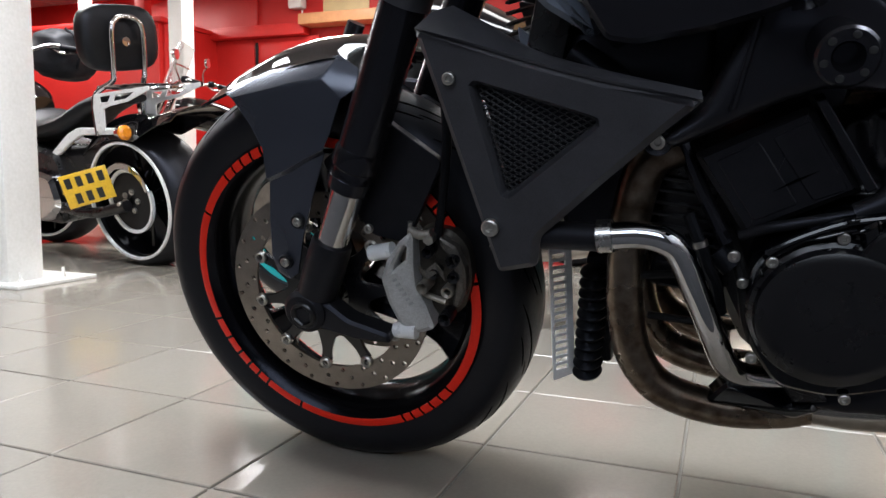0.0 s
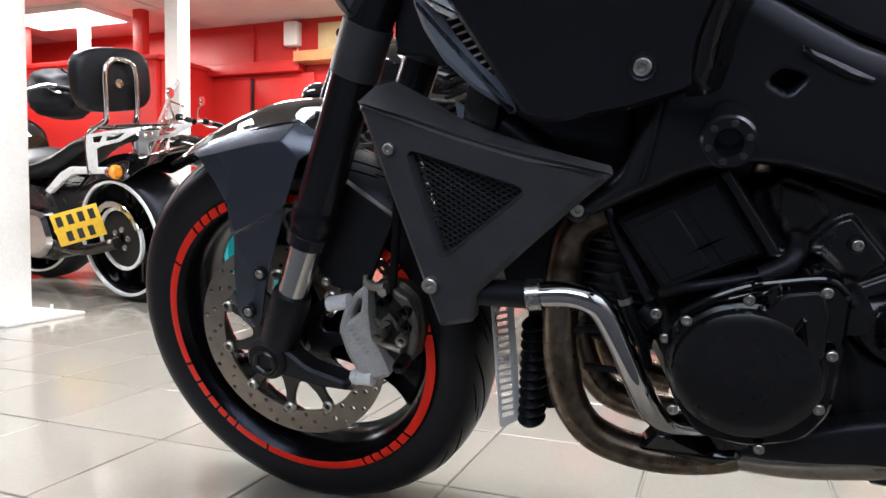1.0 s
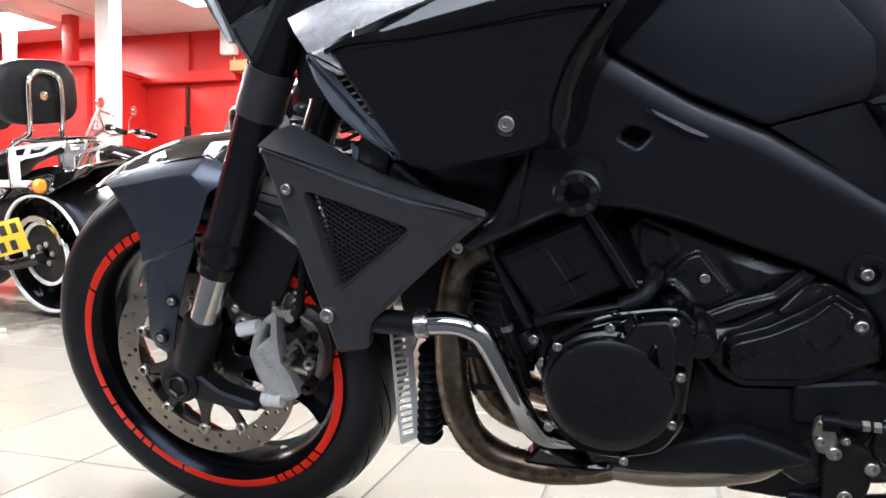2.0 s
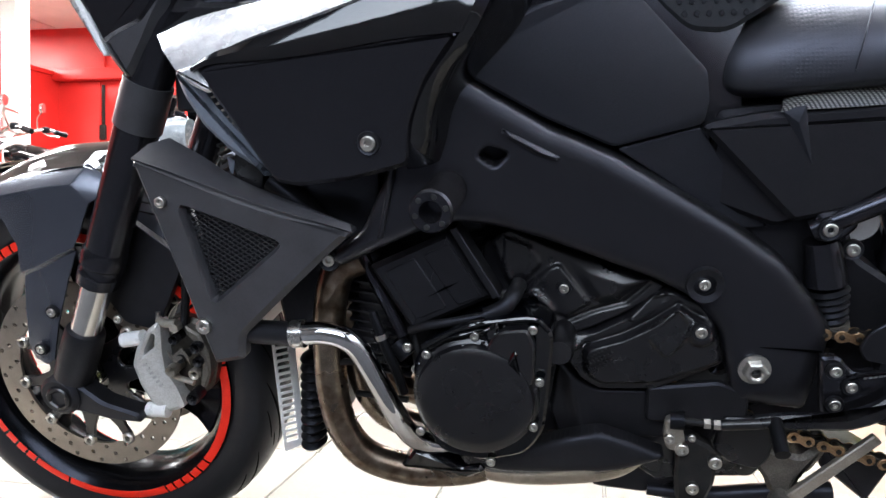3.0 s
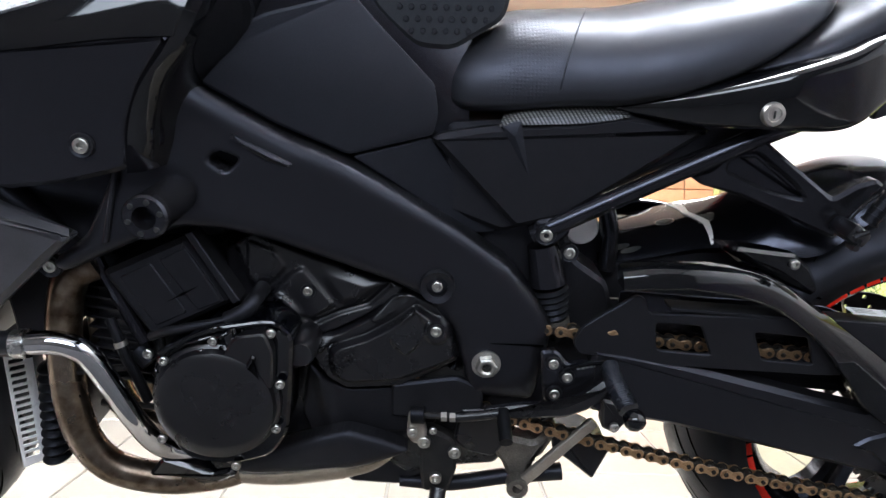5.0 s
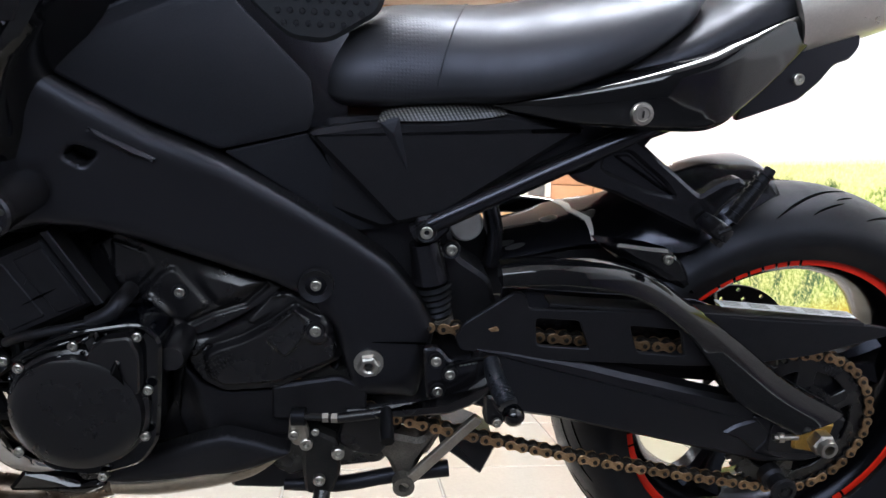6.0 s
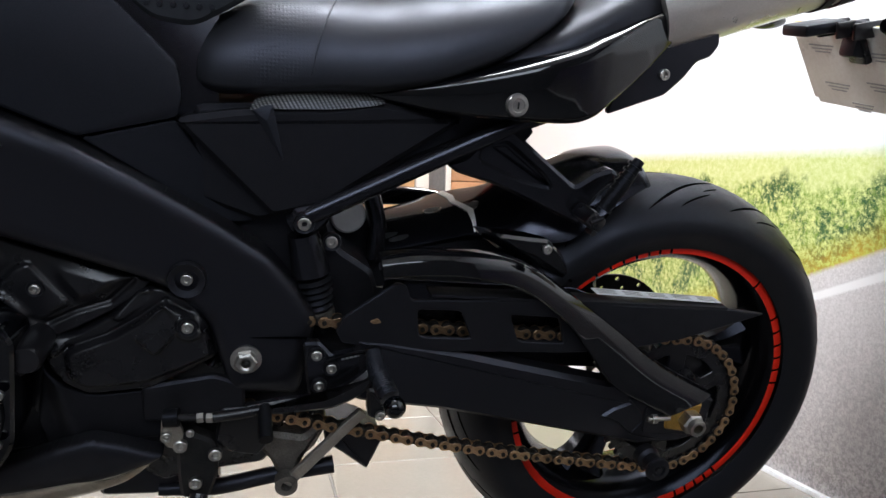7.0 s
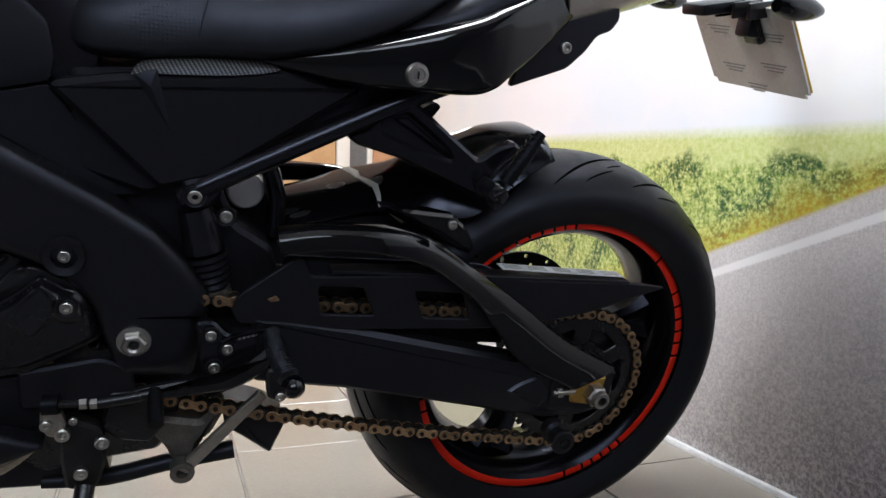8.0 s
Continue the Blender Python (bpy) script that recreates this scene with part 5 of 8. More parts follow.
case = part("stator_case", slab(rounded([(0.549, 0.425), (0.566, 0.452), (0.6, 0.468), (0.622, 0.482), (0.69, 0.489), (0.712, 0.472), (0.708, 0.412), (0.702, 0.345), (0.68, 0.312), (0.63, 0.298), (0.58, 0.305), (0.552, 0.35)], 0.014, 3), -0.196, 0.07, 0.0035), M["enamel"], engine, "gloss black alternator case")
part("stator_cover", lathe([(0.0, -0.2185), (0.05, -0.2185), (0.061, -0.2175), (0.067, -0.214), (0.069, -0.205), (0.073, -0.202), (0.075, -0.19)], 0.623, 0.389, 64), M["engine"], case, "round matt black alternator cover")
part("cover_tab", slab(rounded([(0.633, 0.445), (0.645, 0.468), (0.655, 0.477), (0.684, 0.481), (0.692, 0.458), (0.69, 0.414), (0.679, 0.409), (0.655, 0.427)], 0.005, 3), -0.2125, 0.02, 0.0022), M["engine"], case, "stepped arm of the alternator cover")
part("cover_notch", slab(rounded([(0.657, 0.432), (0.669, 0.456), (0.674, 0.452), (0.664, 0.435), (0.681, 0.419), (0.678, 0.413)], 0.002), -0.2155, 0.006, 0.002), M["enamel"], case)
part("case_crown", tube([(0.563, -0.2, 0.448), (0.59, -0.2, 0.464), (0.622, -0.2, 0.478), (0.65, -0.2, 0.484), (0.69, -0.198, 0.488), (0.707, -0.196, 0.474)], 0.0038, 10, 4), M["enamel"], case)
part("case_rib", slab(rounded([(0.56, 0.446), (0.6, 0.472), (0.66, 0.482), (0.66, 0.476), (0.605, 0.463), (0.568, 0.438)], 0.003), -0.201, 0.012, 0.004), M["gloss"], case)
part("case_boss", slab(rounded([(0.634, 0.476), (0.65, 0.486), (0.656, 0.462), (0.64, 0.456)], 0.004), -0.209, 0.02, 0.004), M["enamel"], case)
# small gloss lugs added where the casting glints, shaped to catch light
for x0, z0, x1, z1 in ((0.595, 0.464, 0.623, 0.473), (0.63, 0.472, 0.642, 0.478), (0.608, 0.455, 0.615, 0.457), (0.632, 0.459, 0.636, 0.462), (0.638, 0.451, 0.643, 0.455), (0.646, 0.463, 0.654, 0.466), (0.644, 0.47, 0.652, 0.474), (0.634, 0.443, 0.637, 0.447), (0.64, 0.438, 0.644, 0.44), (0.624, 0.484, 0.634, 0.485), (0.685, 0.469, 0.689, 0.463), (0.558, 0.433, 0.561, 0.427), (0.555, 0.414, 0.56, 0.414)):
    part("cast_lug", tube([(x0, -0.206, z0), ((x0 + x1) / 2, -0.2075, (z0 + z1) / 2), (x1, -0.206, z1)], [0.0012, 0.0022, 0.0012], 10, 3), M["enamel"], case)
part("round_boss", lathe([(0.0, -0.179), (0.012, -0.178), (0.017, -0.173), (0.019, -0.165), (0.02, -0.14)], 0.703, 0.434, 28), M["engine"], case)
for bx, by, bz in ((0.568, 0.205, 0.441), (0.624, 0.203, 0.466), (0.689, 0.203, 0.477), (0.697, 0.206, 0.415), (0.69, 0.206, 0.357), (0.64, 0.203, 0.303), (0.556, 0.203, 0.338)):
    bolt(bx, -by, bz, 0.8, 0, 0, case)

def along(px, pz, line):
    """The distance of each point from a broken line."""
    best = np.full(px.shape, 1e9)
    for (ax, az), (bx, bz) in zip(line, line[1:]):
        k = np.clip(((px - ax) * (bx - ax) + (pz - az) * (bz - az)) / ((bx - ax) ** 2 + (bz - az) ** 2), 0, 1)
        best = np.minimum(best, np.hypot(px - ax - k * (bx - ax), pz - az - k * (bz - az)))
    return best


def casting(name, y0, plates, ridges, mat, parent, label, step=0.0016):
    """A cast face in relief: plates (outline, height, width of the bevel, tilt in x, tilt in z) and ridges (line, height, width) summed up from y0 outwards."""
    o = plates[0][0]
    gx = np.arange(min(p[0] for p in o) - 2 * step, max(p[0] for p in o) + 2 * step, step)
    gz = np.arange(min(p[1] for p in o) - 2 * step, max(p[1] for p in o) + 2 * step, step)
    px, pz = np.meshgrid(gx, gz, indexing="ij")
    h = np.zeros(px.shape)
    for o, high, bevel, tx, tz in plates:
        k = np.clip(inside_depth(px, pz, rounded(o, 0.006, 3)) / bevel, 0, 1)
        mx, mz = sum(p[0] for p in o) / len(o), sum(p[1] for p in o) / len(o)
        h += k * (high + tx * (px - mx) + tz * (pz - mz))
    for line, high, wide in ridges:
        h += high * np.exp(-((along(px, pz, line) / wide) ** 2)) * (h > 0.004)
    for _ in range(2):
        e = np.pad(h, 1, mode="edge")
        h = (e[1:-1, 1:-1] * 4 + e[:-2, 1:-1] + e[2:, 1:-1] + e[1:-1, :-2] + e[1:-1, 2:]) / 8
    bm = bmesh.new()
    vs = [[bm.verts.new((px[i, j], y0 - h[i, j], pz[i, j])) if h[i, j] > 0.0015 else None for j in range(len(gz))] for i in range(len(gx))]
    for i in range(len(gx) - 1):
        for j in range(len(gz) - 1):
            q = (vs[i][j], vs[i + 1][j], vs[i + 1][j + 1], vs[i][j + 1])
            if all(q):
                bm.faces.new(q)
    loose = [v for v in bm.verts if not v.link_faces]
    bmesh.ops.delete(bm, geom=loose, context="VERTS")
    edge = bmesh.ops.extrude_edge_only(bm, edges=[e for e in bm.edges if len(e.link_faces) == 1])
    bmesh.ops.translate(bm, vec=(0, 0.012, 0), verts=[v for v in edge["geom"] if isinstance(v, bmesh.types.BMVert)])
    return part(name, bm, mat, parent, label, angle=60)


cover_edge = [(0.716, 0.439), (0.725, 0.447), (0.754, 0.45), (0.791, 0.472), (0.819, 0.502), (0.843, 0.506), (0.879, 0.489), (0.895, 0.467), (0.907, 0.412), (0.877, 0.395), (0.831, 0.372), (0.763, 0.367), (0.738, 0.383), (0.722, 0.403)]
cover_face = [(0.743, 0.427), (0.754, 0.436), (0.788, 0.448), (0.821, 0.467), (0.849, 0.49), (0.88, 0.468), (0.897, 0.449), (0.9, 0.419), (0.874, 0.406), (0.827, 0.386), (0.765, 0.381), (0.745, 0.394)]
cover_boss = [(0.874 + 0.0167 * math.cos(a), 0.457 + 0.0167 * math.sin(a)) for a in np.linspace(0, 2 * math.pi, 13)[:-1]]
sprocket_cover = casting("sprocket_cover", -0.104, [
    (cover_edge, 0.032, 0.005, 0, 0),
    (cover_face, 0.012, 0.006, 0, 0),
    ([(0.814, 0.448), (0.849, 0.484), (0.863, 0.463), (0.857, 0.445), (0.837, 0.425)], 0.0015, 0.002, 0.02, -0.3),
    ([(0.72, 0.439), (0.728, 0.446), (0.751, 0.448), (0.751, 0.439), (0.738, 0.425), (0.73, 0.419)], 0.0015, 0.003, 0.1, -0.6),
    ([(0.79, 0.469), (0.814, 0.495), (0.842, 0.499), (0.827, 0.479), (0.799, 0.461)], 0.001, 0.003, 0, -0.3),
    (cover_boss, 0.004, 0.003, 0, 0),
], [
    ([(0.745, 0.43), (0.788, 0.446), (0.821, 0.466), (0.849, 0.487)], -0.0045, 0.0018),
    ([(0.849, 0.487), (0.874, 0.472)], -0.0035, 0.0016),
    ([(0.739, 0.39), (0.763, 0.37), (0.831, 0.376), (0.877, 0.397), (0.903, 0.412)], 0.002, 0.002),
], M["engine"], engine, "faceted black sprocket cover")
upper_case = casting("upper_case", -0.104, [
    ([(0.62, 0.554), (0.655, 0.575), (0.721, 0.548), (0.787, 0.526), (0.842, 0.51), (0.827, 0.489), (0.791, 0.465), (0.754, 0.445), (0.72, 0.433), (0.696, 0.44), (0.676, 0.469), (0.617, 0.478)], 0.026, 0.005, 0, 0),
    ([(0.667, 0.492), (0.699, 0.526), (0.715, 0.533), (0.753, 0.483), (0.724, 0.462), (0.703, 0.47), (0.681, 0.49)], 0.006, 0.005, 0, 0),
    ([(0.721, 0.54), (0.767, 0.526), (0.818, 0.513), (0.803, 0.504), (0.781, 0.486), (0.758, 0.481), (0.744, 0.499)], 0.007, 0.012, 0.05, -0.1),
    ([(0.648, 0.565), (0.684, 0.551), (0.696, 0.529), (0.667, 0.498), (0.649, 0.513)], 0.004, 0.004, 0, 0),
], [
    ([(0.633, 0.486), (0.666, 0.486), (0.688, 0.493), (0.7, 0.481), (0.715, 0.454), (0.722, 0.436)], 0.007, 0.0045),
    ([(0.642, 0.554), (0.648, 0.53), (0.657, 0.509)], 0.004, 0.006),
    ([(0.726, 0.458), (0.754, 0.472), (0.791, 0.484), (0.816, 0.508)], -0.006, 0.003),
    ([(0.728, 0.467), (0.751, 0.478)], -0.003, 0.0015),
], M["engine"], engine, "cast upper crankcase with stepped panels")
lower_case = casting("lower_case", -0.1, [
    ([(0.713, 0.41), (0.738, 0.383), (0.763, 0.367), (0.831, 0.372), (0.877, 0.395), (0.905, 0.408), (0.901, 0.342), (0.868, 0.299), (0.791, 0.294), (0.719, 0.273), (0.701, 0.33)], 0.022, 0.005, 0, 0),
], [
    ([(0.728, 0.403), (0.734, 0.364), (0.742, 0.328), (0.747, 0.296)], 0.007, 0.011),
], M["plastic"], engine, "cast lower crankcase with a broad rib")
grip = None
for i in range(7):
    for j in range(5):
        x, z = 0.741 + 0.0042 * i + 0.0021 * (j % 2), 0.404 + 0.0052 * j + 0.0024 * i
        at = pose(x + 0.008, -0.1524, z - 0.004)
        if grip is None:
            grip = part("knurl", lathe([(0.0, -0.001), (0.0011, -0.0006), (0.0014, 0.0008)], seg=6), M["engine"], sprocket_cover, at=at)
        else:
            again(grip, at)
for i in range(9):
    again(grip, pose(0.816 + 0.0038 * i, -0.1555 + 0.0004 * i, 0.4655 + 0.0027 * i))
bolt(0.873, -0.154, 0.461, 1.0, 0, 0, sprocket_cover, True)
bolt(0.72, -0.139, 0.502, 0.85, 0, 0, engine, True)
part("case_pipe", tube([(0.541, -0.166, 0.452), (0.562, -0.177, 0.464), (0.584, -0.181, 0.47), (0.642, -0.18, 0.483)], 0.0055, 12), M["plastic"], engine, "black breather pipe")
part("pipe_elbow", tube([(0.634, -0.179, 0.481), (0.655, -0.176, 0.492), (0.664, -0.165, 0.502), (0.668, -0.14, 0.506)], 0.0095, 16), M["plastic"], engine, "black pipe elbow")
part("side_hose", tube([(0.492, -0.158, 0.47), (0.504, -0.165, 0.441), (0.511, -0.167, 0.42), (0.52, -0.167, 0.398), (0.526, -0.16, 0.364)], 0.0065, 10, 4), M["hose"], engine, "thin black hose")
part("hose_clip", tube([(0.503, -0.1645, 0.444), (0.505, -0.165, 0.438)], 0.0078, 12, 1), M["zinc"], engine)
part("block_groove", slab([(0.566, 0.4995), (0.587, 0.5095), (0.603, 0.5195), (0.586, 0.5118)], -0.1742, 0.002, 0.0004), M["groove"], head)
part("plug_boss", lathe([(0.0, -0.187), (0.014, -0.186), (0.017, -0.18), (0.018, -0.13)], 0.717, 0.442, 20), M["engine"], engine)
for bx, bz in ((0.776, 0.345), (0.812, 0.34)):
    bolt(bx, -0.116, bz, 0.7, 0, 0, engine)
part("rear_case", slab(rounded([(0.845, 0.46), (0.925, 0.46), (0.968, 0.4), (0.966, 0.352), (0.93, 0.338), (0.845, 0.338)], 0.006), -0.106, 0.012, 0.003), M["plastic"], engine, "black rear end of the crankcase")
part("chain_cover", slab(rounded([(0.82, 0.378), (0.9, 0.39), (0.935, 0.376), (0.935, 0.332), (0.82, 0.332)], 0.006), -0.1365, 0.01, 0.003), M["plastic"], engine, "black cover over the chain run")
part("case_foot", slab(rounded([(0.76, 0.34), (0.93, 0.345), (0.915, 0.3), (0.89, 0.262), (0.868, 0.222), (0.83, 0.2), (0.76, 0.204)], 0.008), -0.1, 0.2, 0.006), M["plastic"], engine, "black foot of the crankcase")
part("plug_cap", tube([(0.52, -0.155, 0.43), (0.535, -0.16, 0.415)], 0.012, 12, 1), M["hose"], engine)
part("oil_line", tube([(0.53, -0.12, 0.44), (0.545, -0.15, 0.4), (0.552, -0.16, 0.36), (0.56, -0.15, 0.33)], 0.007, 10), M["dull"], engine)
bolt(0.536, -0.168, 0.43, 0.9, 0, 0, engine), bolt(0.545, -0.168, 0.402, 0.8, 0, 0, engine)

# exhaust
exhaust = part("exhaust", rings(bmesh.new(), [oval(x, -0.01, 0, w, top, low, 32, 2.6) for x, w, top, low in [tuple(r) for r in dense([(0.54, 0.1, 0.25, 0.212), (0.62, 0.128, 0.27, 0.208), (0.68, 0.142, 0.292, 0.21), (0.73, 0.146, 0.31, 0.216), (0.765, 0.144, 0.313, 0.223), (0.8, 0.13, 0.302, 0.232), (0.83, 0.11, 0.29, 0.252), (0.842, 0.09, 0.284, 0.26)], 4)]]), M["belly"], bike, "brushed steel exhaust can under the engine")
for k, y in enumerate((-0.152, -0.045, 0.045, 0.152)):
    part("header_pipe", tube([(0.478, y * 0.95, 0.535), (0.452, y, 0.52), (0.436, y, 0.47), (0.43, y, 0.41), (0.43, y, 0.345), (0.442, y * 0.99, 0.292), (0.472, y * 0.97, 0.256), (0.53, y * 0.93, 0.238), (0.59, y * 0.85, 0.236), (0.63, y * 0.75, 0.24)], 0.0205, 18, 5), M["header"], exhaust, "heat-stained steel header pipe")
shell("can_cover", rounded([(0.608, 0.26), (0.64, 0.283), (0.692, 0.299), (0.729, 0.312), (0.766, 0.322), (0.801, 0.312), (0.846, 0.295), (0.832, 0.286), (0.792, 0.271), (0.763, 0.264), (0.705, 0.259), (0.647, 0.255)], 0.008, 3), lambda x, z: -0.1575 + 0 * x, 0.016, 0.008, 0.02, M["plastic"], exhaust, "black side cover of the exhaust can")
part("belly_cover", slab(rounded([(0.516, 0.256), (0.536, 0.282), (0.575, 0.269), (0.595, 0.259), (0.619, 0.267), (0.627, 0.258), (0.604, 0.246)], 0.004, 3), -0.162, 0.03, 0.004), M["enamel"], exhaust, "gloss black heat shield")
front_ = part("engine_front", box(0.488, 0, 0.455, 0.055, 0.25, 0.17, 0.006, turn=pose(0, 0, 0, 0, 8, 0)), M["engine"], engine, "finned front of the engine")
for k in range(12):
    part("fin", box(0.4845 - 0.0017 * (k - 6), -0.001, 0.375 + 0.0135 * k, 0.068, 0.262, 0.0035, 0.0008, turn=pose(0, 0, 0, 0, 8, 0)), M["engine"], front_)
part("downtube", tube([(0.478, -0.15, 0.555), (0.5, -0.152, 0.5), (0.528, -0.155, 0.44)], 0.0075, 10, 3), M["satin"], engine)
part("header_strap", tube([(0.44, -0.16, 0.4), (0.5, -0.15, 0.402)], 0.0045, 8, 1), M["dull"], exhaust)
part("header_strap", tube([(0.45, -0.12, 0.335), (0.52, -0.12, 0.33)], 0.0045, 8, 1), M["dull"], exhaust)

# crash bar
bar = part("crash_bar", tube([(0.424, -0.212, 0.463), (0.452, -0.213, 0.4655), (0.474, -0.212, 0.46), (0.488, -0.207, 0.444), (0.504, -0.197, 0.4), (0.52, -0.186, 0.352), (0.533, -0.17, 0.312), (0.548, -0.154, 0.291), (0.58, -0.138, 0.279), (0.612, -0.128, 0.274)], 0.0135, 18, 6), M["chrome"], bike, "chromed engine crash bar")
part("bar_sleeve", tube([(0.335, -0.198, 0.456), (0.412, -0.212, 0.4615)], 0.0145, 18, 1), M["plastic"], bar, "black plastic bar sleeve")
part("bar_clamp", tube([(0.411, -0.212, 0.4615), (0.4255, -0.212, 0.463)], 0.0165, 18, 1), M["steel"], bar, "bright clamp ring")
part("bar_foot", slab(rounded([(0.59, 0.285), (0.62, 0.287), (0.635, 0.27), (0.6, 0.264)], 0.006), -0.16, 0.02, 0.003), M["engine"], bar)

# seat, side panels, tail
seat_rows = [(0.866, 0.05, 0.758, 0.734), (0.874, 0.084, 0.778, 0.717), (0.895, 0.108, 0.796, 0.705), (0.95, 0.122, 0.818, 0.706), (1.02, 0.132, 0.824, 0.714), (1.08, 0.142, 0.828, 0.719), (1.15, 0.148, 0.842, 0.736), (1.22, 0.142, 0.856, 0.766), (1.28, 0.122, 0.868, 0.804), (1.31, 0.09, 0.872, 0.832)]


def seat_point(w, top, low, a):
    """A point of the seat's domed section, a from 0 at the flank on the camera's side to pi on the far one."""
    ca, sa = math.cos(a), math.sin(a)
    if sa < 0:
        return -(w - 0.03 * (1 - abs(ca))) * math.copysign(abs(ca) ** 0.3, ca), low + 0.022 + 0.018 * sa
    return -w * math.copysign(abs(ca) ** (2 / 2.6), ca), low + 0.022 + (top - low - 0.022) * sa ** (2 / 2.2)


seat_fine = dense(seat_rows, 6)
seat = part("seat", rings(bmesh.new(), [[(x, *seat_point(w * 0.995, top + 0.004, low, 2 * math.pi * k / 56 - 0.6)) for k in range(56)] for x, w, top, low in [tuple(r) for r in seat_fine]]), M["seat"], bike, "black stitched vinyl rider seat", angle=50)
seam = []
for k in range(9):
    u = k / 8
    x = 1.002 + 0.085 * u**1.3
    w, top, low = (np.interp(x, [q[0] for q in seat_fine], [q[j] for q in seat_fine]) for j in (1, 2, 3))
    y, z = seat_point(w * 0.995, top + 0.004, low, radians(4 + 140 * u))
    seam.append((x, y * 1.002, z + 0.0005))
part("seam", tube(seam, 0.0009, 6, 4), M["seat"], seat, "raised seat seam")
for side in (-1, 1):
    y = side * 0.122
    o = rounded([(0.862, 0.684), (0.872, 0.69), (0.921, 0.699), (0.958, 0.703), (1.022, 0.707), (1.08, 0.717), (1.18, 0.703), (1.142, 0.678), (1.02, 0.596), (0.963, 0.581)], 0.007, 3)
    panel = part("side_panel", slab(o, y, 0.03 * -side, 0.006, 0.006), M["plastic"], bike, "black side panel below the seat")
    edge = dense([(0.938, 0.0, 0.701), (0.958, 0.0, 0.703), (1.022, 0.0, 0.7065), (1.06, 0.0, 0.711), (1.082, 0.0, 0.7155)], 4)
    crown_ = dense([(0.94, 0.004, 0.706), (0.965, 0.008, 0.7145), (1.021, 0.012, 0.722), (1.06, 0.01, 0.722), (1.084, 0.004, 0.7175)], 4)
    back_ = dense([(0.945, 0.025, 0.711), (0.97, 0.03, 0.721), (1.021, 0.034, 0.729), (1.06, 0.032, 0.728), (1.086, 0.022, 0.721)], 4)
    part("weave_strip", sheet([[(q[0], y + side * (0.0012 - q[1]), q[2]) for q in row] for row in (edge, [(a + b) / 2 + np.array([0, -0.0025, 0.0008]) for a, b in zip(edge, crown_)], crown_, back_)], 0.002), M["weave"], panel, "woven carbon strip")
    part("panel_crease", facets([(0.939, y + side * 0.0005, 0.703), (0.962, y + side * 0.001, 0.708), (0.975, y + side * 0.0004, 0.644), (0.956, y + side * 0.0045, 0.69)], [(0, 1, 3), (1, 2, 3), (2, 0, 3)], 0.002, 0.0006), M["carbon"], panel, "shallow pressed crease")
    tube_ = part("subframe_tube", tube([(0.985, side * 0.115, 0.572), (1.014, side * 0.12, 0.588), (1.12, side * 0.122, 0.642), (1.235, side * 0.124, 0.699), (1.3, side * 0.12, 0.725)], 0.0115, 14, 4), M["satin"], bike, "black subframe tube")
    part("tube_lug", slab(rounded([(0.985, 0.592), (1.015, 0.598), (1.03, 0.58), (1.01, 0.56), (0.985, 0.562)], 0.008), side * 0.126, 0.02 * -side, 0.004), M["satin"], tube_)
    bolt(0.999, side * 0.128, 0.576, 1.15, 0, 0 if side < 0 else 180, tube_, True)
    # pillion bracket and peg
    slope = (side * -0.0737, side * 0.167, 0)
    o = rounded([(1.203, 0.683), (1.235, 0.697), (1.27, 0.67), (1.318, 0.634), (1.34, 0.651), (1.36, 0.659), (1.369, 0.652), (1.356, 0.635), (1.342, 0.616), (1.328, 0.586), (1.278, 0.606), (1.221, 0.629), (1.175, 0.64), (1.162, 0.649), (1.183, 0.659)], 0.004, 3)
    hole = rounded([(1.204, 0.674), (1.23, 0.68), (1.277, 0.645), (1.288, 0.631), (1.254, 0.637), (1.201, 0.658)], 0.005, 3)
    pil = part("pillion_bracket", slab(o, slope, 0.02 * -side, 0.004, holes=[hole]), M["satin"], bike, "black cast pillion footrest bracket")
    part("bracket_web", slab(hole, (slope[0] - side * 0.006, slope[1], 0), 0.006 * -side, 0.0005), M["satin"], pil, "recessed bracket web")
    part("bracket_rib", slab(rounded([(1.212, 0.674), (1.23, 0.677), (1.28, 0.64), (1.289, 0.632), (1.275, 0.636)], 0.003), (slope[0] - side * 0.0035, slope[1], 0), 0.004 * -side, 0.0025), M["satin"], pil)
    peg = part("pillion_peg", tube([(1.372, side * 0.188, 0.678), (1.354, side * 0.19, 0.649), (1.335, side * 0.19, 0.619)], [0.0065, 0.009, 0.0085], 12, 3), M["hose"], pil, "folded rubber pillion footpeg")
    for k in range(8):
        u = k / 7
        part("peg_rib", tube([(1.368 - 0.031 * u, side * (0.1885 + 0.002 * u), 0.673 - 0.051 * u), (1.3665 - 0.031 * u, side * (0.1885 + 0.002 * u), 0.6705 - 0.051 * u)], 0.0098, 10, 1), M["hose"], peg)
    part("peg_hinge", box(1.328, side * 0.172, 0.604, 0.026, 0.045, 0.02, 0.006, turn=pose(0, 0, 0, 0, 35, 0)), M["engine"], peg)
    part("peg_loop", tube([(1.318, side * 0.186, 0.622), (1.333, side * 0.186, 0.642), (1.352, side * 0.184, 0.652), (1.368, side * 0.182, 0.648)], 0.0015, 8, 5), M["engine"], peg, "bent wire loop")
    part("peg_spring", tube([(1.32, side * 0.196, 0.604), (1.334, side * 0.197, 0.611)], 0.003, 10, 1), M["dull"], peg)
    part("peg_pin", tube([(1.325, side * 0.18, 0.591), (1.325, side * 0.196, 0.591)], 0.0036, 10, 1), M["dull"], peg)
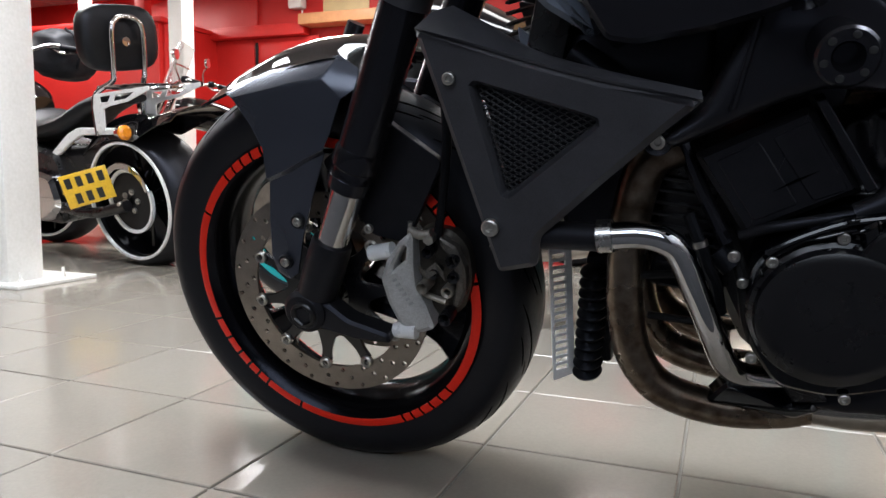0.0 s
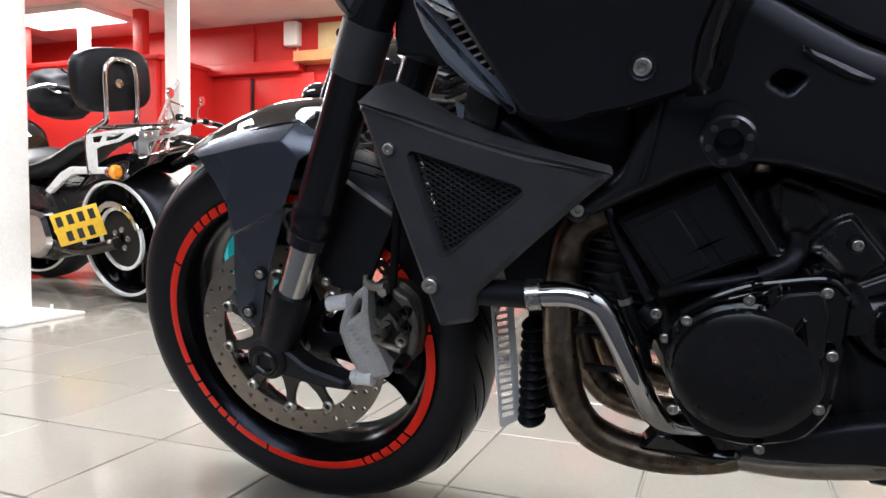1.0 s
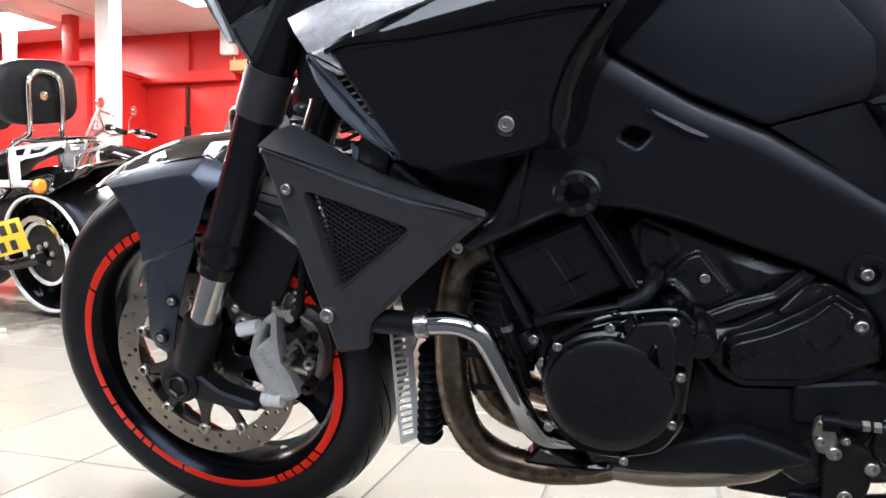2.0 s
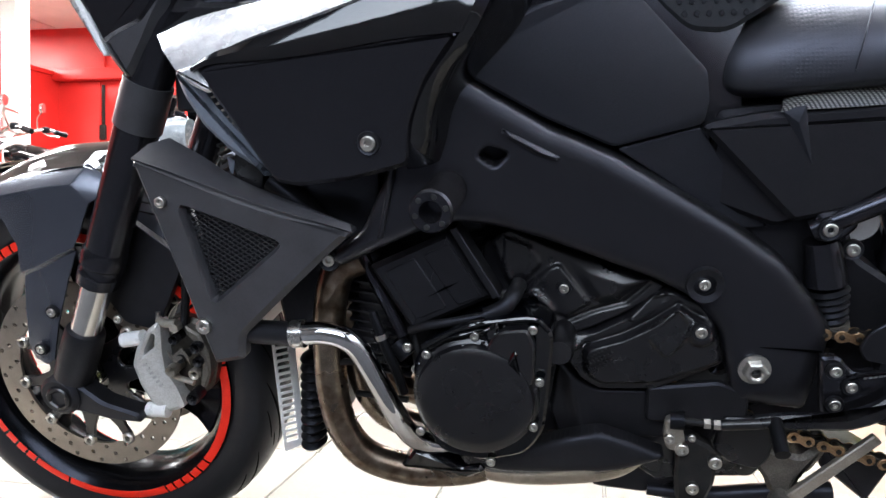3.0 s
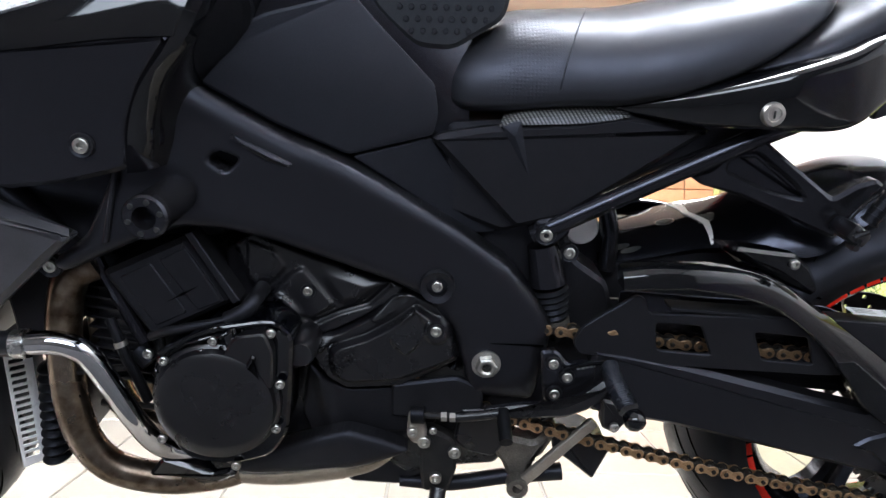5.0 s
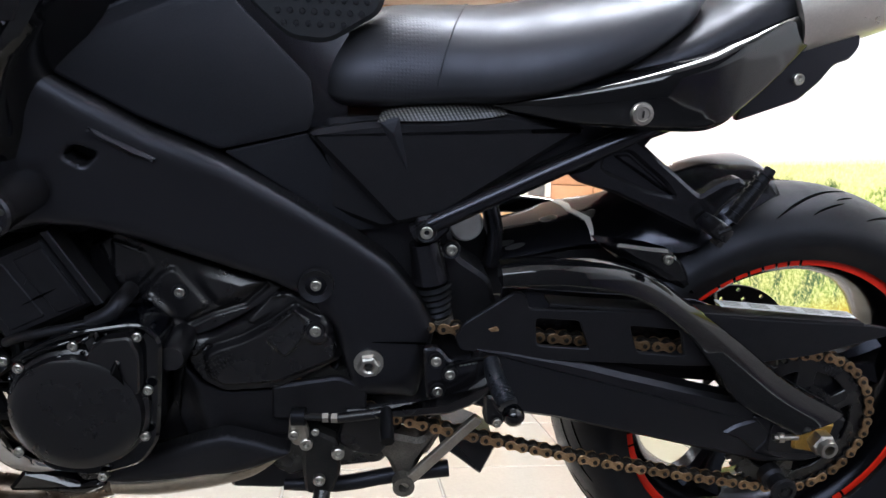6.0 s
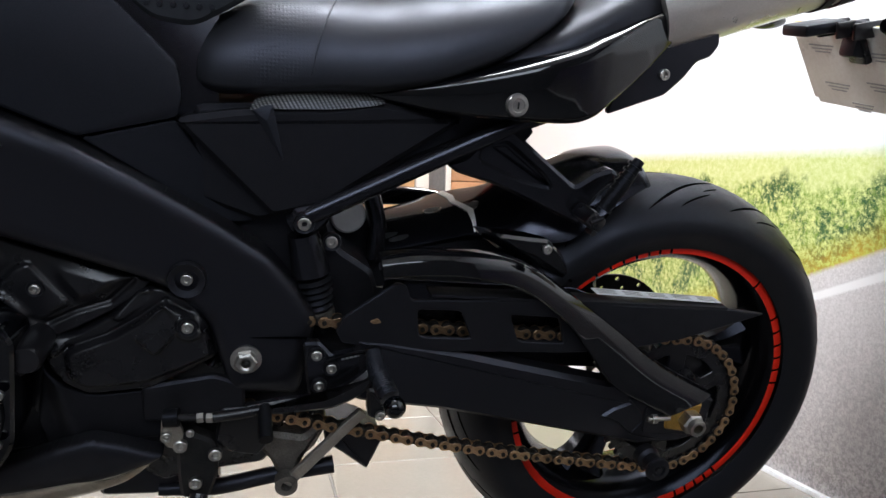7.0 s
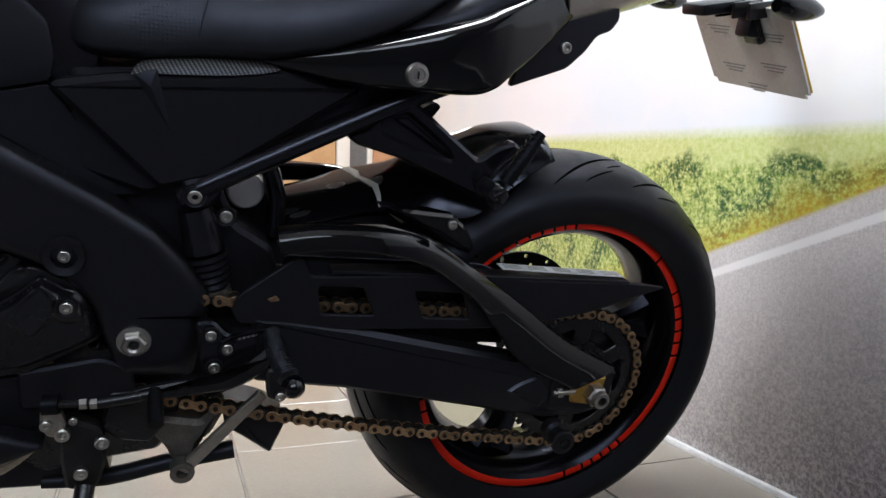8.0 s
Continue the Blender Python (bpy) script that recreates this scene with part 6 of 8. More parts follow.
    # tail hanger
    o = rounded([(1.35, 0.72), (1.423, 0.748), (1.445, 0.77), (1.458, 0.79), (1.476, 0.797), (1.485, 0.812), (1.475, 0.85), (1.42, 0.83), (1.36, 0.76)], 0.006)
    hang = part("silencer_hanger", slab(o, side * 0.132, 0.008 * -side, 0.002), M["frame"], bike, "black silencer hanger plate")
    bolt(1.416, side * 0.134, 0.772, 1.0, 0, 0 if side < 0 else 180, hang)
    sil = part("silencer", tube([(1.4, side * 0.095, 0.84), (1.5, side * 0.1, 0.878), (1.6, side * 0.105, 0.914), (1.625, side * 0.106, 0.922)], 0.055, 36, 3), M["titan"], bike, "brushed steel silencer")
    part("end_cap", tube([(1.622, side * 0.106, 0.921), (1.66, side * 0.108, 0.935), (1.69, side * 0.108, 0.945)], [0.058, 0.058, 0.05, 0.042], 36, 3), M["plastic"], sil, "black silencer end cap")
    part("band", tube([(1.6, side * 0.105, 0.914), (1.612, side * 0.1055, 0.918)], 0.0575, 36, 1), M["dull"], sil)
tail_rows = [(1.07, 0.112, 0.726, 0.721), (1.1, 0.128, 0.736, 0.716), (1.15, 0.148, 0.751, 0.709), (1.22, 0.166, 0.773, 0.707), (1.29, 0.168, 0.797, 0.706), (1.32, 0.166, 0.812, 0.713), (1.34, 0.162, 0.821, 0.729), (1.38, 0.15, 0.84, 0.762), (1.43, 0.134, 0.858, 0.815), (1.47, 0.12, 0.875, 0.848), (1.53, 0.08, 0.905, 0.89)]
tail = part("tail_fairing", rings(bmesh.new(), [oval(x, 0, 0, w, top, low, 56, 7.5) for x, w, top, low in [tuple(r) for r in dense(tail_rows, 5)]]), M["gloss"], bike, "gloss black tail fairing", angle=45)
part("tail_top", rings(bmesh.new(), [oval(x, 0, 0, w, top, low, 36, 3.0) for x, w, top, low in [tuple(r) for r in dense([(1.12, 0.09, 0.742, 0.72), (1.18, 0.118, 0.775, 0.72), (1.25, 0.14, 0.808, 0.73), (1.32, 0.146, 0.85, 0.75), (1.38, 0.14, 0.885, 0.78), (1.44, 0.125, 0.905, 0.82), (1.5, 0.095, 0.92, 0.86), (1.54, 0.07, 0.93, 0.89)], 4)]]), M["plastic"], tail, "raised tail shell behind the seat")
for side in (-1,):
    bm = lathe([(0.0, -0.003), (0.008, -0.003), (0.009, -0.0045), (0.0135, -0.004), (0.015, 0.0), (0.015, 0.006)], 0, 0, 28)
    lock = part("seat_lock", bm, M["zinc"], tail, "round zinc seat lock", at=pose(1.223, -0.166, 0.729, 0, 0, 4) @ Matrix.Scale(0.88, 4))
    part("key_slot", box(0, -0.0035, 0, 0.0016, 0.003, 0.009), M["ink"], lock)

# swingarm, chain, hugger
def band(top, low, y, deep):
    """A cast arm with rounded edges between an upper and a lower line, its middle at y."""
    loops, s = [], math.copysign(1, y)
    section = [(1, -0.8), (0.76, 0.3), (0.68, 0.45), (0.15, 0.95), (0, 1), (-0.8, 1), (-1, 0.8), (-1, -0.8), (-0.8, -1), (0.8, -1), (0.95, -0.94)]
    for a, b in zip(dense(top, 5), dense(low, 5)):
        c, h = (np.array(a) + np.array(b)) / 2, (np.array(a) - np.array(b)) / 2
        loops.append([(c[0] + h[0] * v, y + s * deep * u, c[1] + h[1] * v) for u, v in section])
    return rings(bmesh.new(), loops)


for side in (-1, 1):
    y = side * 0.152
    o = rounded([(1.062, 0.441), (1.103, 0.436), (1.183, 0.42), (1.259, 0.401), (1.341, 0.381), (1.416, 0.364), (1.44, 0.4), (1.484, 0.386), (1.574, 0.339), (1.582, 0.3), (1.574, 0.272), (1.536, 0.263), (1.472, 0.264), (1.408, 0.28), (1.271, 0.314), (1.176, 0.337), (1.109, 0.348), (1.066, 0.356)], 0.006, 3)
    arm = part("swingarm", slab(o, y, 0.028 * -side, 0.006), M["frame"], bike, "black alloy swingarm")
    top = [(1.085, 0.547), (1.124, 0.552), (1.166, 0.553), (1.22, 0.549), (1.267, 0.536), (1.325, 0.501), (1.406, 0.445), (1.484, 0.388), (1.574, 0.341)]
    low = [(1.087, 0.524), (1.128, 0.526), (1.169, 0.526), (1.224, 0.518), (1.27, 0.502), (1.323, 0.464), (1.366, 0.417), (1.411, 0.366), (1.5, 0.318)]
    part("swingarm_brace", band(top, low, side * 0.152, 0.017), M["gloss"], arm, "arched swingarm brace", angle=24)
    part("arm_relief", slab(rounded([(1.404, 0.315), (1.422, 0.327), (1.462, 0.34), (1.49, 0.336), (1.5, 0.298), (1.456, 0.284), (1.43, 0.305)], 0.004), side * 0.1555, 0.006 * -side, 0.003), M["frame"], arm, "raised web before the axle")
    part("arm_end", slab(rounded([(1.44, 0.34), (1.5, 0.356), (1.58, 0.333), (1.53, 0.29), (1.5, 0.272), (1.45, 0.285), (1.47, 0.31)], 0.008), side * 0.157, 0.01 * -side, 0.003), M["frame"], arm)
    part("arm_window", slab(rounded([(1.468, 0.33), (1.51, 0.341), (1.572, 0.336), (1.566, 0.278), (1.47, 0.288)], 0.006), side * 0.1595, 0.006 * -side, 0.001), M["plastic"], arm)
    part("axle_block", slab(rounded([(1.497, 0.336), (1.556, 0.332), (1.55, 0.285), (1.503, 0.294)], 0.004), side * 0.164, 0.012 * -side, 0.003), M["gold"], arm, "gold anodised axle block")
    hexo = [(1.536 + 0.0165 * math.cos(radians(60 * k)), 0.309 + 0.0165 * math.sin(radians(60 * k))) for k in range(6)]
    ring_ = [(1.536 + 0.008 * math.cos(2 * math.pi * k / 20), 0.309 + 0.008 * math.sin(2 * math.pi * k / 20)) for k in range(20)]
    part("axle_nut", slab(hexo, side * 0.182, 0.02 * -side, 0.003, holes=[ring_]), M["zinc"], arm, "zinc axle nut")
    bm = lathe([(0.007, -0.19), (0.0115, -0.19), (0.0125, -0.187), (0.0125, -0.17), (0.007, -0.17)], 1.536, 0.309, 20, close=True)
    if side > 0:
        bmesh.ops.scale(bm, vec=(1, -1, 1), verts=bm.verts)
    part("axle_stub", bm, M["zinc"], arm)
    part("adjuster_bolt", tube([(1.472, side * 0.162, 0.312), (1.507, side * 0.162, 0.312)], 0.0042, 10, 1), M["zinc"], arm)
    part("adjuster_nut", tube([(1.478, side * 0.162, 0.312), (1.486, side * 0.162, 0.312)], 0.0075, 6, 1), M["zinc"], arm)
    bob = [(0.0, -0.192), (0.0045, -0.192), (0.005, -0.189), (0.009, -0.189), (0.01, -0.192), (0.0165, -0.191), (0.018, -0.187), (0.0135, -0.181), (0.0135, -0.168), (0.017, -0.163), (0.017, -0.15), (0.0, -0.15)]
    bm = lathe(bob, 1.487, 0.247, 28)
    if side > 0:
        bmesh.ops.scale(bm, vec=(1, -1, 1), verts=bm.verts)
    b_ = part("stand_bobbin", bm, M["plastic"], arm, "black paddock stand bobbin")
    if side < 0:
        bolt(1.487, -0.189, 0.247, 0.6, 0, 0, b_)
wins = [rounded([(1.135, 0.477), (1.19, 0.474), (1.207, 0.436), (1.14, 0.441)], 0.005, 2), rounded([(1.255, 0.468), (1.322, 0.462), (1.334, 0.426), (1.27, 0.431)], 0.005, 2)]
o = rounded([(1.038, 0.45), (1.047, 0.469), (1.108, 0.512), (1.12, 0.507), (1.126, 0.489), (1.337, 0.486), (1.418, 0.478), (1.578, 0.47), (1.632, 0.462), (1.51, 0.427), (1.413, 0.412), (1.338, 0.412), (1.135, 0.421), (1.045, 0.434)], 0.005, 3)
cguard = part("chain_guard", slab(o, -0.15, 0.006, 0.0015, holes=wins), M["plastic"], bike, "black plastic chain guard")
part("guard_top", box(1.36, -0.135, 0.483, 0.42, 0.03, 0.004, 0.001, turn=pose(0, 0, 0, 0, 3.2, 0)), M["plastic"], cguard)
lab = part("guard_label", box(1.47, -0.13, 0.4835, 0.19, 0.02, 0.0012, turn=pose(0, 0, 0, 0, 4.6, 0)), M["label"], cguard, "silver printed warning label")
for k in range(5):
    for row in (-0.006, -0.001, 0.004):
        part("print", box(1.393 + 0.038 * k, -0.13 + row, 0.4909 - 0.00306 * k, 0.026, 0.0018, 0.0006, turn=pose(0, 0, 0, 0, 4.6, 0)), M["grey_ink"], lab)
part("guard_scratch", slab(rounded([(1.077, 0.463), (1.087, 0.467), (1.092, 0.461), (1.083, 0.459)], 0.002), -0.1508, 0.002, 0.0003), M["chain"], cguard, "worn brown scuff")

CH = (1.53, 0.307)
CHY = -0.118
FS = (0.9, 0.405)
o = []
for k in range(44):
    for da, r in ((-0.3, 0.1), (-0.12, 0.1065), (0.12, 0.1065), (0.3, 0.1)):
        a = 2 * math.pi * (k + da) / 44
        o.append((CH[0] + r * math.cos(a), CH[1] + r * math.sin(a)))
cut = [[(CH[0] + r * math.cos(a0 + da), CH[1] + r * math.sin(a0 + da)) for r, da in ((0.06, -0.3), (0.082, -0.36), (0.082, 0), (0.082, 0.36), (0.06, 0.3), (0.06, 0))] for a0 in [2 * math.pi * k / 6 for k in range(6)]]
sprocket = part("rear_sprocket", slab(o, CHY - 0.003, 0.006, 0.001, holes=[rounded(c, 0.004, 2) for c in cut]), M["engine"], bike, "black rear sprocket")
part("carrier", lathe([(0.02, CHY + 0.012), (0.092, CHY + 0.012), (0.092, CHY + 0.03), (0.02, CHY + 0.04)], *CH, 40, close=True), M["engine"], sprocket, "black sprocket carrier")
part("arm_inner", slab(rounded([(1.1, 0.5), (1.36, 0.485), (1.45, 0.45), (1.47, 0.36), (1.2, 0.38), (1.1, 0.4)], 0.008), -0.1045, 0.004, 0.001), M["satin"], bike, "black inner face of the swingarm")
R1, R2 = 0.106, 0.058
# the chain's line: round the rear sprocket, along the lower run, round the front one and back
line = []
phi = math.atan2(CH[1] - FS[1], CH[0] - FS[0])
dist = math.hypot(CH[0] - FS[0], CH[1] - FS[1])
tilt = math.acos((R1 - R2) / dist)
axis_ = phi + math.pi
a_up, a_dn = axis_ - tilt, axis_ + tilt
for k in range(60):
    a = a_dn + (a_up + 2 * math.pi - a_dn) * k / 59
    line.append((CH[0] + R1 * math.cos(a), CH[1] + R1 * math.sin(a)))
for k in range(24):
    a = a_up + (a_dn - a_up) * k / 23
    line.append((FS[0] + R2 * math.cos(a), FS[1] + R2 * math.sin(a)))
sag = []
full = line + [line[0]]
for p, q in zip(full, full[1:]):
    d = math.hypot(q[0] - p[0], q[1] - p[1])
    n = max(1, int(d / 0.02))
    for k in range(n):
        u = k / n
        x, z = p[0] + (q[0] - p[0]) * u, p[1] + (q[1] - p[1]) * u
        if n > 6:
            z -= (0.012 if z < 0.33 else 0.004) * math.sin(math.pi * u)
        sag.append((x, z))
pts = np.array(sag + [sag[0]])
run = np.r_[0, np.cumsum(np.hypot(*np.diff(pts, axis=0).T))]
count = 2 * round(run[-1] / 0.0175 / 2)
step_ = run[-1] / count
chain = part("chain", lathe([(0.012, CHY - 0.006), (R2 - 0.005, CHY - 0.006), (R2 - 0.005, CHY + 0.006), (0.012, CHY + 0.006)], *FS, 34, close=True), M["dull"], bike, "gold and oily brown drive chain")


def plate_line(waist):
    """The outline of a waisted link plate: two rounds joined by a narrow middle."""
    o, r = [], 0.0074
    for s in (1, -1):
        for k in range(9):
            a = radians(-126 + 252 * k / 8) + (0 if s > 0 else math.pi)
            o.append((s * step_ / 2 + r * math.cos(a), r * math.sin(a)))
        o.append((0, waist * s))
    return o


def link_mesh(wide):
    bm = bmesh.new()
    for s in (-1, 1):
        slab(plate_line(0.0046), s * wide, -s * 0.002, 0.0005, bm=bm)
    return bm


PIN = part("link_pin", lathe([(0.0, -0.0118), (0.0026, -0.0116), (0.003, -0.0108), (0.003, -0.0064), (0.0052, -0.0064), (0.0052, 0.0064), (0.003, 0.0064), (0.003, 0.011), (0.0, 0.0115)], seg=10), M["chain_dark"], chain, "dark link pin")
first = {}
for k in range(count):
    s0, s1 = step_ * k, step_ * (k + 1)
    p = [np.interp(s0, run, pts[:, 0]), np.interp(s0, run, pts[:, 1])]
    q = [np.interp(s1, run, pts[:, 0]), np.interp(s1, run, pts[:, 1])]
    at = pose((p[0] + q[0]) / 2, CHY, (p[1] + q[1]) / 2, 0, -math.degrees(math.atan2(q[1] - p[1], q[0] - p[0])), 0)
    kind_ = k % 2
    if kind_ not in first:
        first[kind_] = part("link", link_mesh((0.009, 0.0064)[kind_]), (M["chain"], M["chain_dark"])[kind_], chain, at=at)
    else:
        again(first[kind_], at)
    if k:
        again(PIN, pose(p[0], CHY, p[1]))
    else:
        PIN.matrix_basis = pose(p[0], CHY, p[1])

# rows of x, near edge (y, z), crown (y, z), far z
hug = dense([(1.09, -0.02, 0.503, 0.04, 0.532, 0.517), (1.15, -0.025, 0.514, 0.04, 0.546, 0.533), (1.2, -0.03, 0.528, 0.035, 0.557, 0.552), (1.235, -0.036, 0.536, 0.03, 0.566, 0.561), (1.27, -0.055, 0.54, 0.02, 0.582, 0.566), (1.305, -0.075, 0.541, 0.005, 0.612, 0.56),
             (1.346, -0.092, 0.547, 0.0, 0.632, 0.565), (1.387, -0.096, 0.583, 0.0, 0.648, 0.58), (1.42, -0.094, 0.607, 0.0, 0.654, 0.6), (1.445, -0.09, 0.622, 0.0, 0.656, 0.612), (1.456, -0.086, 0.624, 0.0, 0.652, 0.618)], 4)


def hugger_z(x, y):
    """The height of the hugger's skin at x and y."""
    yn, zn, yc, zc, zf = (np.interp(x, [r[0] for r in hug], [r[k] for r in hug]) for k in range(1, 6))
    if y < yc:
        return zc - (zc - zn) * min(1, (yc - y) / (yc - yn)) ** 2.6
    return zc - (zc - zf) * min(1, (y - yc) / (0.106 - yc)) ** 2.6


rows = []
for x, yn, zn, yc, zc, zf in [tuple(r) for r in hug]:
    rows.append([(x, y, hugger_z(x, y)) for y in [0.106 + (yc - 0.106) * u for u in np.linspace(0, 1, 9)[:-1]] + [yc + (yn - yc) * u for u in (0, 0.2, 0.4, 0.55, 0.7, 0.8, 0.9, 0.96, 1)]])
hugger = part("rear_hugger", sheet(rows, 0.004), M["hugger"], bike, "satin black rear hugger over the tyre", angle=60)
for side in (-1, 1):
    o = rounded([(1.219, 0.557), (1.248, 0.555), (1.294, 0.55), (1.318, 0.548), (1.34, 0.529), (1.365, 0.487), (1.349, 0.486), (1.322, 0.511), (1.3, 0.524), (1.25, 0.534)], 0.004, 3)
    part("hugger_flange", slab(o, side * 0.093, 0.03 * -side, 0.004), M["gloss"], hugger)
    bolt(1.3165, side * 0.095, 0.5355, 0.95, 0, 0 if side < 0 else 180, hugger)
part("hugger_inner", slab(rounded([(1.09, 0.5), (1.22, 0.525), (1.3, 0.53), (1.33, 0.5), (1.31, 0.45), (1.1, 0.45), (1.06, 0.48)], 0.01), -0.018, 0.1, 0.004), M["plastic"], hugger, "black inner guard")
torn = [(0.1, 1.212, 1.222), (0.06, 1.216, 1.226), (0.035, 1.215, 1.223), (0.012, 1.222, 1.23), (-0.005, 1.23, 1.238), (-0.022, 1.2325, 1.238), (-0.034, 1.2335, 1.237)]
part("torn_edge", sheet([[(a, y, hugger_z(a, y) + 0.002), (b, y, hugger_z(b, y) + 0.002)] for y, a, b in torn], 0.0022), M["white"], hugger, "pale torn film edge")
# the bright reflection at the oval slot is put into a steel ring
part("slot", rings(bmesh.new(), [[(1.236 + r * 0.013 * math.cos(a), 0.006 + r * 0.011 * math.sin(a), hugger_z(1.236 + r * 0.013 * math.cos(a), 0.006 + r * 0.011 * math.sin(a)) + 0.0006) for a in np.linspace(0, 2 * math.pi, 21)[:-1]] for r in (1, 0.92)], caps=False), M["steel"], hugger, "steel ring for the bright glint at an oval slot")
part("slot", rings(bmesh.new(), [[(1.236 + r * 0.0115 * math.cos(a), 0.006 + r * 0.0096 * math.sin(a), hugger_z(1.236 + r * 0.0115 * math.cos(a), 0.006 + r * 0.0096 * math.sin(a)) + 0.0005) for a in np.linspace(0, 2 * math.pi, 21)[:-1]] for r in (1, 0.5, 0.05)], caps=False), M["ink"], hugger)
for x_, y_, w_, d_, m_ in ((1.186, 0.02, 0.013, 0.009, "steel"), (1.186, 0.02, 0.0115, 0.0078, "ink"), (1.118, -0.008, 0.016, 0.0035, "ink"), (1.134, -0.014, 0.014, 0.003, "ink")):
    part("slot", rings(bmesh.new(), [[(x_ + r * w_ * math.cos(a), y_ + r * d_ * math.sin(a), hugger_z(x_ + r * w_ * math.cos(a), y_ + r * d_ * math.sin(a)) + (0.0006 if m_ == "steel" else 0.0009)) for a in np.linspace(0, 2 * math.pi, 21)[:-1]] for r in (1, 0.5, 0.05)], caps=False), M[m_], hugger)
shock = part("shock_reservoir", tube([(1.0, -0.1, 0.556), (1.005, -0.1, 0.536), (1.011, -0.1, 0.506)], [0.019, 0.021, 0.0235], 28, 3), M["satin"], bike, "black shock reservoir")
for k in range(5):
    part("bellow", tube([(1.0125 + 0.0021 * k, -0.1, 0.5 - 0.0085 * k), (1.0135 + 0.0021 * k, -0.1, 0.496 - 0.0085 * k), (1.0145 + 0.0021 * k, -0.1, 0.492 - 0.0085 * k)], [0.0195 - 0.001 * k, 0.024 - 0.0014 * k, 0.0195 - 0.001 * k], 26, 2), M["hose"], shock, "ribbed rubber boot")
part("shock_collar", tube([(1.0235, -0.1, 0.458), (1.025, -0.1, 0.45)], 0.0175, 26, 1), M["cast"], shock, "grey alloy collar")
part("shock_body", tube([(1.02, -0.1, 0.465), (1.03, -0.1, 0.43)], 0.011, 16, 1), M["hose"], shock)
part("shock_cap", lathe([(0.0, -0.03), (0.02, -0.03), (0.023, -0.027), (0.023, -0.005), (0.0, -0.005)], 1.062, 0.556, 28), M["silver"], shock, "silver round cap")
bolt(1.034, -0.1, 0.545, 1.1, 0, 0, shock, True)
part("linkage_plate", slab(rounded([(0.86, 0.6), (1.0, 0.592), (1.03, 0.575), (1.045, 0.53), (1.09, 0.5), (1.112, 0.42), (1.09, 0.33), (1.02, 0.29), (0.86, 0.3)], 0.01), -0.082, 0.164, 0.006), M["plastic"], bike, "black suspension linkage and swingarm pivot")
part("shock_tower", slab(rounded([(1.0, 0.585), (1.08, 0.57), (1.1, 0.54), (1.11, 0.49), (1.0, 0.49)], 0.01), -0.008, 0.05, 0.005), M["plastic"], bike, "black shock tower")
part("tower_tube", tube([(1.09, -0.03, 0.585), (1.1, -0.03, 0.55), (1.1, -0.03, 0.5)], 0.012, 12, 2), M["satin"], bike, "black shock strut")

# footrest, shift lever and stand
rearset = part("rearset", slab(rounded([(1.0, 0.436), (1.02, 0.437), (1.036, 0.418), (1.077, 0.426), (1.091, 0.416), (1.089, 0.391), (1.046, 0.361), (1.008, 0.366)], 0.006, 3), -0.15, 0.012, 0.003), M["satin"], bike, "black footrest plate")
for bx, bz in ((1.0165, 0.421), (1.0345, 0.403), (1.0205, 0.38)):
    bolt(bx, -0.153, bz, 0.95, 0, 0, rearset, True)
bolt(1.0955, -0.165, 0.342, 0.9, 0, 0, rearset)
part("plate_edge", tube([(1.03, -0.153, 0.414), (1.042, -0.155, 0.42), (1.077, -0.156, 0.427), (1.09, -0.156, 0.42)], 0.0032, 8, 4), M["enamel"], rearset)
part("bolt_lug", slab(rounded([(1.078, 0.378), (1.1, 0.372), (1.112, 0.345), (1.1, 0.33), (1.082, 0.336)], 0.005), -0.16, 0.02, 0.003), M["engine"], rearset)
for k in range(5):
    part("lettering", slab([(1.047 + 0.005 * k, 0.4165 + 0.0011 * k), (1.0505 + 0.005 * k, 0.4175 + 0.0011 * k), (1.0495 + 0.005 * k, 0.413 + 0.0011 * k), (1.046 + 0.005 * k, 0.4125 + 0.0011 * k)], -0.1508, 0.001, 0.0002), M["label"], rearset)
peg = part("footpeg", tube([(1.083, -0.156, 0.423), (1.086, -0.185, 0.41), (1.094, -0.215, 0.397)], [0.0105, 0.0118, 0.0112], 18, 3), M["peg"], rearset, "knurled black footpeg")
for k in range(11):
    u = k / 10
    part("knurl", tube([(1.0865 + 0.0075 * u, -0.187 - 0.026 * u, 0.4092 - 0.0105 * u), (1.0868 + 0.0075 * u, -0.1882 - 0.026 * u, 0.4087 - 0.0105 * u)], 0.0122, 16, 1), M["peg"], peg)
part("peg_tip", lathe([(0.0, -0.0135), (0.006, -0.0125), (0.0105, -0.009), (0.0125, -0.004), (0.0125, 0.002), (0.0105, 0.007), (0.0, 0.008)], seg=22), M["enamel"], peg, "gloss black ball end", at=pose(1.0985, -0.226, 0.392, 22, 0, 14))
lever = part("shift_lever", slab(rounded([(0.935, 0.364), (0.979, 0.371), (1.027, 0.374), (1.055, 0.388), (1.078, 0.408), (1.09, 0.4), (1.076, 0.378), (1.06, 0.366), (1.036, 0.356), (0.975, 0.351), (0.935, 0.356)], 0.005, 3), -0.17, 0.012, 0.005), M["engine"], bike, "black cast gear shift lever")
part("lever_bar", tube([(0.955, -0.168, 0.361), (0.93, -0.168, 0.357), (0.9, -0.168, 0.3535)], 0.0062, 12, 2), M["engine"], lever)
part("toe_peg", tube([(0.957, -0.165, 0.362), (0.9585, -0.205, 0.344)], 0.0082, 14, 1), M["hose"], lever, "rubber toe peg")
part("shift_rod", tube([(0.91, -0.168, 0.353), (0.858, -0.16, 0.351)], 0.0042, 10, 1), M["dull"], lever)
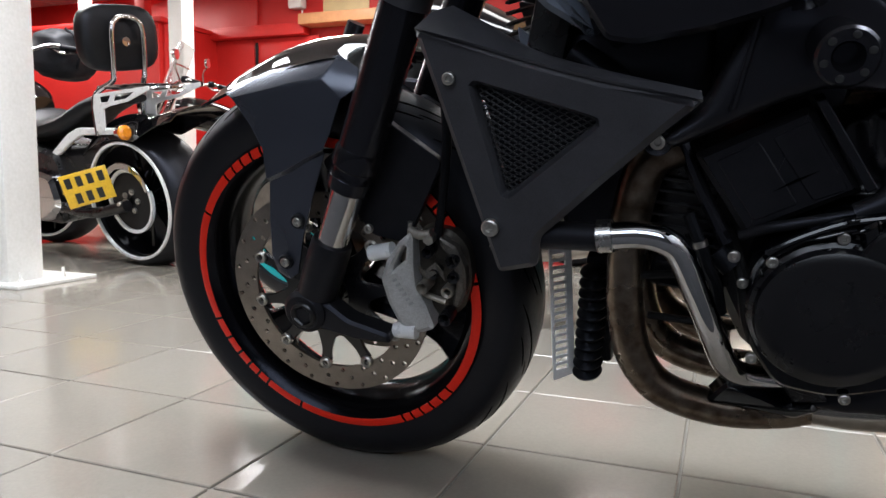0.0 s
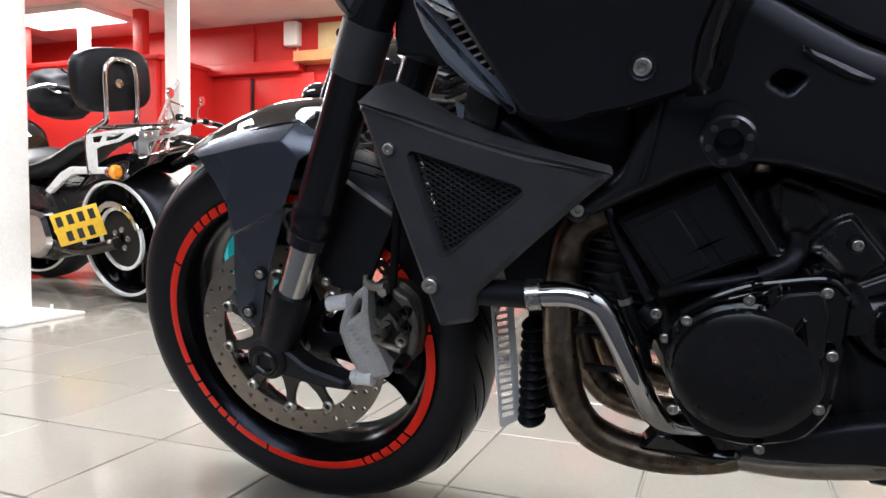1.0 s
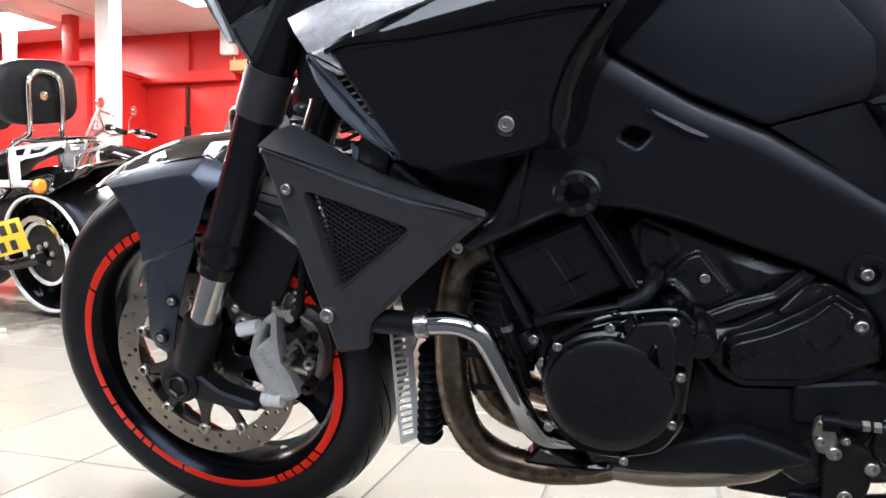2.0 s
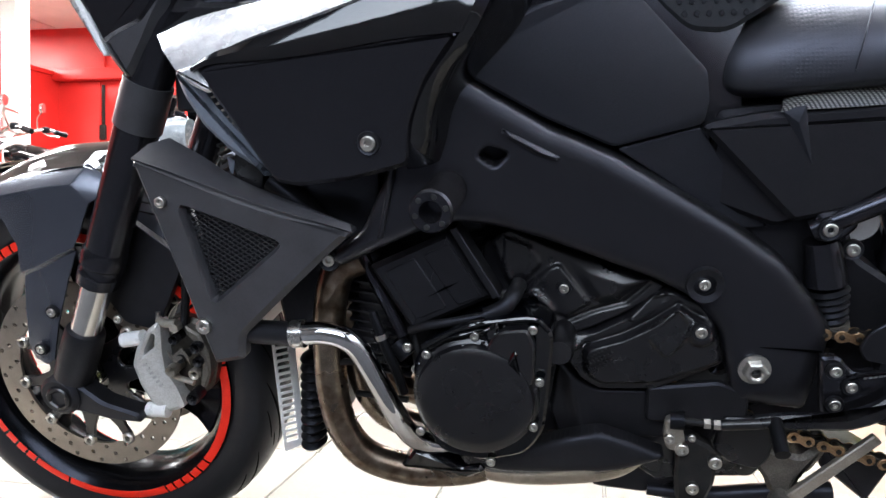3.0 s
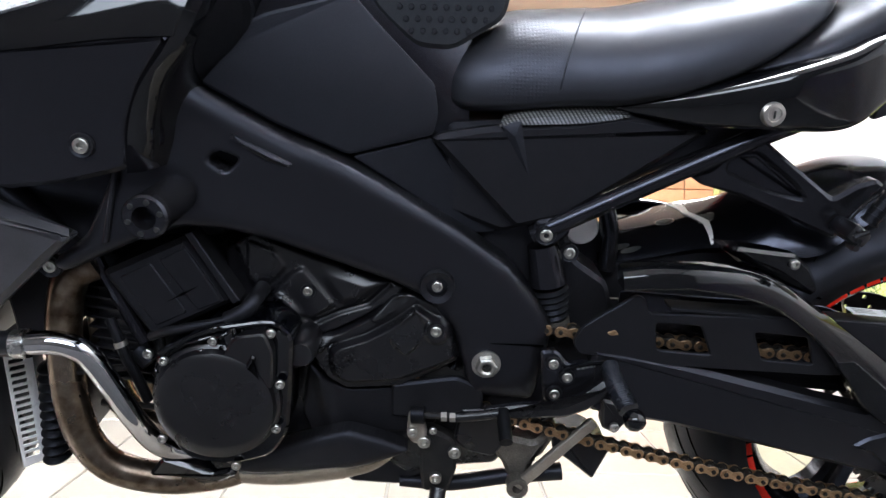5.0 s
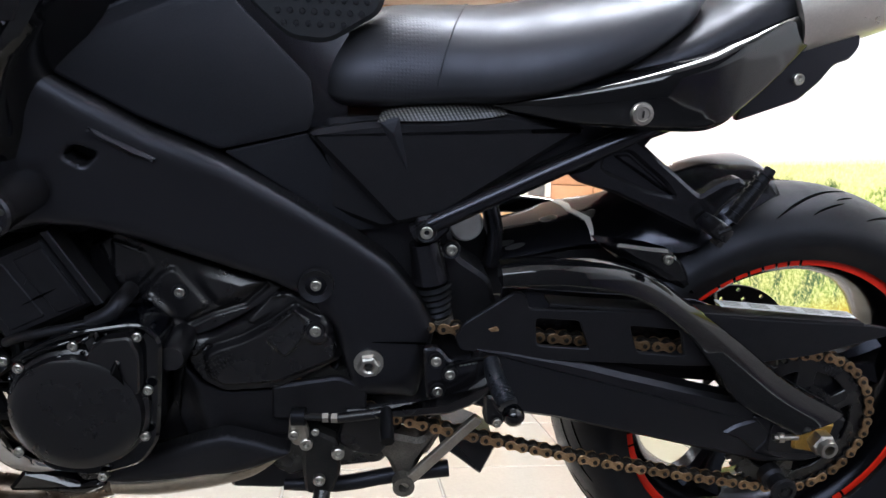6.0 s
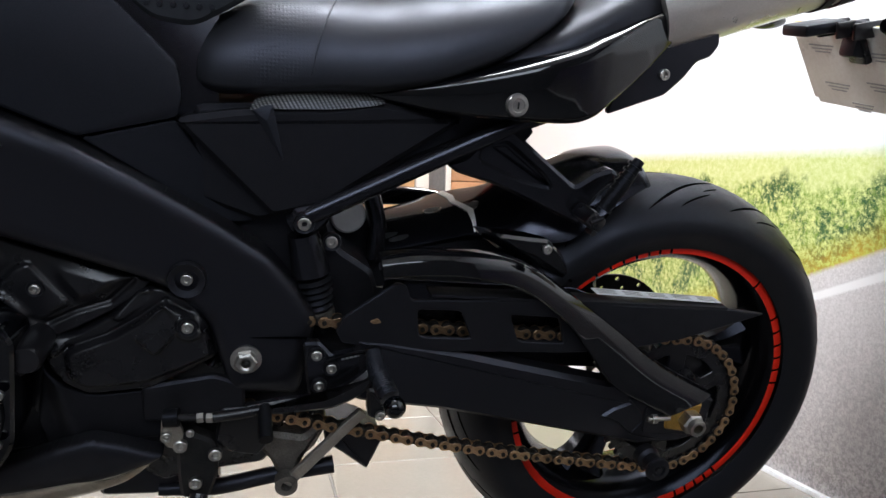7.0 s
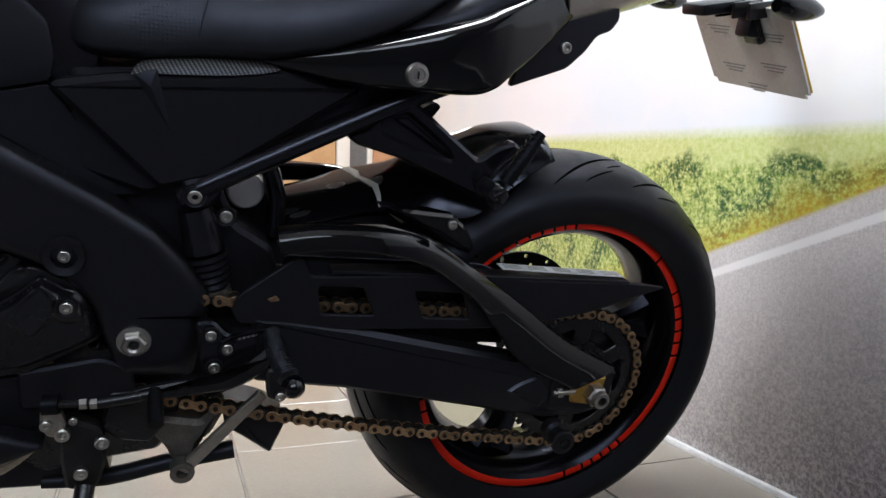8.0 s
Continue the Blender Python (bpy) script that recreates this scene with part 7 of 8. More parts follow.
part("rod_nut", tube([(0.893, -0.166, 0.3522), (0.9, -0.167, 0.3526)], 0.0062, 6, 1), M["zinc"], lever)
part("rod_nut", tube([(0.882, -0.165, 0.352), (0.889, -0.165, 0.3523)], 0.0062, 6, 1), M["zinc"], lever)
part("rod_end", tube([(0.846, -0.158, 0.35), (0.862, -0.16, 0.351)], 0.011, 12, 1), M["hose"], lever)
arm_ = part("shift_arm", slab(rounded([(0.842, 0.345), (0.856, 0.348), (0.866, 0.32), (0.862, 0.302), (0.846, 0.304), (0.84, 0.32)], 0.006), -0.152, 0.012, 0.003), M["alloy"], bike, "cast alloy shift arm")
bolt(0.847, -0.155, 0.322, 0.95, 0, 0, arm_), bolt(0.873, -0.15, 0.322, 0.7, 0, 0, arm_)
part("sprocket_guard", slab(rounded([(0.908, 0.347), (0.956, 0.348), (0.967, 0.324), (0.963, 0.296), (0.951, 0.279), (0.919, 0.286), (0.9, 0.302)], 0.006, 3), -0.142, 0.012, 0.003), M["engine"], bike, "black plate behind the shift lever")
mount = part("stand_mount", slab(rounded([(0.857, 0.317), (0.872, 0.321), (0.9, 0.306), (0.905, 0.263), (0.894, 0.226), (0.861, 0.227), (0.857, 0.264)], 0.008), -0.146, 0.02, 0.004), M["dull"], bike, "dirty side stand mount")
bolt(0.878, -0.15, 0.252, 1.15, 0, 0, mount), bolt(0.901, -0.15, 0.291, 1.2, 0, 0, mount), bolt(0.862, -0.152, 0.307, 1.2, 0, 0, mount)
part("side_stand", tube([(0.882, -0.15, 0.235), (0.872, -0.2, 0.185), (0.858, -0.285, 0.1), (0.853, -0.31, 0.095)], [0.011, 0.01, 0.01, 0.012], 14, 4), M["engine"], mount, "black side stand")
part("stand_foot", box(0.853, -0.318, 0.0935, 0.06, 0.04, 0.008, 0.003, turn=pose(0, 0, 0, -16, 0, 0)), M["engine"], mount)
low_ = part("stand_lug", slab(rounded([(0.94, 0.31), (0.965, 0.292), (1.008, 0.282), (1.03, 0.306), (1.04, 0.3), (1.021, 0.262), (1.006, 0.25), (1.0, 0.219), (0.978, 0.222), (0.968, 0.248), (0.946, 0.276), (0.92, 0.29)], 0.006, 3), -0.112, 0.03, 0.006), M["cast"], bike, "grimy cast stand lug")
part("stay_bar", slab(rounded([(0.981, 0.228), (0.993, 0.219), (1.086, 0.321), (1.076, 0.33)], 0.003), -0.13, 0.008, 0.0015), M["alloy"], low_, "bare alloy stay")
part("lug_plate", slab(rounded([(0.86, 0.31), (0.985, 0.3), (0.977, 0.262), (0.958, 0.236), (0.9, 0.23), (0.87, 0.235)], 0.006), -0.095, 0.05, 0.004), M["engine"], low_)
part("stay_eye", lathe([(0.007, -0.134), (0.0145, -0.134), (0.0145, -0.117), (0.007, -0.117)], 0.987, 0.225, 20, close=True), M["cast"], low_)
part("mud_flap", slab(rounded([(1.035, 0.29), (1.09, 0.268), (1.119, 0.25), (1.1, 0.202), (1.064, 0.232), (1.04, 0.25)], 0.004), -0.08, 0.06, 0.003), M["plastic"], bike, "black chain flap")
part("rear_stay", tube([(0.83, -0.1, 0.21), (0.9, -0.1, 0.208), (0.976, -0.1, 0.221), (1.05, -0.1, 0.23)], [0.008, 0.011, 0.011, 0.012], 12, 3), M["plastic"], bike, "black lower stay")
part("lower_shroud", slab(rounded([(0.79, 0.278), (0.798, 0.234), (0.815, 0.214), (0.863, 0.197), (0.905, 0.201), (0.9, 0.235), (0.87, 0.272)], 0.006, 3), -0.095, 0.04, 0.004), M["plastic"], bike, "black lower shroud behind the exhaust")
part("lower_rail", slab(rounded([(0.78, 0.3), (0.86, 0.31), (0.88, 0.25), (0.84, 0.236), (0.79, 0.27)], 0.006), -0.12, 0.03, 0.004), M["engine"], bike)
for side in (-1, 1):
    pass
part("rear_caliper", slab(rounded([(1.39, 0.41), (1.44, 0.44), (1.47, 0.41), (1.45, 0.36), (1.4, 0.37)], 0.01), 0.075, 0.05, 0.008), M["dull"], bike, "black rear brake caliper")

# plate hanger with the plate seen from behind its face
hanger = part("plate_hanger", box(1.7, -0.03, 0.845, 0.07, 0.05, 0.016, 0.004, turn=pose(0, 0, 0, 0, -12, 0)), M["plastic"], bike, "black number plate hanger")
tilt_ = pose(1.778, -0.035, 0.795, 0, -36, 0)
notched = [(-0.1, -0.062), (-0.092, -0.062), (-0.092, -0.07), (0.092, -0.07), (0.092, -0.062), (0.1, -0.062), (0.1, 0.07), (-0.1, 0.07)]
npl = part("number_plate", slab(notched, -0.0015, 0.003, 0.0004), M["plate_back"], bike, "pale plate seen from its blank back", at=tilt_ @ pose(0, 0, 0, 0, 0, -90))
part("plate_edge", box(0, 0.004, 0.004, 0.2, 0.003, 0.13, 0.0005), M["yellow"], npl, "yellow front face of the plate")
for ky, kz, w in ((0.06, 0.03, 0.04), (-0.05, 0.035, 0.05), (0.045, -0.02, 0.05), (-0.04, -0.03, 0.05), (0.0, -0.06, 0.04)):
    for j in range(3):
        part("print", box(ky, -0.0018, kz - 0.0055 * j, w * (1 - 0.2 * j), 0.0008, 0.0022), M["grey_ink"], npl)
for kx in (-0.03, 0.0, 0.035):
    part("hanger_rib", box(1.735, -0.06 + kx, 0.848, 0.05, 0.006, 0.022, 0.002, turn=pose(0, 0, 0, 0, -12, 0)), M["engine"], hanger)
part("hanger_plate", box(1.752, -0.06, 0.826, 0.016, 0.034, 0.05, 0.004, turn=pose(0, 0, 0, 0, -36, 0)), M["engine"], hanger)
part("hanger_leg", box(1.748, -0.06, 0.835, 0.03, 0.03, 0.05, 0.006), M["plastic"], hanger)
for side, yy in ((-1, -0.13), (1, 0.09)):
    ind = part("indicator", tube([(1.72, yy + 0.03 * side, 0.853), (1.72, yy, 0.852)], 0.006, 10, 1), M["plastic"], hanger, "black stub indicator")
    part("lens", rings(bmesh.new(), [oval(1.69 + 0.075 * u, yy + 0.03 * side, 0, 0.017 * math.sin(math.pi * (0.12 + 0.82 * u)) ** 0.6, 0.853 + 0.016 * math.sin(math.pi * (0.12 + 0.82 * u)) ** 0.6, 0.853 - 0.016 * math.sin(math.pi * (0.12 + 0.82 * u)) ** 0.6, 16, 2) for u in np.linspace(0, 1, 10)]), M["gloss"], ind, "smoked lens")

# ---- the other motorcycles ----
def plain_wheel(parent, x, z, r, half, rim_mat, spokes, y=0.0, tyre_mat=None, rim_r=None, kind="wheel"):
    """A wheel along y: tyre, rim and spokes as parts of their own."""
    rim_r = rim_r or r * 0.72
    prof = []
    for k in range(13):
        a = -1.5 + 3.0 * k / 12
        prof.append((r - (1 - math.cos(a)) * (r - rim_r) * 1.0, y + half * math.sin(a)))
    w = part(kind, lathe([(0.012, y - half * 0.7), (0.035, y - half * 0.7), (0.04, y), (0.035, y + half * 0.7), (0.012, y + half * 0.7)], x, z, 20, close=True), M["dull"], parent)
    part("tyre", lathe([*prof, (rim_r - 0.01, y)], x, z, 72, close=True), tyre_mat or M["rubber"], w)
    lip = half * 0.74
    part("rim", lathe([(rim_r + 0.008, y - lip - 0.004), (rim_r + 0.006, y + lip + 0.004), (rim_r - 0.012, y + lip), (rim_r - 0.018, y), (rim_r - 0.012, y - lip)], x, z, 64, close=True), rim_mat, w)
    part("wheel_web", lathe([(0.04, y - 0.012), (rim_r * 0.55, y - 0.006), (rim_r - 0.016, y - 0.004), (rim_r - 0.016, y + 0.004), (rim_r * 0.55, y + 0.006), (0.04, y + 0.012)], x, z, 48, close=True), M["rim"], w, "dark inner wheel disc")
    for k in range(spokes):
        a = 2 * math.pi * k / spokes + 0.4
        ca, sa = math.cos(a), math.sin(a)
        bm = tube([(x + 0.03 * ca, y, z + 0.03 * sa), (x + 0.5 * rim_r * ca, y, z + 0.5 * rim_r * sa), (x + rim_r * 0.96 * ca, y, z + rim_r * 0.96 * sa)], [0.02, 0.013, 0.018], 8, 3)
        part("spoke", bm, rim_mat, w)
    return w


def cushion(parent, name, x, y, z, sx, sy, sz, mat, label="", turn=None):
    """A stuffed pad with a rounded rectangular face."""
    bm = bmesh.new()
    n, loops = 32, []
    for u in np.linspace(-1, 1, 11):
        s = (1 - abs(u) ** 3.2) ** 0.45 * 0.16 + 0.84 if abs(u) < 1 else 0.84
        ring_ = []
        for k in range(n):
            a = 2 * math.pi * k / n
            ca, sa = math.cos(a), math.sin(a)
            ring_.append((sx / 2 * u, sy / 2 * s * math.copysign(abs(ca) ** 0.55, ca), sz / 2 * s * math.copysign(abs(sa) ** 0.62, sa)))
        loops.append(ring_)
    rings(bm, loops)
    bmesh.ops.transform(bm, matrix=Matrix.Translation((x, y, z)) @ (turn or Matrix()), verts=bm.verts)
    return part(name, bm, mat, parent, label, angle=50)


def cruiser(at, label, plate, backrest, screen, seat_mat):
    """A chromed cruiser that points along -x with its rear axle over the origin."""
    t = thing("cruiser_motorcycle", label, "motorcycle", at, "cruisers in the showroom")
    rear = plain_wheel(t, 0, 0.325, 0.325, 0.12, M["gloss"], 9, rim_r=0.268, kind="rear_wheel")
    # the chrome ring's bright reflection is put into pale silver
    part("rim_ring", lathe([(0.262, -0.121), (0.264, -0.127), (0.275, -0.127), (0.277, -0.115), (0.262, -0.115)], 0, 0.325, 64, close=True), M["silver"], rear, "rim ring in pale silver for bright chrome")
    pulley = part("drive_pulley", lathe([(0.135, -0.115), (0.15, -0.117), (0.15, -0.1), (0.135, -0.1)], 0, 0.325, 56, close=True), M["silver"], t, "toothed silver belt pulley")
    part("pulley_web", lathe([(0.02, -0.106), (0.136, -0.106), (0.136, -0.1), (0.02, -0.1)], 0, 0.325, 40, close=True), M["dull"], pulley)
    part("belt_guard", slab([(-0.02 + 0.18 * math.cos(a), 0.325 + 0.18 * math.sin(a)) for a in np.linspace(0.3, 2.6, 14)] + [(-0.02 + 0.15 * math.cos(a), 0.325 + 0.15 * math.sin(a)) for a in np.linspace(2.6, 0.3, 14)], -0.125, 0.02, 0.003), M["chrome"], pulley, "chromed belt guard")
    for k in range(5):
        a = 2 * math.pi * k / 5
        again(BOLT, pose(0.045 * math.cos(a), -0.11, 0.325 + 0.045 * math.sin(a)) @ Matrix.Scale(1.5, 4), pulley)
    part("axle_nut", lathe([(0.0, -0.165), (0.012, -0.165), (0.016, -0.16), (0.016, -0.13), (0.024, -0.128), (0.024, -0.12), (0.0, -0.12)], -0.02, 0.315, 18), M["zinc"], t)
    part("swingarm", tube([(0.01, -0.14, 0.31), (-0.25, -0.15, 0.27), (-0.55, -0.15, 0.3)], 0.026, 12), M["engine"], t, "black swingarm tube")
    part("swingarm", tube([(0.01, 0.14, 0.31), (-0.25, 0.15, 0.27), (-0.55, 0.15, 0.3)], 0.026, 12), M["engine"], t)
    # fender with a flared tail
    rows = []
    for a in np.linspace(0.78, 2.3, 26):
        flare = max(0.0, 1.3 - a)
        r = 0.385 + 0.55 * flare**1.6
        rows.append([(r * math.cos(a), (0.135 + 0.05 * flare) * u, 0.33 + (r - (0.105 - 0.06 * flare) * abs(u) ** 2.5) * math.sin(a)) for u in np.linspace(-1, 1, 15)])
    part("rear_fender", sheet(rows, 0.004), M["gloss"], t, "gloss black rear fender")
    # near strut: chrome's bright reflection painted as pale silver, far one left chrome
    strut = part("fender_strut", slab(rounded([(-0.54, 0.532), (-0.45, 0.582), (-0.35, 0.64), (-0.263, 0.668), (-0.12, 0.664), (0.06, 0.658), (0.06, 0.632), (-0.24, 0.632), (-0.33, 0.6), (-0.43, 0.55), (-0.52, 0.508)], 0.01), -0.135, 0.02, 0.005), M["silver"], t, "chrome fender strut, its brightness put into pale silver")
    part("fender_strut", slab(rounded([(-0.54, 0.532), (-0.45, 0.582), (-0.35, 0.64), (-0.263, 0.668), (-0.12, 0.664), (0.06, 0.658), (0.06, 0.632), (-0.24, 0.632), (-0.33, 0.6), (-0.43, 0.55), (-0.52, 0.508)], 0.01), 0.115, 0.02, 0.005), M["chrome"], t)
    for x, y, iz in ((0.15, -0.19, 0.645), (0.2, 0.19, 0.69)):
        ind = part("indicator", tube([(x - 0.05, y, iz), (x - 0.01, y, iz)], [0.02, 0.03], 16, 1), M["chrome"], t, "chrome indicator body")
        part("lens", lathe([(0.0, -0.02), (0.02, -0.017), (0.032, -0.005), (0.033, 0.005)], 0, 0, 20), M["amber"], ind, "amber lens", at=pose(x, y, iz, 0, 0, 90))
    part("seat", rings(bmesh.new(), [oval(x, 0, 0, w, top, low, 24, 2.6) for x, w, top, low in [tuple(r) for r in dense([(0.0, 0.07, 0.8, 0.76), (-0.1, 0.1, 0.82, 0.745), (-0.25, 0.12, 0.8, 0.7), (-0.4, 0.15, 0.74, 0.64), (-0.58, 0.17, 0.71, 0.61), (-0.7, 0.15, 0.76, 0.62), (-0.78, 0.1, 0.75, 0.66)], 4)]]), seat_mat, t, "black leather saddle")
    part("fuel_tank", rings(bmesh.new(), [oval(x, 0, 0, w, top, low, 24, 2.3) for x, w, top, low in [tuple(r) for r in dense([(-0.72, 0.07, 0.82, 0.72), (-0.82, 0.13, 0.89, 0.7), (-0.98, 0.16, 0.95, 0.72), (-1.14, 0.14, 0.98, 0.76), (-1.24, 0.07, 0.96, 0.84)], 4)]]), M["gloss"], t, "black teardrop tank")
    eng = part("engine", slab(rounded([(-0.45, 0.55), (-1.0, 0.68), (-1.12, 0.5), (-1.0, 0.22), (-0.5, 0.2), (-0.38, 0.35)], 0.03), -0.15, 0.3, 0.02), M["engine"], t, "black v-twin engine")
    for cx, lean in ((-0.72, 12), (-0.98, -28)):
        for k in range(9):
            part("fin", box(cx + 0.0 - math.sin(radians(lean)) * 0.022 * k, -0.02, 0.48 + 0.022 * k, 0.2, 0.24, 0.009, 0.003, turn=pose(0, 0, 0, 0, -lean, 0)), M["cast"], eng)
    part("primary_cover", slab(rounded([(-0.42, 0.3), (-0.45, 0.45), (-0.62, 0.48), (-0.9, 0.42), (-0.98, 0.33), (-0.9, 0.24), (-0.55, 0.22)], 0.04), -0.2, 0.06, 0.02), M["chrome"], eng, "chromed primary cover")
    for side in (-1, 1):
        part("exhaust_pipe", tube([(-0.95, side * 0.1 + 0.04, 0.5), (-1.12, 0.16, 0.35), (-0.9, 0.2, 0.22), (-0.3, 0.21, 0.24 + 0.05 * side), (0.25, 0.22, 0.27 + 0.06 * side)], 0.034, 16), M["chrome"], t, "chromed exhaust pipe")
    front = plain_wheel(t, -1.62, 0.33, 0.33, 0.065, M["gloss"], 9, rim_r=0.24, kind="front_wheel")
    for side in (-1, 1):
        part("fork_leg", tube([(-1.62, side * 0.11, 0.33), (-1.42, side * 0.11, 0.74), (-1.3, side * 0.11, 0.99)], [0.03, 0.03, 0.026, 0.024], 14, 3), M["chrome"], t, "chromed fork leg")
    part("front_fender", sheet([[(-1.62 + 0.37 * math.cos(a), 0.08 * u, 0.33 + (0.37 - 0.03 * abs(u) ** 2.5) * math.sin(a)) for u in np.linspace(-1, 1, 9)] for a in np.linspace(0.4, 2.4, 18)], 0.004), M["gloss"], t)
    part("headlamp", rings(bmesh.new(), [oval(x, 0, 0, r, 0.93 + r, 0.93 - r, 24, 2) for x, r in ((-1.34, 0.03), (-1.37, 0.07), (-1.43, 0.09), (-1.5, 0.095), (-1.505, 0.085))]), M["chrome"], t, "round chrome headlamp")
    bars = part("handlebar", tube([(-0.98, -0.4, 1.06), (-1.1, -0.33, 1.09), (-1.24, -0.14, 1.03), (-1.27, 0, 1.01), (-1.24, 0.14, 1.03), (-1.1, 0.33, 1.09), (-0.98, 0.4, 1.06)], 0.0135, 12), M["chrome"], t, "wide chromed handlebar")
    for side in (-1, 1):
        part("grip", tube([(-1.03, side * 0.37, 1.075), (-0.96, side * 0.42, 1.055)], 0.019, 12, 1), M["hose"], bars, "black rubber grip")
        part("lever", tube([(-1.12, side * 0.33, 1.09), (-1.08, side * 0.4, 1.05), (-1.02, side * 0.45, 1.04)], 0.007, 8), M["chrome"], bars)
        if not screen:
            continue
        part("mirror_stem", tube([(-1.13, side * 0.31, 1.09), (-1.14, side * 0.36, 1.17), (-1.12, side * 0.4, 1.22)], 0.006, 8), M["chrome"], bars)
        part("mirror", cushion_mesh(-1.12, side * 0.41, 1.25), M["chrome"], bars, "oval chrome mirror")
        part("switch_box", box(-1.08, side * 0.345, 1.088, 0.05, 0.05, 0.045, 0.01), M["hose"], bars)
    if screen:
        rows = [[(-1.36 + 0.16 * v + 0.06 * u * u, 0.2 * u * (1 - 0.25 * v * v), 0.98 + 0.4 * v - 0.05 * u * u * v) for u in np.linspace(-1, 1, 11)] for v in np.linspace(0, 1, 9)]
        wind = part("windscreen", sheet(rows, 0.004), M["clear"], t, "clear acrylic windscreen")
        for v in (0.25, 0.6):
            part("screen_brace", tube([(-1.36 + 0.16 * v + 0.06 * u * u + 0.008, 0.19 * u * (1 - 0.25 * v * v), 0.98 + 0.4 * v - 0.05 * u * u * v) for u in np.linspace(-1, 1, 7)], 0.008, 8, 2), M["chrome"], wind, "chromed screen brace")
    if backrest:
        hoop = part("sissy_bar", tube([(-0.12, -0.13, 0.63), (-0.1, -0.125, 0.8), (-0.02, -0.085, 0.86), (0.0, -0.082, 0.9), (0.03, -0.08, 1.07), (0.035, -0.055, 1.12), (0.035, 0, 1.135), (0.035, 0.055, 1.12), (0.03, 0.08, 1.07), (0.0, 0.082, 0.9), (-0.02, 0.085, 0.86), (-0.1, 0.125, 0.8), (-0.12, 0.13, 0.63)], 0.0125, 12), M["chrome"], t, "chromed passenger backrest hoop")
        part("hoop_bar", box(0.0, 0, 1.03, 0.008, 0.16, 0.03, 0.003), M["dull"], hoop)
        part("hoop_bolt", lathe([(0.0, -0.012), (0.02, -0.01), (0.022, 0.0)], 0, 0, 18), M["chrome"], hoop, at=pose(0.006, 0, 1.03, 0, 0, 90))
        cushion(t, "backrest_pad", -0.04, 0, 1.05, 0.09, 0.39, 0.29, M["leather"], "black leather backrest pad", pose(0, 0, 0, 0, 4, 0))
        rack = part("luggage_rack", tube([(-0.1, -0.1, 0.84), (0.1, -0.1, 0.83), (0.24, -0.07, 0.82), (0.27, 0, 0.82), (0.24, 0.07, 0.82), (0.1, 0.1, 0.83), (-0.1, 0.1, 0.84)], 0.009, 10), M["chrome"], t, "chromed luggage rack")
        for y in (-0.05, 0, 0.05):
            part("rack_bar", tube([(-0.06, y, 0.843), (0.25, y, 0.825)], 0.0065, 8, 1), M["chrome"], rack)
        for side in (-1, 1):
            # pale silver carries the brightness of these chrome plates
            part("rack_bracket", slab(rounded([(-0.13, 0.65), (-0.05, 0.65), (-0.035, 0.745), (0.01, 0.758), (0.135, 0.772), (0.285, 0.815), (0.286, 0.832), (0.108, 0.822), (-0.085, 0.812), (-0.105, 0.76)], 0.006), side * 0.14, 0.006, 0.001, holes=[rounded([(-0.05, 0.775), (0.0, 0.775), (0.03, 0.805), (-0.05, 0.8)], 0.003), rounded([(0.04, 0.778), (0.13, 0.786), (0.19, 0.812), (0.06, 0.806)], 0.003)]), M["silver"], rack)
    if plate:
        pl = part("plate_holder", box(-0.15, -0.2, 0.4, 0.09, 0.09, 0.03, 0.006), M["dull"], t, "side mounted plate bracket")
        tl = pose(-0.09, -0.25, 0.415, 0, -10, 50)
        face = part("number_plate", box(0, 0, 0, 0.2, 0.004, 0.15, 0.0018), M["yellow"], pl, "yellow number plate", at=tl)
        for row, n in ((0.035, 4), (-0.038, 3)):
            for k in range(n):
                part("bar", box(-0.07 + 0.046 * k + (0.022 if n == 3 else 0), -0.0026, row, 0.026, 0.0014, 0.046), M["ink"], face)
        for sx in (-0.1, 0.1):
            part("plate_screw", lathe([(0.0, -0.004), (0.004, -0.0035), (0.005, 0)], sx, 0, 10), M["yellow"], face)
    return t


def cushion_mesh(x, y, z):
    bm = bmesh.new()
    rings(bm, [[(x + dx, y + w * math.cos(a), z + w * 0.62 * math.sin(a)) for a in np.linspace(0, 2 * math.pi, 21)[:-1]] for dx, w in ((-0.02, 0.02), (-0.012, 0.05), (0.0, 0.06), (0.01, 0.058), (0.011, 0.05))])
    return bm


cruiser(pose(-1.984, 1.683, 0, 9.6, 0, -8.7), "black chromed cruiser with tall backrest and yellow plate", True, True, False, M["leather"])
cruiser(pose(-2.12, 3.8, 0, 4, 0, 25), "black touring cruiser with a clear windscreen beside the red wall", False, False, True, M["leather"])
third = cruiser(pose(-3.3, 2.25, 0, 4, 0, 6), "black cruiser with rounded rear box, partly hidden", False, False, False, M["leather"])


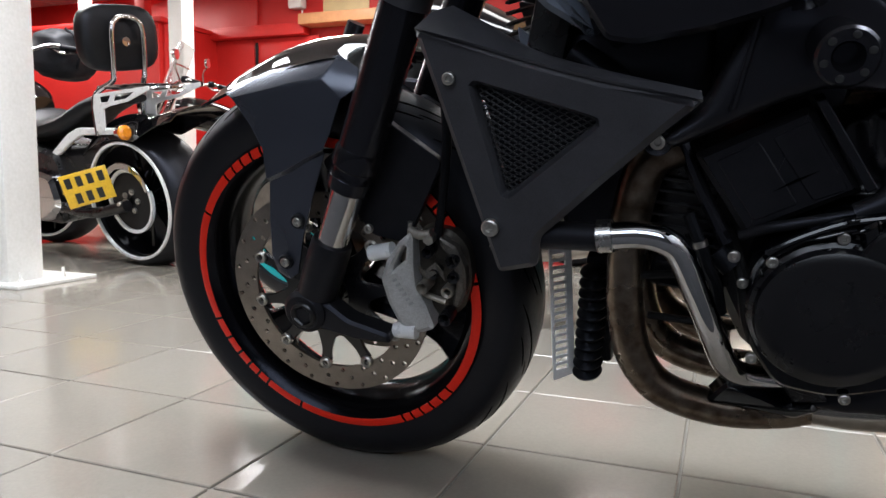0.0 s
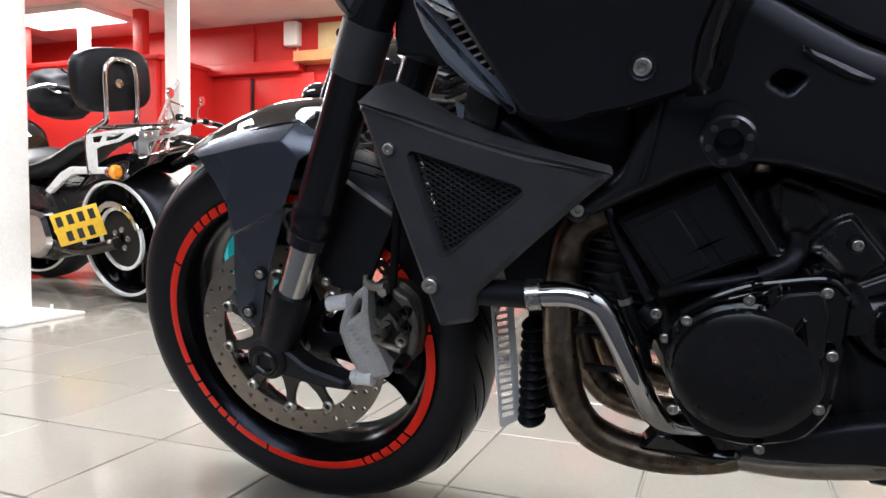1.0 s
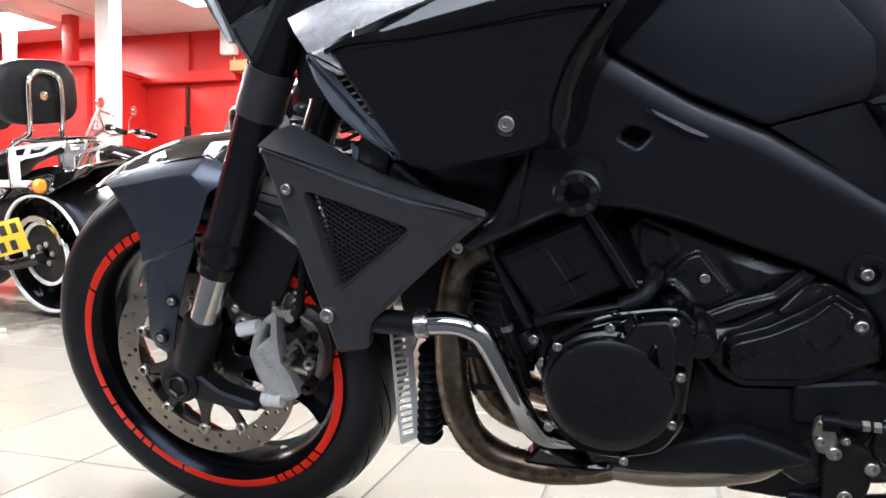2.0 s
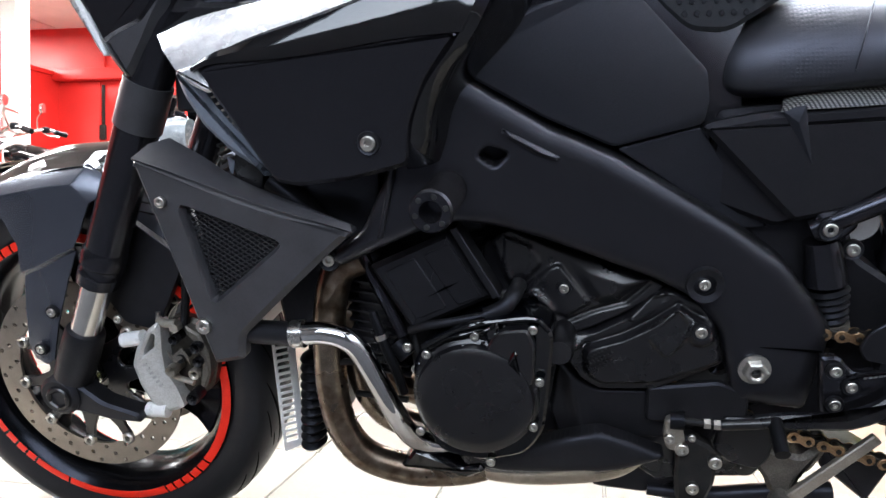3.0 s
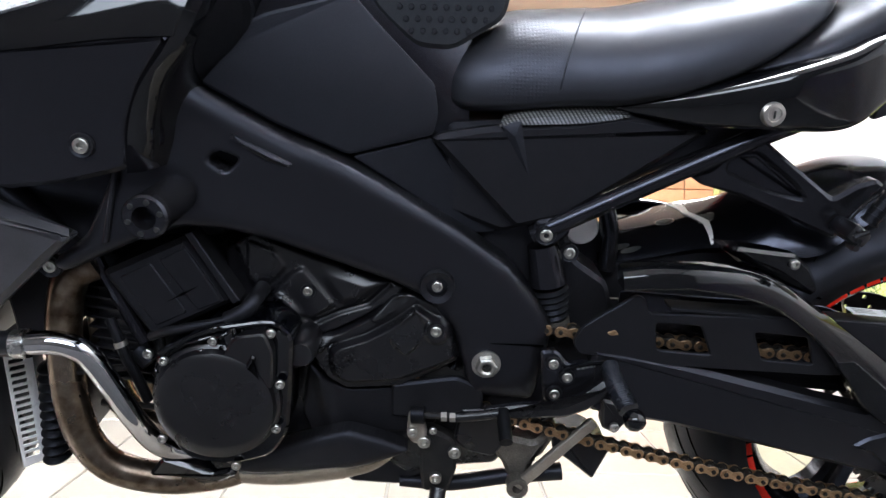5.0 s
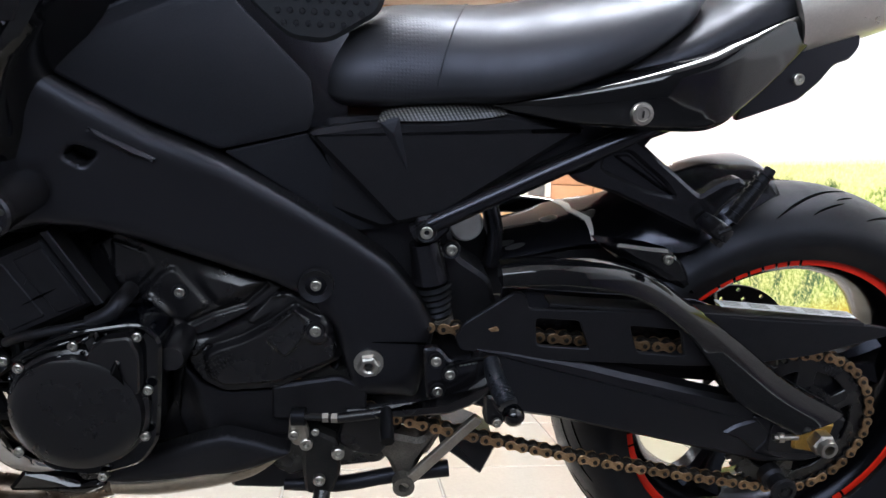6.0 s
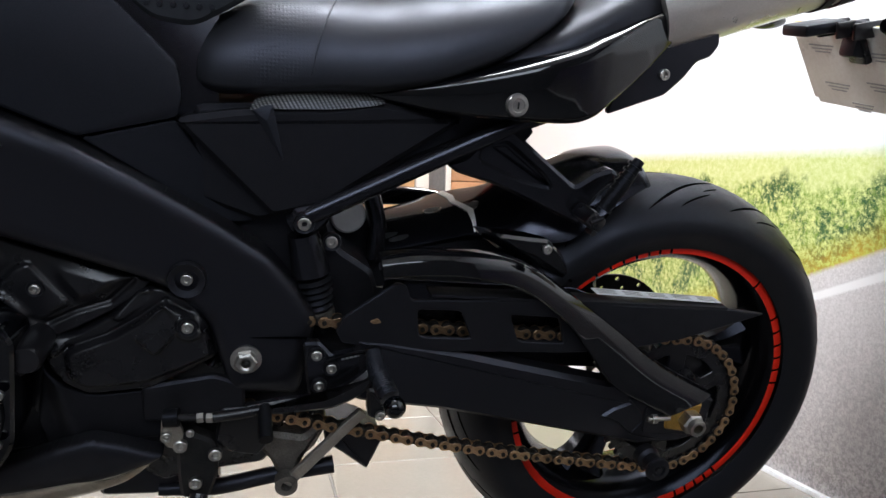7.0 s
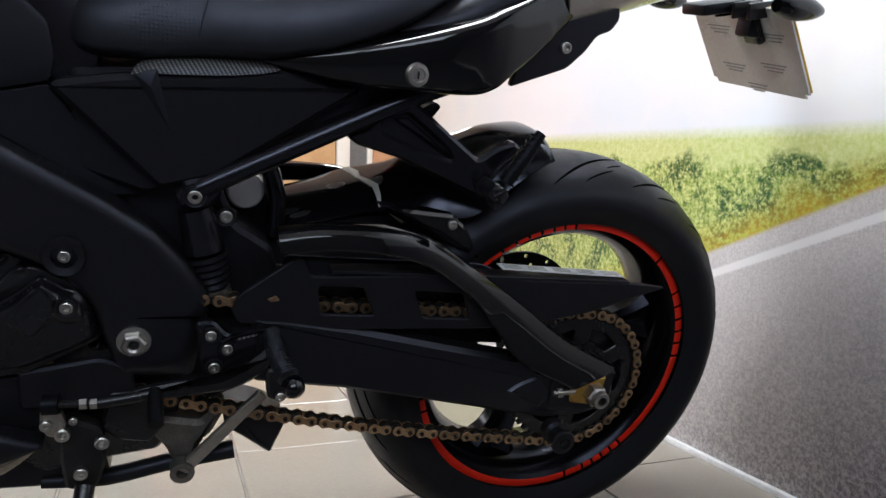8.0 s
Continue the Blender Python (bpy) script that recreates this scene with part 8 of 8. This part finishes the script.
def soft_bag(parent, x, y, z):
    """A stuffed soft bag with sagging folds, a flap seam and two straps."""
    bm = bmesh.new()
    bmesh.ops.create_uvsphere(bm, u_segments=40, v_segments=28, radius=1)
    for v in bm.verts:
        n = v.co.copy()
        fold = 0.035 * math.sin(9 * n.y + 5 * n.z + 2 * math.sin(4 * n.x)) * (1 - n.z**2) + 0.02 * math.sin(17 * n.z - 7 * n.y)
        v.co = Vector((0.15 * math.copysign(abs(n.x) ** 0.75, n.x), 0.175 * math.copysign(abs(n.y) ** 0.7, n.y), 0.15 * math.copysign(abs(n.z) ** 0.75, n.z))) * (1 + fold)
    bag = part("rear_bag", bm, M["bag"], parent, "crumpled black soft rear bag", angle=70, at=pose(x, y, z, 0, 8, 0))
    part("flap_seam", tube([(0.13, -0.15, 0.04), (0.158, -0.08, 0.035), (0.165, 0.0, 0.03), (0.158, 0.08, 0.035), (0.13, 0.15, 0.04)], 0.004, 8), M["bag"], bag)
    for sy in (-0.07, 0.07):
        part("strap", tube([(0.06, sy, 0.15), (0.13, sy, 0.1), (0.163, sy, 0.02), (0.15, sy, -0.07)], 0.01, 8, 4, flat=0.4), M["bag"], bag)


soft_bag(third, 0.14, 0.02, 1.12)
cruiser(pose(-0.15, 2.55, 0, 4, 0, 0), "black cruiser with wide chromed handlebar and oval mirrors", False, False, False, M["leather"])


def naked_bike(at):
    """A grey sports bike that points along -x with its front axle over the origin."""
    t = thing("naked_motorcycle", "grey naked motorcycle with turquoise wheels parked alongside", "motorcycle", at)
    plain_wheel(t, 0, 0.3, 0.3, 0.06, M["cyan"], 5, rim_r=0.225, kind="front_wheel")
    plain_wheel(t, 1.4, 0.31, 0.31, 0.09, M["cyan"], 5, rim_r=0.225, kind="rear_wheel")
    for side in (-1, 1):
        part("fork_leg", tube([(0.0, side * 0.1, 0.3), (0.16, side * 0.1, 0.62), (0.3, side * 0.1, 0.9)], 0.026, 14, 3), M["satin"], t, "black fork leg")
        part("brake_disc", lathe([(0.1, side * 0.07 - 0.003), (0.15, side * 0.07 - 0.003), (0.15, side * 0.07 + 0.003), (0.1, side * 0.07 + 0.003)], 0, 0.3, 48, close=True), M["disc"], t)
        scoop = part("air_scoop", rings(bmesh.new(), [oval(x, side * 0.17, 0, w, top, low, 20, 2.4) for x, w, top, low in [tuple(r) for r in dense([(0.22, 0.015, 0.772, 0.74), (0.26, 0.04, 0.803, 0.71), (0.31, 0.05, 0.827, 0.7), (0.36, 0.05, 0.836, 0.7), (0.4, 0.035, 0.83, 0.72)], 4)]]), M["grey_body"], t, "grey air scoop with round badge")
        part("badge", lathe([(0.0, -0.004), (0.02, -0.004), (0.022, 0.0)], 0, 0, 24), M["silver"], scoop, "round silver badge", at=pose(0.31, side * 0.221, 0.762, 0, 0, 0 if side < 0 else 180))
        part("side_panel", slab(rounded([(0.75, 0.75), (1.0, 0.8), (1.05, 0.7), (0.85, 0.62)], 0.02), side * 0.13, 0.02 * -side, 0.005), M["grey_body"], t)
        part("frame_spar", slab(rounded([(0.4, 0.75), (0.6, 0.72), (0.95, 0.5), (0.92, 0.35), (0.8, 0.38), (0.8, 0.5), (0.5, 0.62)], 0.02), side * 0.14, 0.04 * -side, 0.008), M["frame"], t)
        part("swingarm", slab(rounded([(0.88, 0.45), (1.4, 0.34), (1.46, 0.31), (1.4, 0.27), (0.9, 0.35)], 0.02), side * 0.13, 0.03 * -side, 0.006), M["frame"], t)
    part("front_fender", sheet([[(0.33 * math.cos(a), 0.07 * u, 0.3 + (0.33 - 0.03 * abs(u) ** 2.5) * math.sin(a)) for u in np.linspace(-1, 1, 9)] for a in np.linspace(0.7, 2.4, 14)], 0.004), M["grey_body"], t)
    part("fuel_tank", rings(bmesh.new(), [oval(x, 0, 0, w, top, low, 24, 2.6) for x, w, top, low in [tuple(r) for r in dense([(0.34, 0.08, 0.9, 0.8), (0.45, 0.15, 0.97, 0.78), (0.6, 0.16, 0.96, 0.76), (0.76, 0.1, 0.88, 0.76)], 4)]]), M["gloss"], t, "black fuel tank")
    part("seat", rings(bmesh.new(), [oval(x, 0, 0, w, top, low, 20, 2.6) for x, w, top, low in [tuple(r) for r in dense([(0.74, 0.08, 0.86, 0.8), (0.9, 0.13, 0.85, 0.78), (1.1, 0.12, 0.88, 0.8), (1.3, 0.09, 0.95, 0.88), (1.42, 0.05, 0.98, 0.93)], 4)]]), M["seat"], t, "black seat")
    eng = part("engine", slab(rounded([(0.4, 0.6), (0.7, 0.66), (0.92, 0.48), (0.9, 0.3), (0.5, 0.24), (0.36, 0.4)], 0.03), -0.16, 0.32, 0.02), M["engine"], t, "black engine")
    part("radiator", box(0.31, 0, 0.55, 0.04, 0.3, 0.26, 0.006, turn=pose(0, 0, 0, 0, 14, 0)), M["dull"], t)
    part("exhaust", tube([(0.4, 0.12, 0.5), (0.36, 0.12, 0.35), (0.5, 0.12, 0.2), (0.9, 0.16, 0.2), (1.25, 0.2, 0.35)], 0.035, 14), M["titan"], t, "steel exhaust")
    part("headlight", cushion_box(0.2, 0, 0.8), M["gloss"], t, "black headlight cowl")
    part("handlebar", tube([(0.46, -0.36, 0.98), (0.4, -0.2, 1.0), (0.38, 0, 0.97), (0.4, 0.2, 1.0), (0.46, 0.36, 0.98)], 0.012, 10), M["engine"], t)
    part("side_stand", tube([(0.8, -0.12, 0.27), (0.76, -0.26, 0.09)], 0.012, 10, 1), M["engine"], t)
    return t


def cushion_box(x, y, z):
    return box(x, y, z, 0.13, 0.16, 0.14, 0.045, segments=3)


naked_bike(pose(-0.78, 1.08, 0, 9, 0, 0))

# ---- the tiles of the floor ----
def tile_bmesh():
    return box(0, 0, 0, PITCH - 0.0045, PITCH - 0.0045, 0.008, 0.0016, segments=1)


first_tile, rest = None, bmesh.new()
ni0, ni1 = math.floor((X0 - GX) / PITCH), math.ceil((XE - GX) / PITCH)
nj0, nj1 = math.floor((Y0 - GY) / PITCH), math.ceil((Y1 - GY) / PITCH)
for i in range(ni0, ni1):
    for j in range(nj0, nj1):
        y = GY + PITCH * (j + 0.5)
        x0, x1 = GX + PITCH * i, min(GX + PITCH * (i + 1), XE if y > 1.95 else X1 - 0.002)
        whole = x1 - x0 > PITCH * 0.95
        if -9 <= i < 6 and -5 <= j < 15 and whole:
            at = pose((x0 + x1) / 2, y, -0.004 + random.uniform(-0.0004, 0.0003))
            if first_tile is None:
                first_tile = part("tile", tile_bmesh(), M["tile"], floor, at=at)
            else:
                again(first_tile, at, floor)
        elif x1 - x0 > 0.02:
            box((x0 + x1) / 2, y, -0.004, x1 - x0 - 0.0045, PITCH - 0.0045, 0.008, 0.0, rest)
tagged(part("tiles_rest", rest, M["tile"], floor), kind="stuff")
